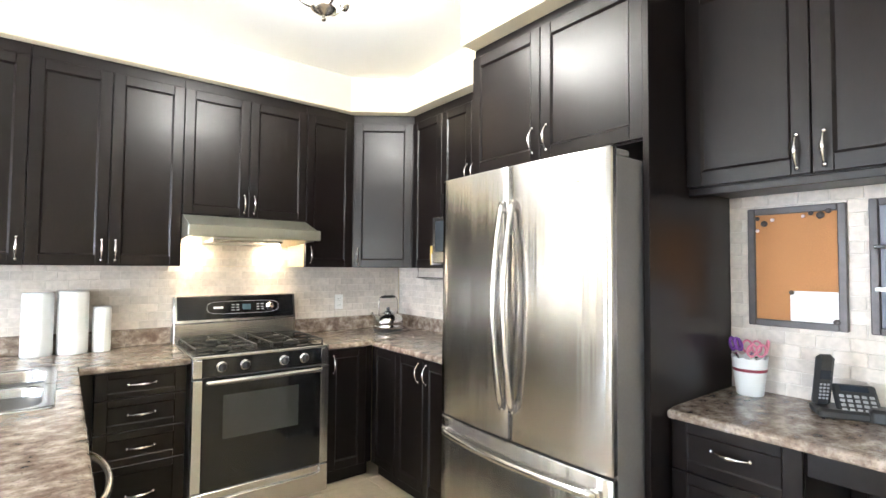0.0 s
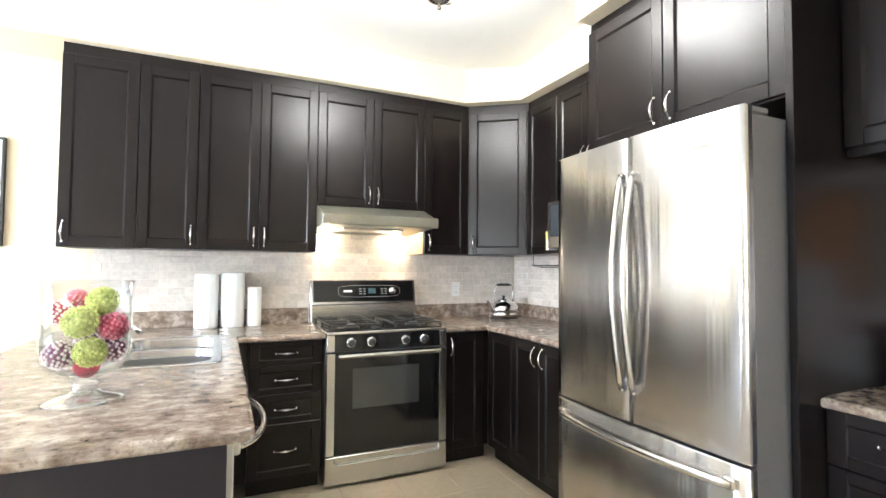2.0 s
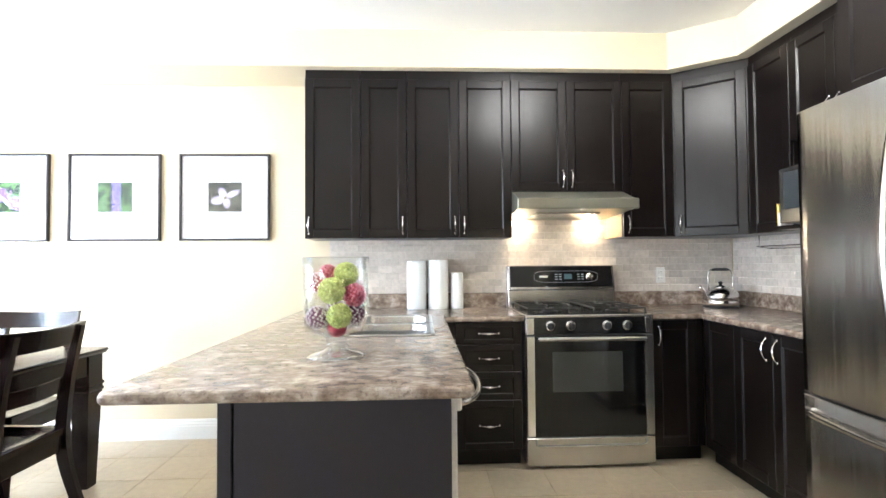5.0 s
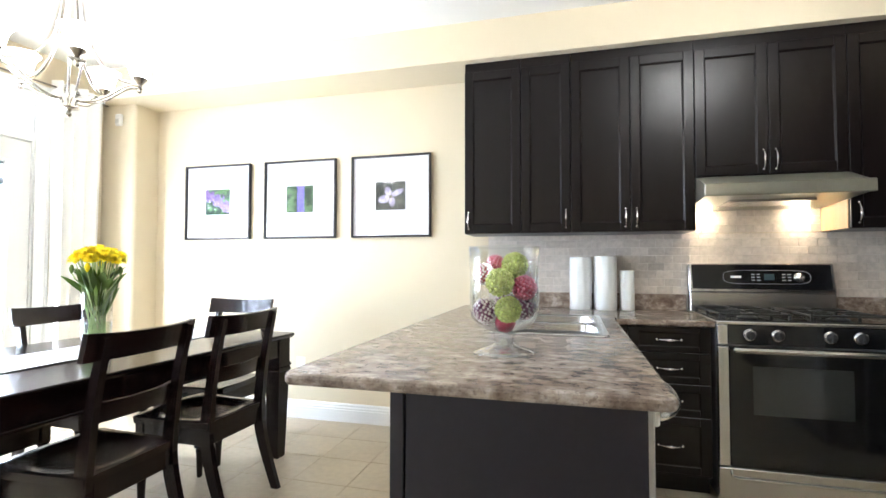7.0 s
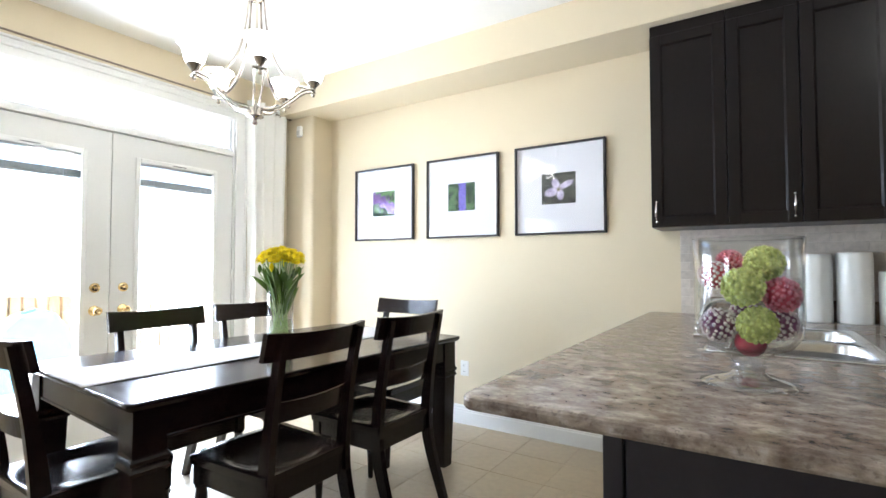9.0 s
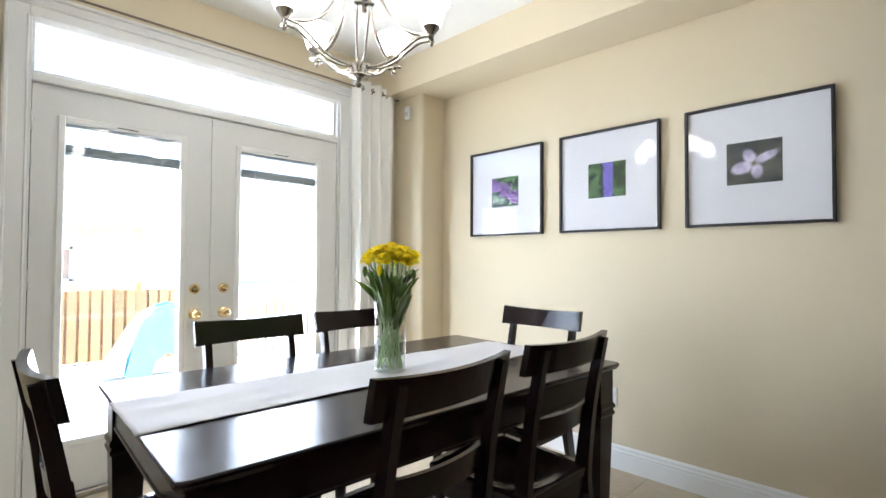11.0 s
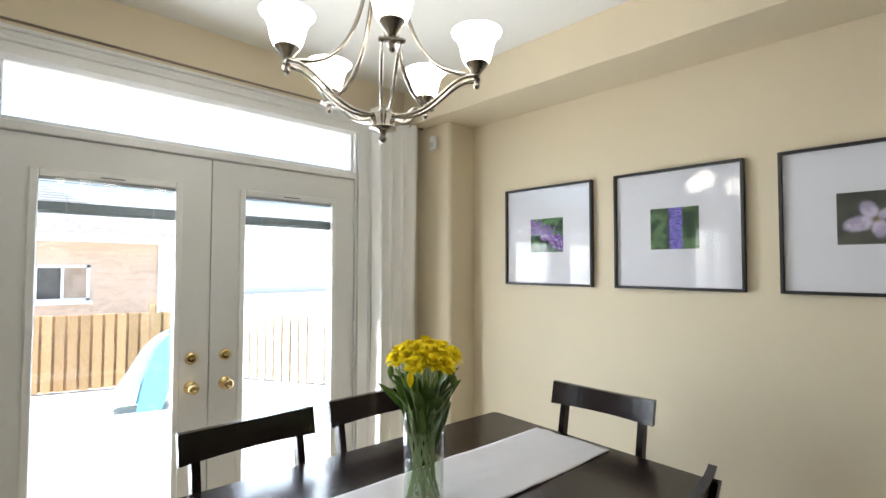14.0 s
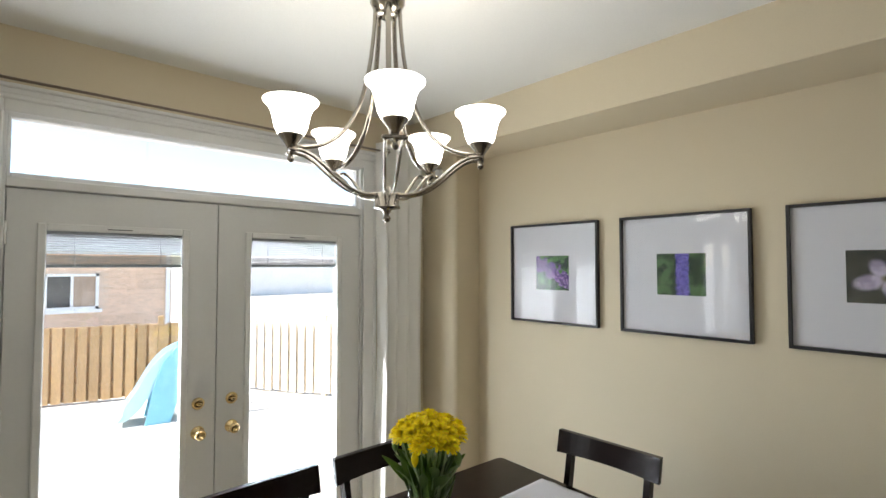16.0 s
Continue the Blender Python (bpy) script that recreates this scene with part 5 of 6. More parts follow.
for i in range(3):
    for j in range(5):
        part("key", G().box((-0.015 + i * 0.011, -0.0165, 0.030 + j * 0.013), (-0.007 + i * 0.011, -0.0135, 0.038 + j * 0.013), 0.0015, mh), KEYCAP, hs)
cr = thing("phone_charger", (1.72, 1.80, CT), "low black charging cradle with a dark lead on the desk", "charger", rz=-70)
part("cradle", G().prism(rounded(-0.04, -0.04, 0.04, 0.04, (0.015,) * 4, 4), [(0.004, 0), (0, 0.005), (0, 0.035), (0.01, 0.045)]), BLACKP, cr)
part("lead", G().tube(bez((0, 0.04, 0.01), (0.0, 0.09, 0.004), (0.06, 0.10, 0.004), (0.05, 0.14, 0.004), 10), 0.0025, 6), BLACKP, cr)

# ---- dining table ----
TX0, TX1, TY0, TY1, TZ = -0.55, 0.55, -0.9225, 0.9225, 0.776
tab = thing("dining_table", (-2.940, 3.445, 0), "large polished black-cherry dining table with square moulded legs", "dining table", rz=-3.3)
ed = [(0.016, TZ - 0.030), (0.010, TZ - 0.026), (0.004, TZ - 0.018), (0, TZ - 0.012), (0, TZ - 0.005), (0.003, TZ - 0.001), (0.006, TZ)]
for i, (a, b) in enumerate(((TY0, -0.31), (-0.3095, 0.31), (0.3105, TY1))):
    r = 0.03
    ol = rounded(TX0, a, TX1, b, (r if i == 0 else 0, r if i == 0 else 0, r if i == 2 else 0, r if i == 2 else 0), 3)
    e = {0: [1] * 3 + [1] + [1] * 3 + [1, 0, 1], 1: [0, 1, 0, 1], 2: [0, 1] + [1] * 3 + [1] + [1] * 3 + [1]}[i]
    part("tabletop", G().prism(ol, ed, e), BLACKW, tab)
AI = 0.036
for a, b in (((TX0 + AI, TY0 + AI), (TX1 - AI, TY0 + AI + 0.025)), ((TX0 + AI, TY1 - AI - 0.025), (TX1 - AI, TY1 - AI)), ((TX0 + AI, TY0 + AI + 0.025), (TX0 + AI + 0.025, TY1 - AI - 0.025)), ((TX1 - AI - 0.025, TY0 + AI + 0.025), (TX1 - AI, TY1 - AI - 0.025))):
    ap = G()
    ap.box((*a, TZ - 0.135), (*b, TZ - 0.030), 0.002)
    ap.box((a[0] - 0.004, a[1] - 0.004, TZ - 0.142), (b[0] + 0.004, b[1] + 0.004, TZ - 0.130), 0.003)
    part("apron", ap, BLACKW, tab)


def sq_stack(prof, cx, cy):
    g = G()
    vs = [(cx + sx * h, cy + sy * h, z) for h, z in prof for sx, sy in ((-1, -1), (1, -1), (1, 1), (-1, 1))]
    fs = [(j * 4 + i, j * 4 + (i + 1) % 4, j * 4 + 4 + (i + 1) % 4, j * 4 + 4 + i) for j in range(len(prof) - 1) for i in range(4)]
    fs += [(3, 2, 1, 0), tuple(range(len(prof) * 4 - 4, len(prof) * 4))]
    return g.add(vs, fs)


LEGP = [(0.034, 0), (0.036, 0.004), (0.052, 0.535), (0.058, 0.540), (0.060, 0.550), (0.055, 0.560), (0.053, 0.566), (0.060, 0.572), (0.061, 0.584), (0.055, 0.592), (0.053, 0.598), (0.053, TZ - 0.031)]
for x in (TX0 + 0.082, TX1 - 0.082):
    for y in (TY0 + 0.082, TY1 - 0.082):
        part("leg", sq_stack(LEGP, x, y), BLACKW, tab)
# runner
rn = thing("table_runner", (-2.967, 3.415, 0), "white linen runner lying lengthwise on the dining table", "table runner", rz=-2.2)
g = G()
nx, ny = 26, 120
for s in (1, 0):
    for j in range(ny + 1):
        for i in range(nx + 1):
            x, y = -0.190 + 0.380 * i / nx, -0.90 + 1.81 * j / ny
            w = 0.0050 * noise.noise(Vector((x * 13, y * 3.0, 0))) + 0.0030 * abs(noise.noise(Vector((x * 30 + y * 5, y * 7, 3)))) + 0.0010 * noise.noise(Vector((x * 40, y * 30, 8)))
            g.v.append((x + 0.003 * math.sin(y * 3), y, TZ + 0.0028 + max(w, -0.0012) + 0.0018 * s))
m_ = (nx + 1) * (ny + 1)
for j in range(ny):
    for i in range(nx):
        a = j * (nx + 1) + i
        f = (a, a + 1, a + nx + 2, a + nx + 1)
        g.f.append(f); g.f.append(tuple(k + m_ for k in f[::-1])); g.s += [True, True]
rim = [i for i in range(nx + 1)] + [j * (nx + 1) + nx for j in range(1, ny + 1)] + [ny * (nx + 1) + i for i in range(nx - 1, -1, -1)] + [j * (nx + 1) for j in range(ny - 1, 0, -1)]
for k in range(len(rim)):
    a, b = rim[k], rim[(k + 1) % len(rim)]
    g.f.append((a, a + m_, b + m_, b)); g.s.append(False)
part("cloth", g, CLOTH, rn)


# ---- chairs ----
def make_chair():
    c = thing("dining_chair", (0, 0, 0), "black-cherry ladder-back dining chair pushed up to the dining table", "chair", "chairs round the table")
    # saddle seat
    g = G()
    n = 16
    def seat_pt(i, j):
        u, v = i / n * 2 - 1, j / n * 2 - 1
        hw = 0.215 + 0.018 * (v + 1) / 2
        x, y = u * hw, v * 0.230 + 0.020
        if v > 0.6:
            y -= 0.03 * (u ** 4) * (v - 0.6) / 0.4
        d = max(0.0, 1 - (u * 1.12) ** 2 - ((v + 0.05) * 1.15) ** 2)
        z = 0.462 - 0.020 * min(1, d * 2.2) + 0.004 * max(0, v)
        return x, y, z
    top = [seat_pt(i, j) for j in range(n + 1) for i in range(n + 1)]
    g.v += top + [(x * 0.985, y * 0.985, 0.432) for x, y, z in top]
    m_ = (n + 1) ** 2
    for j in range(n):
        for i in range(n):
            a = j * (n + 1) + i
            g.f += [(a, a + 1, a + n + 2, a + n + 1), tuple(k + m_ for k in (a, a + n + 1, a + n + 2, a + 1))]; g.s += [True, False]
    rim = list(range(n + 1)) + [j * (n + 1) + n for j in range(1, n + 1)] + [n * (n + 1) + i for i in range(n - 1, -1, -1)] + [j * (n + 1) for j in range(n - 1, 0, -1)]
    for k in range(len(rim)):
        a, b = rim[k], rim[(k + 1) % len(rim)]
        g.f.append((a + m_, b + m_, b, a)); g.s.append(False)
    part("seat", g, BLACKW, c)
    q = G()
    q.box((-0.175, 0.192, 0.350), (0.175, 0.214, 0.431), 0.002).box((-0.165, -0.20, 0.350), (0.165, -0.18, 0.431), 0.002)
    q.box((-0.207, -0.18, 0.350), (-0.187, 0.19, 0.431), 0.002).box((0.187, -0.18, 0.350), (0.207, 0.19, 0.431), 0.002)
    part("apron", q, BLACKW, c)
    for s in (-1, 1):
        # turned front leg
        prof = [(0.012, 0), (0.015, 0.01), (0.020, 0.13), (0.023, 0.155), (0.015, 0.162), (0.033, 0.170), (0.033, 0.179), (0.015, 0.187), (0.032, 0.196), (0.032, 0.205), (0.016, 0.214), (0.022, 0.225), (0.024, 0.30), (0.020, 0.335), (0.026, 0.338), (0.022, 0.346)]
        part("front_leg", G().lathe(prof, 16, (s * 0.192, 0.202, 0)).box((s * 0.192 - 0.023, 0.179, 0.345), (s * 0.192 + 0.023, 0.225, 0.431), 0.003), BLACKW, c)
        # one-piece back leg and post, sawn to a curve
        prof2 = bez((0, -0.300, 0.0), (0, -0.235, 0.18), (0, -0.175, 0.33), (0, -0.188, 0.46), 8) + bez((0, -0.188, 0.46), (0, -0.200, 0.62), (0, -0.235, 0.80), (0, -0.268, 0.955), 8)[1:]
        g = G()
        vs = []
        for i, p in enumerate(prof2):
            t = i / (len(prof2) - 1)
            d = 0.021 + 0.008 * math.sin(math.pi * min(1, t * 1.3)) - 0.007 * max(0, t - 0.55)
            hw = 0.0145
            xc = s * (0.196 - 0.004 * t)
            vs += [(xc - hw, p.y - d, p.z), (xc + hw, p.y - d, p.z), (xc + hw, p.y + d, p.z), (xc - hw, p.y + d, p.z)]
        fs = [(j * 4 + i, j * 4 + (i + 1) % 4, j * 4 + 4 + (i + 1) % 4, j * 4 + 4 + i) for j in range(len(prof2) - 1) for i in range(4)] + [(3, 2, 1, 0), tuple(range(len(vs) - 4, len(vs)))]
        g.add(vs, fs)
        part("back_post", g, BLACKW, c)

    def rail(name, z0, z1, hw, yb, lean, th=0.020, arch=0.0, bow=0.035):
        g = G()
        n = 16
        vs = []
        for i in range(n + 1):
            u = i / n * 2 - 1
            yc = yb - bow * (1 - u * u) + bow * 0.6
            for dy, z in ((-th / 2, z0), (th / 2, z0), (th / 2, z1 + arch * (u * u)), (-th / 2, z1 + arch * (u * u))):
                vs.append((u * hw, yc + dy - lean * (z - z0), z))
        fs = []
        for j in range(n):
            for i in range(4):
                k = (i + 1) % 4
                fs.append((j * 4 + i, j * 4 + 4 + i, j * 4 + 4 + k, j * 4 + k))
        fs += [(0, 1, 2, 3), tuple(range(n * 4, n * 4 + 4))[::-1]]
        g.add(vs, [f[::-1] for f in fs])
        part(name, g, BLACKW, c)
    rail("top_rail", 0.872, 0.965, 0.250, -0.243, 0.22, 0.024, 0.010, 0.030)
    rail("back_slat", 0.640, 0.712, 0.186, -0.208, 0.15, 0.016, 0.004, 0.026)
    return c


chair = make_chair()
chair.matrix_basis = pose(-2.470, 3.068, 0, 0, 0, 91)
for x, y, rz in ((-2.477, 3.69, 89), (-3.305, 3.14, -90), (-3.305, 3.712, -91), (-2.874, 4.245, 180), (-2.960, 2.572, 0)):
    copy_thing(chair, pose(x, y, 0, 0, 0, rz))

# ---- vase of flowers ----
vx, vy = -2.930, 3.452
vase = thing("flower_vase", (vx, vy, TZ + 0.005), "clear cylindrical glass vase half full of water on the table runner", "vase")
part("glass", G().lathe([(0.060, 0.0), (0.0645, 0.004), (0.0655, 0.294), (0.0640, 0.297), (0.0625, 0.294)], 40, cap=False), GLASS, vase)
part("base", G().lathe([(0.060, 0), (0.0625, 0.012), (0.001, 0.013)], 40), GLASSD, vase)
part("water", G().lathe([(0.0620, 0.014), (0.0620, 0.138), (0.001, 0.1382)], 40, cap=False), WATER, vase)
bq = thing("flower_bouquet", (vx, vy, TZ + 0.005), "bunch of yellow chrysanthemums with tulip leaves standing in the glass vase", "flowers")
rng = random.Random(4)


def leaf_blade(g, p0, direction, length, width, droop, twist):
    d = Vector(direction).normalized()
    side = d.cross(Vector((0, 0, 1))).normalized()
    side = (Matrix.Rotation(twist, 3, d) @ side)
    pts, n = [], 9
    vs = []
    p = Vector(p0)
    up = side.cross(d)
    for i in range(n + 1):
        t = i / n
        w = width * math.sin(math.pi * min(0.985, 0.10 + 0.88 * t) ** 0.80) ** 0.9
        q = p + d * length * t + Vector((0, 0, -droop * t * t * length)) + Vector((d.x, d.y, 0)) * droop * t * t * length * 0.7
        vs += [q - side * w + up * w * 0.35, q, q + side * w + up * w * 0.35]
    fs = []
    for i in range(n):
        a = i * 3
        fs += [(a, a + 1, a + 4, a + 3), (a + 1, a + 2, a + 5, a + 4)]
    g.add(vs, fs, True)


def chrys(g, at, axis, r):
    q = Vector((0, 0, 1)).rotation_difference(Vector(axis).normalized()).to_matrix()
    at = Vector(at)
    for ring, (cnt, tilt, ln) in enumerate(((16, 12, 1.0), (15, 30, 0.92), (12, 48, 0.78), (9, 66, 0.58), (5, 80, 0.40))):
        for k in range(cnt):
            a = 2 * math.pi * (k + 0.37 * ring) / cnt + rng.uniform(-0.08, 0.08)
            tl = radians(tilt + rng.uniform(-7, 7))
            d = Vector((math.cos(a) * math.cos(tl), math.sin(a) * math.cos(tl), math.sin(tl)))
            s = Vector((-math.sin(a), math.cos(a), 0))
            L, w = r * ln * rng.uniform(0.9, 1.08), r * 0.15
            u = s.cross(d)
            base = Vector((0, 0, 0.004 * ring))
            p = [base, base + d * L * 0.45 - s * w + u * -0.002, base + d * L * 0.45 + s * w + u * -0.002, base + d * L * 0.9 - s * w * 0.7, base + d * L * 0.9 + s * w * 0.7, base + d * L + u * 0.001]
            g.add([at + q @ x for x in p], [(0, 1, 2), (1, 3, 4, 2), (3, 5, 4)], True)


def bloom_z(rad):
    return 0.498 - 4.5 * rad * rad


for i in range(36):
    a = i * 2.39996
    rad = 0.104 * math.sqrt((i + 0.3) / 36)
    x, y, z = rad * math.cos(a) + 0.004, rad * math.sin(a), bloom_z(rad) + rng.uniform(-0.008, 0.008)
    if i % 3:
        foot = ((0.024 * math.cos(a), 0.024 * math.sin(a), 0.25), (x * 0.35, y * 0.35, 0.30))
    else:
        q0, q1 = a + rng.uniform(1.6, 3.2), a + rng.uniform(0.3, 0.9)
        foot = ((0.050 * math.cos(q0), 0.050 * math.sin(q0), 0.018), (0.030 * math.cos(q1), 0.030 * math.sin(q1), 0.18))
    st = part("stem", G().tube(bez(*foot, (x * 0.6, y * 0.6, 0.33), (x, y, z - 0.004), 9), 0.0024, 6), STEM, bq)
    g = G()
    chrys(g, (x, y, z), (x * 2.0, y * 2.0, 0.30), 0.040)
    g.ball((x, y, z - 0.006), 0.009, 8, 0.8)
    part("bloom", g, YELL, bq)
for i in range(44):
    a = i * 2.39996 + 0.5
    low = i < 20
    r0 = 0.024 + 0.006 * (i % 3) if low else 0.036 + 0.010 * (i % 3)
    lean = rng.uniform(0.18, 0.42) if low else rng.uniform(0.45, 1.05)
    g = G()
    z0 = rng.uniform(0.17, 0.23) if low else rng.uniform(0.285, 0.345)
    leaf_blade(g, (r0 * math.cos(a), r0 * math.sin(a), z0), (math.cos(a) * lean, math.sin(a) * lean, 1), rng.uniform(0.17, 0.22) if low else rng.uniform(0.105, 0.15), rng.uniform(0.018, 0.027) if low else rng.uniform(0.014, 0.022), rng.uniform(0.0, 0.2), rng.uniform(-0.9, 0.9))
    part("leaf", g, LEAF, bq)
for i in range(13):
    a = i * 2.39996 + 1.1
    r1 = rng.uniform(0.015, 0.05)
    part("stem", G().tube(bez((0.052 * math.cos(a + 2.0), 0.052 * math.sin(a + 2.0), 0.018), (0.046 * math.cos(a + 1), 0.046 * math.sin(a + 1), 0.11), (r1 * math.cos(a), r1 * math.sin(a), 0.2), (1.5 * r1 * math.cos(a), 1.5 * r1 * math.sin(a), 0.32), 7), 0.0034, 6), STEM, bq)
for a, rr, z in ((2.4, 0.135, 0.43), (3.6, 0.12, 0.40), (0.3, 0.11, 0.39), (5.2, 0.115, 0.41)):
    q = part("bud_stem", G().tube(bez((0, 0, 0.2), (rr * 0.3 * math.cos(a), rr * 0.3 * math.sin(a), 0.3), (rr * 0.8 * math.cos(a), rr * 0.8 * math.sin(a), z - 0.06), (rr * math.cos(a), rr * math.sin(a), z - 0.01), 7), 0.003, 6), STEM, bq)
    part("bud", G().lathe([(0.003, -0.015), (0.010, 0), (0.012, 0.012), (0.008, 0.026), (0.001, 0.032)], 10, (rr * math.cos(a), rr * math.sin(a), z)), YELL if a in (2.4, 5.2) else LEAF, bq)


# ---- framed photographs ----
def photo_mat(name, kind):
    m = bpy.data.materials.new(name)
    m.use_nodes = True
    N, L = m.node_tree.nodes, m.node_tree.links
    b = N["Principled BSDF"]
    b.inputs["Roughness"].default_value = 0.5
    tc = N.new("ShaderNodeTexCoord")
    sep = N.new("ShaderNodeSeparateXYZ")
    L.new(tc.outputs["Object"], sep.inputs[0])

    def mth(op, a, c=None, d=None):
        n = N.new("ShaderNodeMath"); n.operation = op
        for i, v in enumerate((a, c, d)):
            if v is None:
                continue
            if isinstance(v, (int, float)):
                n.inputs[i].default_value = v
            else:
                L.new(v, n.inputs[i])
        return n.outputs[0]

    def nz(scale, detail=3.0, off=0.0):
        n = N.new("ShaderNodeTexNoise"); n.inputs["Scale"].default_value, n.inputs["Detail"].default_value = scale, detail
        mp = N.new("ShaderNodeMapping"); mp.inputs["Location"].default_value = (off, off * 0.7, off)
        L.new(tc.outputs["Object"], mp.inputs[0]); L.new(mp.outputs[0], n.inputs["Vector"])
        return n.outputs["Fac"]

    def mixc(f, a, c):
        n = N.new("ShaderNodeMix"); n.data_type = "RGBA"
        for s, v in ((6, a), (7, c)):
            if isinstance(v, tuple):
                n.inputs[s].default_value = (*v, 1)
            else:
                L.new(v, n.inputs[s])
        L.new(f, n.inputs[0])
        return n.outputs[2]

    def step(v, lo, hi):
        n = N.new("ShaderNodeMapRange"); n.interpolation_type = "SMOOTHSTEP"
        n.inputs["From Min"].default_value, n.inputs["From Max"].default_value = lo, hi
        L.new(v, n.inputs["Value"])
        return n.outputs[0]
    def cells(scale, out):
        n = N.new("ShaderNodeTexVoronoi"); n.inputs["Scale"].default_value = scale
        L.new(tc.outputs["Object"], n.inputs["Vector"])
        return n.outputs[out]
    x, z = sep.outputs[0], sep.outputs[2]
    if kind == 0:
        bg = mixc(step(nz(26), 0.42, 0.62), (0.012, 0.035, 0.02), (0.11, 0.26, 0.07))
        band = mth("ADD", mth("ADD", mth("MULTIPLY", x, 0.55), z), mth("MULTIPLY", mth("ADD", nz(24, 4), -0.5), 0.16))
        blob = step(mth("ABSOLUTE", mth("ADD", band, -0.012)), 0.062, 0.040)
        fl = mixc(step(cells(75, "Distance"), 0.7, 0.12), (0.09, 0.04, 0.20), mixc(step(nz(70, 2, 3.0), 0.35, 0.65), (0.28, 0.12, 0.52), (0.66, 0.44, 0.80)))
        col = mixc(blob, bg, fl)
    elif kind == 1:
        bg = mixc(step(nz(20, 3, 5.0), 0.4, 0.65), (0.02, 0.05, 0.02), (0.10, 0.20, 0.07))
        w = mth("ADD", mth("ABSOLUTE", mth("ADD", x, -0.008)), mth("MULTIPLY", nz(110, 2), 0.03))
        sp = step(w, 0.052, 0.040)
        fl = mixc(step(cells(120, "Distance"), 0.8, 0.15), (0.05, 0.04, 0.28), (0.34, 0.27, 0.82))
        col = mixc(sp, bg, fl)
    else:
        bg = mixc(step(nz(14, 3, 8.0), 0.35, 0.7), (0.03, 0.035, 0.03), (0.11, 0.11, 0.085))
        pet = None
        for px, pz, pa, pl, pw in ((-0.020, 0.034, 115, 0.044, 0.030), (0.052, 0.024, 24, 0.062, 0.024), (-0.050, -0.020, 16, 0.056, 0.034), (0.012, -0.042, -85, 0.042, 0.028)):
            ca, sa = math.cos(radians(pa)), math.sin(radians(pa))
            u_ = mth("MULTIPLY_ADD", mth("ADD", x, -px), ca / pl, mth("MULTIPLY", mth("ADD", z, -pz), sa / pl))
            v_ = mth("MULTIPLY_ADD", mth("ADD", x, -px), -sa / pw, mth("MULTIPLY", mth("ADD", z, -pz), ca / pw))
            e_ = step(mth("ADD", mth("SQRT", mth("ADD", mth("POWER", u_, 2.0), mth("POWER", v_, 2.0))), mth("MULTIPLY", nz(45, 2), 0.25)), 1.28, 0.70)
            pet = e_ if pet is None else mth("MAXIMUM", pet, e_)
        rad = mth("SQRT", mth("ADD", mth("POWER", x, 2.0), mth("POWER", mth("ADD", z, 0.005), 2.0)))
        fl = mixc(step(rad, 0.0, 0.022), (0.34, 0.28, 0.12), mixc(step(nz(30, 3, 2.0), 0.35, 0.65), (0.42, 0.36, 0.52), (0.68, 0.62, 0.76)))
        col = mixc(pet, bg, fl)
    L.new(col, b.inputs["Base Color"])
    return m


FRAMEB = mat("black_picture_frame", (0.018, 0.015, 0.016), 0.38, vary=0.2, grain=0.15, small=60, bump=0.08)
for i, (x0, lab) in enumerate(((-3.830, "purple lilac blooms"), (-3.048, "a violet flower spike"), (-2.268, "a pale four-petalled blossom"))):
    w, z0, z1 = 0.645, 1.425, 2.056
    f = thing("framed_photograph", (x0 + w / 2, NY, (z0 + z1) / 2), f"black-framed photograph of {lab} on the cream wall", "framed picture", "three framed photographs in a row")
    hw, hh, fw = w / 2, (z1 - z0) / 2, 0.014
    for a, b in (((-hw, -hh), (-hw + fw, hh)), ((hw - fw, -hh), (hw, hh)), ((-hw + fw, -hh), (hw - fw, -hh + fw)), ((-hw + fw, hh - fw), (hw - fw, hh))):
        part("frame", G().box((a[0], -0.030, a[1]), (b[0], -0.001, b[1]), 0.0015), FRAMEB, f)
    part("mount", G().box((-hw + fw, -0.012, -hh + fw), (hw - fw, -0.004, hh - fw)), MATB, f)
    part("print", G().box((-0.122, -0.0128, -0.105), (0.120, -0.0121, 0.110)), photo_mat("photograph_" + ("one", "two", "three")[i], i), f)
    pn = part("glazing", G().box((-hw + fw, -0.020, -hh + fw), (hw - fw, -0.018, hh - fw)), PICG, f)
    pn.visible_shadow = False


# ---- chandelier ----
def bell(r=0.075, h=0.098):
    out = [(0.030, 0), (0.036, 0.03), (0.044, 0.20), (0.049, 0.44), (0.054, 0.66), (0.063, 0.84)]
    return [(a, b * h) for a, b in out] + [(r, h - 0.005), (r + 0.001, h), (r - 0.003, h)] + [(a - 0.003, b * h + 0.001) for a, b in out[::-1]] + [(0.001, 0.003)]


cx, cy = -2.926, 3.278
chan = thing("chandelier", (cx, cy, 0), "satin nickel five-arm chandelier with lit opal shades above the table", "chandelier")
part("hub", G().lathe([(0.001, 1.918), (0.010, 1.922), (0.013, 1.932), (0.007, 1.942), (0.012, 1.950), (0.016, 1.957), (0.041, 1.961), (0.041, 1.967), (0.037, 1.969), (0.037, 2.006), (0.020, 2.012), (0.012, 2.016), (0.012, 2.03), (0.001, 2.032)], 28), NICKEL, chan)
part("collar", G().lathe([(0.030, 2.560), (0.046, 2.585), (0.054, 2.600), (0.054, 2.615), (0.030, 2.630), (0.010, 2.65), (0.008, CEIL - 0.04)], 24).lathe([(0.064, CEIL - 0.035), (0.060, CEIL - 0.020), (0.060, CEIL)], 28), NICKEL, chan)
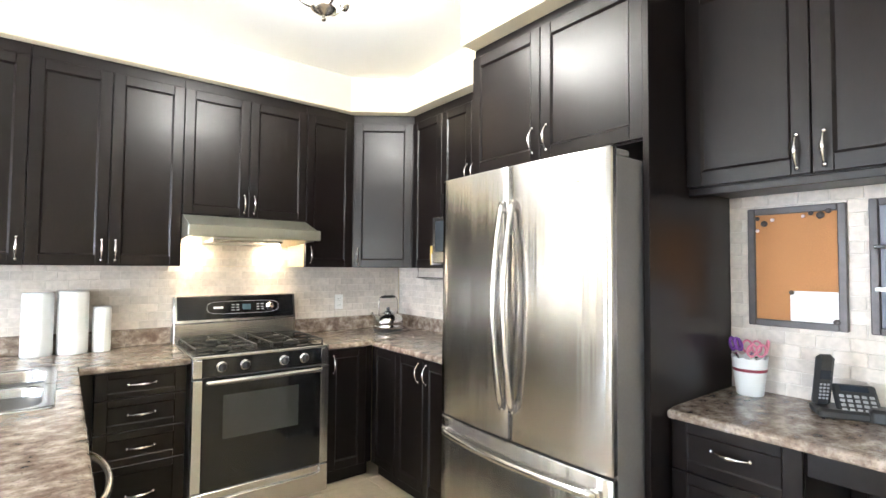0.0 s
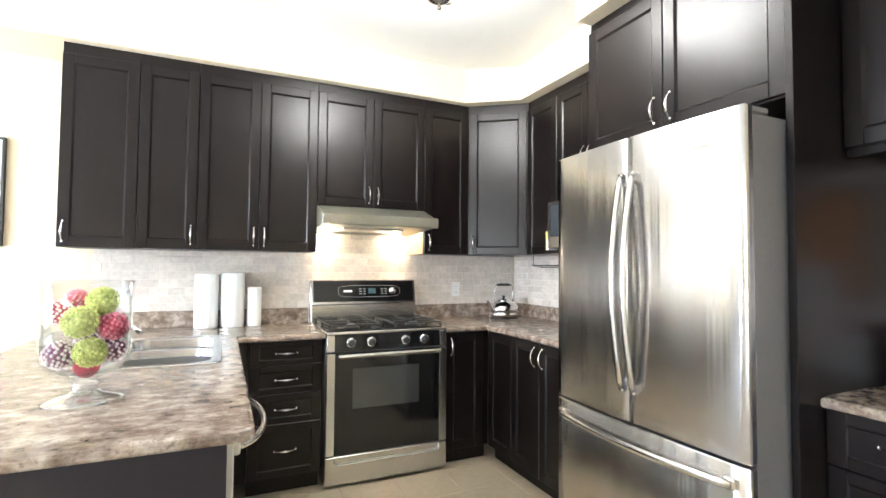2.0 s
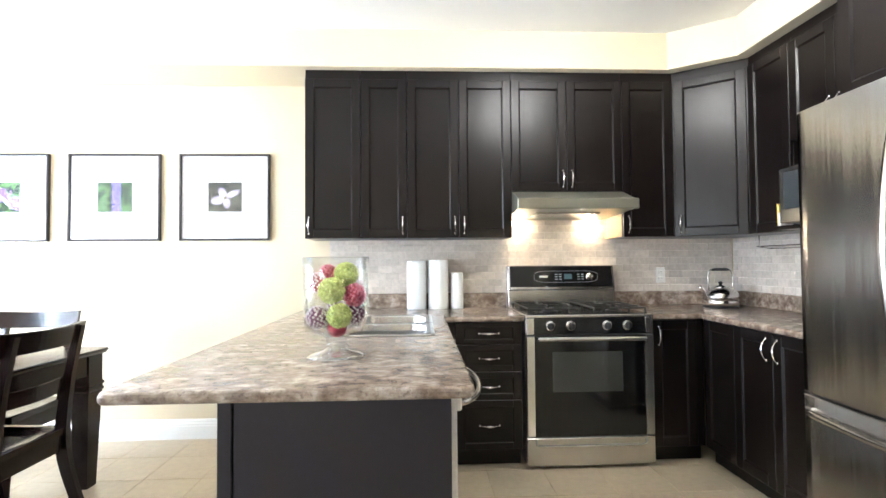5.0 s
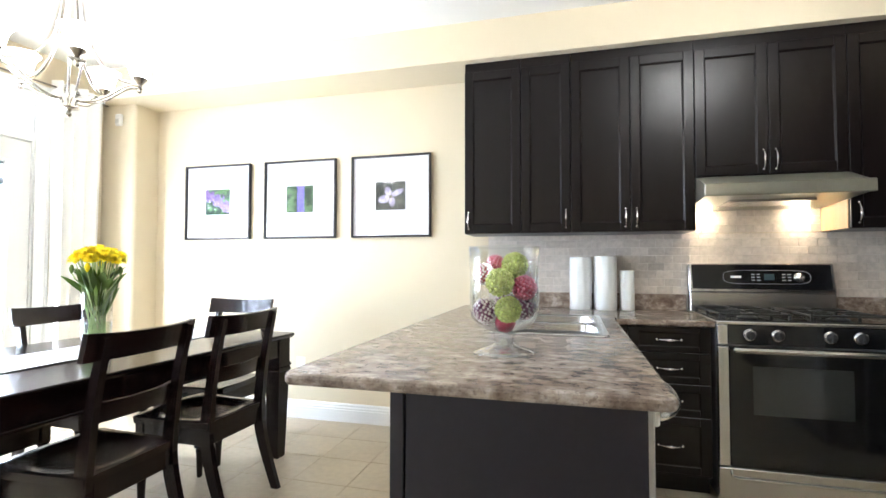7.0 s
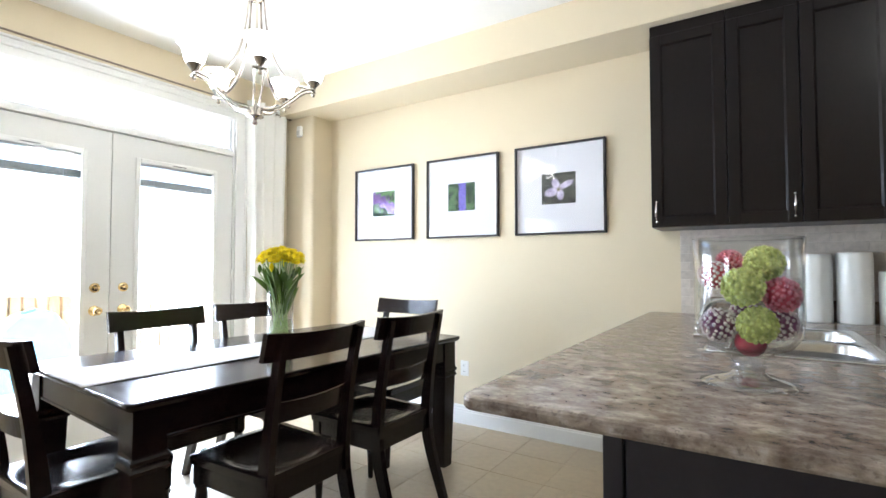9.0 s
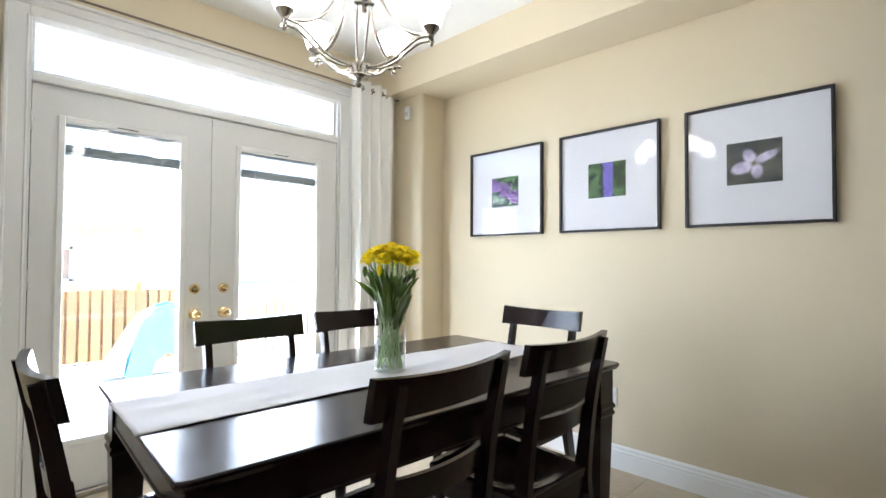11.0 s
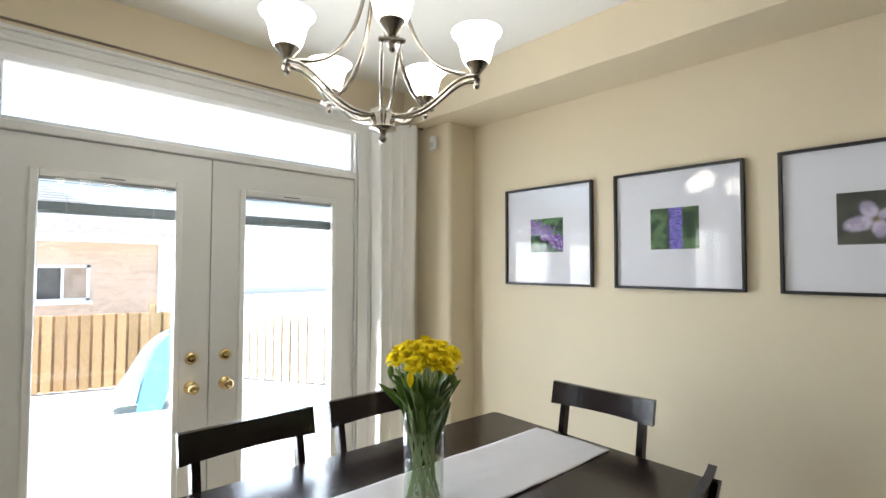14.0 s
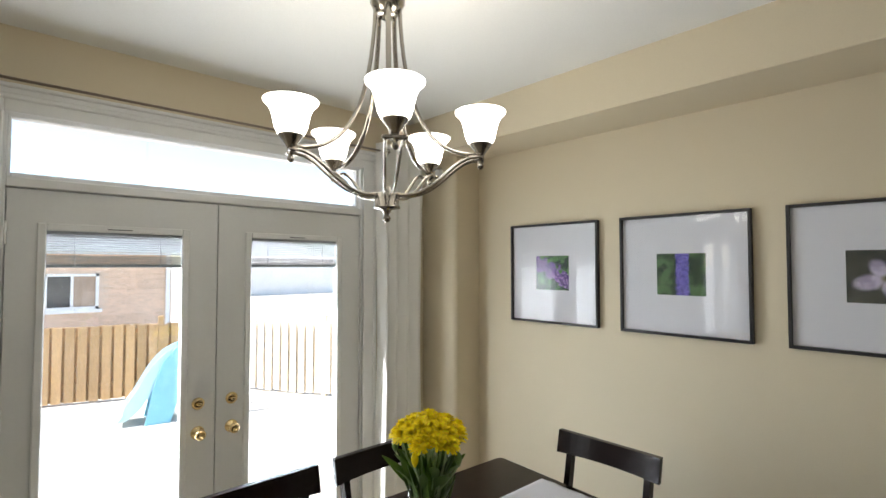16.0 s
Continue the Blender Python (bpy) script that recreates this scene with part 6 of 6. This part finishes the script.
part("centre_rod", G().tube([(0, 0, 2.55), (0, 0, 2.62)], 0.016, 12), NICKEL, chan)
lamp_pts = []
for k in range(5):
    a = radians(-32 + 72 * k)
    R, zt = 0.287, 2.107
    mrot = Matrix.Rotation(a, 4, "Z")
    ag = G()
    for s_ in (-1, 1):
        ag.tube([mrot @ (p + Vector((0, s_ * (0.007 + 0.019 * max(0.0, (p.x - 0.03) / R) ** 0.8), 0))) for p in bez((R + 0.004, 0, zt - 0.004), (0.20, 0, zt + 0.022), (0.165, 0, 1.975), (0.030, 0, 2.003), 18)], 0.0062, 8, 0.75)
    ag.box((R - 0.008, -0.034, zt - 0.007), (R + 0.010, 0.034, zt + 0.003), 0.003, mrot)
    arm = part("arm", ag, NICKEL, chan, "curved nickel arm of two rods joined by a plate")
    part("upper_stay", G().tube([mrot @ p for p in bez((R, 0, zt + 0.012), (0.160, 0, 2.115), (0.052, 0, 2.19), (0.038, 0, 2.60), 18)], 0.0062, 8, 1.3), NICKEL, arm)
    part("tip_ball", G().lathe([(0.001, -0.034), (0.008, -0.030), (0.010, -0.022), (0.006, -0.014), (0.011, -0.008), (0.011, 0.006)], 14, m=mrot @ Matrix.Translation((R, 0, zt))), NICKEL, arm)
    part("cup", G().lathe([(0.010, 0), (0.012, 0.008), (0.033, 0.036), (0.036, 0.042), (0.030, 0.042), (0.001, 0.04)], 24, m=mrot @ Matrix.Translation((R, 0, zt + 0.004))), NICKEL, arm)
    part("shade", G().lathe(bell(), 32, m=mrot @ Matrix.Translation((R, 0, zt + 0.042))), SHADE, arm, "lit white opal glass bell shade")
    lamp_pts.append(mrot @ Vector((R, 0, zt + 0.16)))
for p in lamp_pts:
    o_, d_ = lamp("chandelier_bulb", "POINT", (cx + p.x, cy + p.y, p.z), (cx + p.x, cy + p.y, 0), 0.3, (1.0, 0.88, 0.72))
    d_.shadow_soft_size = 0.04

# kitchen ceiling light
kx, ky = 0.35, 3.236
kl = thing("ceiling_light", (kx, ky, 0), "satin nickel semi-flush kitchen ceiling light with lit opal shades", "ceiling light")
part("hub", G().lathe([(0.001, 2.415), (0.008, 2.419), (0.010, 2.428), (0.005, 2.434), (0.008, 2.440), (0.030, 2.450), (0.052, 2.464), (0.050, 2.474), (0.020, 2.482), (0.008, 2.49), (0.008, CEIL - 0.02)], 24).lathe([(0.07, CEIL - 0.022), (0.066, CEIL)], 24), NICKEL, kl)
for k in range(3):
    mrot = Matrix.Rotation(radians(155 + 120 * k), 4, "Z")
    arm = part("arm", G().tube([mrot @ p for p in bez((0.03, 0, 2.472), (0.10, 0, 2.462), (0.13, 0, 2.56), (0.17, 0, 2.552), 12)], 0.007, 8), NICKEL, kl)
    part("cup", G().lathe([(0.010, 0), (0.030, 0.03), (0.026, 0.032), (0.001, 0.03)], 20, m=mrot @ Matrix.Translation((0.17, 0, 2.548))), NICKEL, arm)
    part("shade", G().lathe(bell(0.072, 0.10), 28, m=mrot @ Matrix.Translation((0.17, 0, 2.578))), SHADE, arm, "lit white opal glass shade")
    p = mrot @ Vector((0.17, 0, 2.72))
    o_, d_ = lamp("kitchen_bulb", "POINT", (kx + p.x, ky + p.y, p.z), (kx + p.x, ky + p.y, 0), 1.0, (1.0, 0.93, 0.82))
    d_.shadow_soft_size = 0.04

# ---- outdoors ----
GZ = -0.9
ground = solo("ground", G().add([(-900, -900, GZ), (900, -900, GZ), (900, 900, GZ), (-900, 900, GZ)], [(0, 1, 2, 3)]), GROUND, kind="structure")
solo("patio_slab", G().box((-6.6, 1.2, GZ - 0.05), (WX - T, 6.2, -0.14), 0.01), GROUND, "pale concrete landing outside the patio doors", "landing", kind="structure")


def fence(p0, p1, z0, z1, label, wood):
    p0, p1 = Vector(p0), Vector(p1)
    L = (p1 - p0).length
    f = thing("fence", (p0.x, p0.y, 0), label, "fence", rz=math.degrees(math.atan2(p1.y - p0.y, p1.x - p0.x)))
    bw = 0.150
    me = G().box((0, -0.012, z0 + 0.05), (bw, 0.012, z1), 0.004).mesh("board", wood)
    n = int(L / 0.10)
    for i in range(n):
        part("board", me, None, f, "", (i * 0.10, 0.045 if i % 2 else -0.045, rng.uniform(-0.02, 0.01)))
    for z in (z0 + 0.30, z1 - 0.25):
        part("rail", G().box((0, -0.02, z), (L, 0.02, z + 0.085), 0.004), wood, f)
    pm = G().box((-0.05, -0.05, z0 - 0.02), (0.05, 0.05, z1 + 0.16), 0.01).mesh("post", wood)
    for i in range(int((L - 2.2) / 2.4) + 1):
        part("post", pm, None, f, "", (i * 2.4 + 2.2, 0, 0))
    return f


fence((-14.6, 0.6, 0), (-12.75, 6.0, 0), GZ, 0.60, "golden cedar board fence with tall posts across the back yard", FENCE)
fence((-12.75, 6.35, 0), (-9.0, 8.6, 0), GZ, 0.62, "cedar board fence, paled by glare, along the side of the yard", FENCE2)

house = thing("brick_house", (0, 0, 0), "pink brick house with a white sliding window behind the fence", "house")
hx, hy0, hy1, he = -18.0, -2.0, 6.3, 2.2
wx0, wx1, wz0, wz1 = 3.32, 4.50, 0.62, 1.58
g = G()
for a, b in (((hy0, GZ), (wx0, he)), ((wx1, GZ), (hy1, he)), ((wx0, GZ), (wx1, wz0)), ((wx0, wz1), (wx1, he))):
    g.box((hx - 0.3, a[0], a[1]), (hx, b[0], b[1]))
g.box((hx - 8, hy1 - 0.3, GZ), (hx - 0.3, hy1, he))
hw_ = part("wall", g, MORT, house)
q = G()
for j in range(int((he - 0.1) / 0.075)):
    z = 0.02 + j * 0.075
    for i in range(int((hy1 - 1.5) / 0.215) + 1):
        y = 1.5 + i * 0.215 + (0.107 if j % 2 else 0)
        if y + 0.2 > hy1 or (wx0 - 0.26 < y < wx1 + 0.06 and wz0 - 0.1 < z < wz1 + 0.05):
            continue
        q.box((hx, y, z), (hx + 0.012, y + 0.205, z + 0.065))
part("brickwork", q, BRICK, hw_, kind="stuff")
wi = part("window", G().box((hx - 0.02, wx0, wz0), (hx + 0.05, wx0 + 0.07, wz1)).box((hx - 0.02, wx1 - 0.07, wz0), (hx + 0.05, wx1, wz1)).box((hx - 0.02, wx0, wz0), (hx + 0.05, wx1, wz0 + 0.07)).box((hx - 0.02, wx0, wz1 - 0.07), (hx + 0.05, wx1, wz1)).box((hx - 0.02, (wx0 + wx1) / 2 - 0.03, wz0), (hx + 0.04, (wx0 + wx1) / 2 + 0.03, wz1)), TRIM, house, "white sliding window")
part("sill", G().box((hx - 0.02, wx0 - 0.08, wz0 - 0.09), (hx + 0.09, wx1 + 0.08, wz0)), TRIM, wi)
part("pane", G().box((hx - 0.03, wx0 + 0.07, wz0 + 0.07), (hx - 0.01, (wx0 + wx1) / 2, wz1 - 0.07)), DARKWIN, wi)
part("pane", G().box((hx - 0.03, (wx0 + wx1) / 2, wz0 + 0.07), (hx - 0.01, wx1 - 0.07, wz1 - 0.07)), mat("window_blind_tan", (0.40, 0.30, 0.22), 0.6, vary=0.3), wi)
part("eave", G().box((hx - 0.3, hy0, he), (hx + 0.45, hy1 + 0.35, he + 0.20), 0.01), TRIM, house)
part("downpipe", G().box((hx + 0.01, hy1 - 0.16, GZ), (hx + 0.09, hy1 - 0.06, he)), TRIM, house)
part("roof", G().add([(hx + 0.45, hy0, he + 0.20), (hx + 0.45, hy1 + 0.35, he + 0.20), (hx - 4, hy1 - 3.5, he + 2.3), (hx - 4, hy0, he + 2.3), (hx - 8.5, hy1 + 0.35, he + 0.2), (hx - 8.5, hy0, he + 0.2)], [(0, 1, 2, 3), (1, 4, 2), (4, 5, 3, 2)]), ROOFM, house)


# far wall and roof colours lightened to carry the wash-out of bright daylight
PALE = mat("washed_out_render", (0.75, 0.72, 0.68), 0.9, vary=0.1, grain=0.1, world=True)
WASHR = mat("washed_out_roof", (0.82, 0.76, 0.70), 0.9, vary=0.15, grain=0.1, world=True)


def far_house(x, y, w, d, h, label):
    b = thing("far_house", (x, y, GZ), label, "house", "houses beyond the yard")
    part("wall", G().box((-d, 0, 0), (0, w, h)), PALE, b)
    part("roof", G().add([(0.4, -0.4, h), (0.4, w + 0.4, h), (-d - 0.4, w + 0.4, h), (-d - 0.4, -0.4, h), (-d / 2, w * 0.3, h + 2.2), (-d / 2, w * 0.7, h + 2.2)], [(0, 1, 5, 4), (1, 2, 5), (2, 3, 4, 5), (3, 0, 4)]), WASHR, b)
    return b


far_house(-46, 17, 12, 9, 3.0, "distant bungalow, its walls and roof paled by glare, beyond the fence")

sl = thing("toddler_slide", (-11.4, 4.95, GZ), "light blue plastic toddler slide with a pink step in the yard", "slide", rz=80)
for s in (-1, 1):
    pl = [(-0.60, 0.0), (-0.22, 0.0), (-0.12, 0.32), (0.06, 0.46), (0.24, 0.32), (0.32, 0.0), (0.60, 0.0), (0.56, 0.60), (0.46, 1.05), (0.30, 1.28), (0.08, 1.34), (-0.14, 1.27), (-0.34, 1.05), (-0.48, 0.60)]
    y0 = s * 0.30
    vs = [(x, y0 + e * 0.03, z) for e in (-1, 1) for x, z in pl]
    n = len(pl)
    part("side", G().add(vs, [tuple(range(n)), tuple(range(n, 2 * n))[::-1]] + [(i, n + i, n + (i + 1) % n, (i + 1) % n) for i in range(n)]), SLIDE1, sl)
cp = bez((-0.05, 0, 1.10), (-0.48, 0, 1.00), (-0.52, 0, 0.20), (-0.98, 0, 0.07), 14)
ch = G()
sec = ((-0.27, 0.19), (-0.235, 0.19), (-0.22, 0.02), (0.22, 0.02), (0.235, 0.19), (0.27, 0.19), (0.24, -0.03), (-0.24, -0.03))
m_ = len(sec)
vs = []
for i, p in enumerate(cp):
    t_ = (cp[min(i + 1, 14)] - cp[max(i - 1, 0)]).normalized()
    up_ = Vector((-t_.z, 0, t_.x)) * -1
    k_ = 1.0 if i < 12 else 1.0 - 0.28 * (i - 11)
    vs += [tuple(p + up_ * dz * k_ + Vector((0, y, 0))) for y, dz in sec]
ch.add(vs, [(j * m_ + i, j * m_ + m_ + i, j * m_ + m_ + (i + 1) % m_, j * m_ + (i + 1) % m_) for j in range(14) for i in range(m_)] + [tuple(range(m_)), tuple(range(14 * m_, 15 * m_))[::-1]])
part("chute", ch, SLIDE2, sl)
for i in range(3):
    part("step", G().box((0.24 + 0.08 * (2 - i), -0.24, 0.18 + 0.27 * i), (0.42 + 0.08 * (2 - i), 0.24, 0.23 + 0.27 * i), 0.015), SLIDE3 if i == 1 else SLIDE1, sl)

# ---- tiles ----
FT = 0.335
ftile = G().box((0.0015, 0.0015, -0.010), (FT - 0.0015, FT - 0.0015, 0.0), 0.0009).mesh("floor_tile", FTILE)
cells = []
nx, ny = int((EX - WX) / FT) + 1, int((NY - SY) / FT) + 1
edge = G()
for i in range(nx):
    for j in range(ny):
        x, y = WX + i * FT, NY - (j + 1) * FT
        if x + FT <= EX and y >= SY:
            cells.append(((x + 1.2) ** 2 + (y - 3.0) ** 2, x, y))
        else:
            edge.box((x + 0.0015, max(y, SY) + 0.0015, -0.010), (min(x + FT, EX) - 0.0015, y + FT - 0.0015, 0.0))
cells.sort()
for _, x, y in cells[:300]:
    part("floor_tile", ftile, None, floor_base, "", (x, y, 0))
for _, x, y in cells[300:]:
    edge.box((x + 0.0015, y + 0.0015, -0.010), (x + FT - 0.0015, y + FT - 0.0015, 0.0))
part("edge_tiles", edge, FTILE, floor_base, kind="stuff")

TW, TH, TG = 0.102, 0.0515, 0.003


def tiled(name, origin, rz, length, z0, z1, holes, label):
    """Brick-bond wall tiles over a grout bed; holes: (x0, x1, z0, z1) left untiled."""
    b = thing(name, origin, label, "backsplash", rz=rz, kind="structure")
    bed = G().box((0, -0.0085, z0), (length, -0.001, z1))
    part("grout", bed, GROUT, b)
    me = G().box((0, -0.0115, 0), (TW - TG, -0.004, TH - TG), 0.0014).mesh("wall_tile", TILE)
    rest, count = G(), 0
    rows = int((z1 - z0) / TH) + 1
    for j in range(rows):
        z = z0 + j * TH
        zt = min(z + TH - TG, z1)
        x = -(TW / 2) * (j % 2)
        while x < length:
            a, c = max(x, 0), min(x + TW - TG, length)
            mid = (a + c) / 2
            if c - a > 0.008 and zt - z > 0.008 and not any(h[0] < mid < h[1] and h[2] < (z + zt) / 2 < h[3] for h in holes):
                if c - a > TW - TG - 1e-4 and zt - z > TH - TG - 1e-4 and count < 300:
                    part("wall_tile", me, None, b, "", (a, random.uniform(-0.0006, 0.0004), z))
                    count += 1
                else:
                    rest.box((a, -0.0115, z), (c, -0.004, zt), 0.002)
            x += TW
    part("cut_tiles", rest, TILE, b, kind="stuff")
    return b


NXL = 3.04
tiled("backsplash_north", (-1.19, NY, 0), 0, NXL, CT + 0.001, 1.42, [(1.31, 2.08, 0, 1.1), (0.16, 3.04, 0, BSZ)], "cream tumbled travertine tile backsplash over the worktop")
tiled("backsplash_hood", (0.104, NY, 0), 0, 0.766, 1.42 + TG, 1.70, [], "cream tumbled travertine tile behind the range hood lamps")
tiled("backsplash_east", (EX, NY - 0.012, 0), -90, 1.64, BSZ, 1.42, [], "cream tumbled travertine tile backsplash in the kitchen corner")
tiled("backsplash_desk", (EX, 2.320, 0), -90, 1.75, CT, 1.74, [], "cream tumbled travertine tile on the wall above the desk")
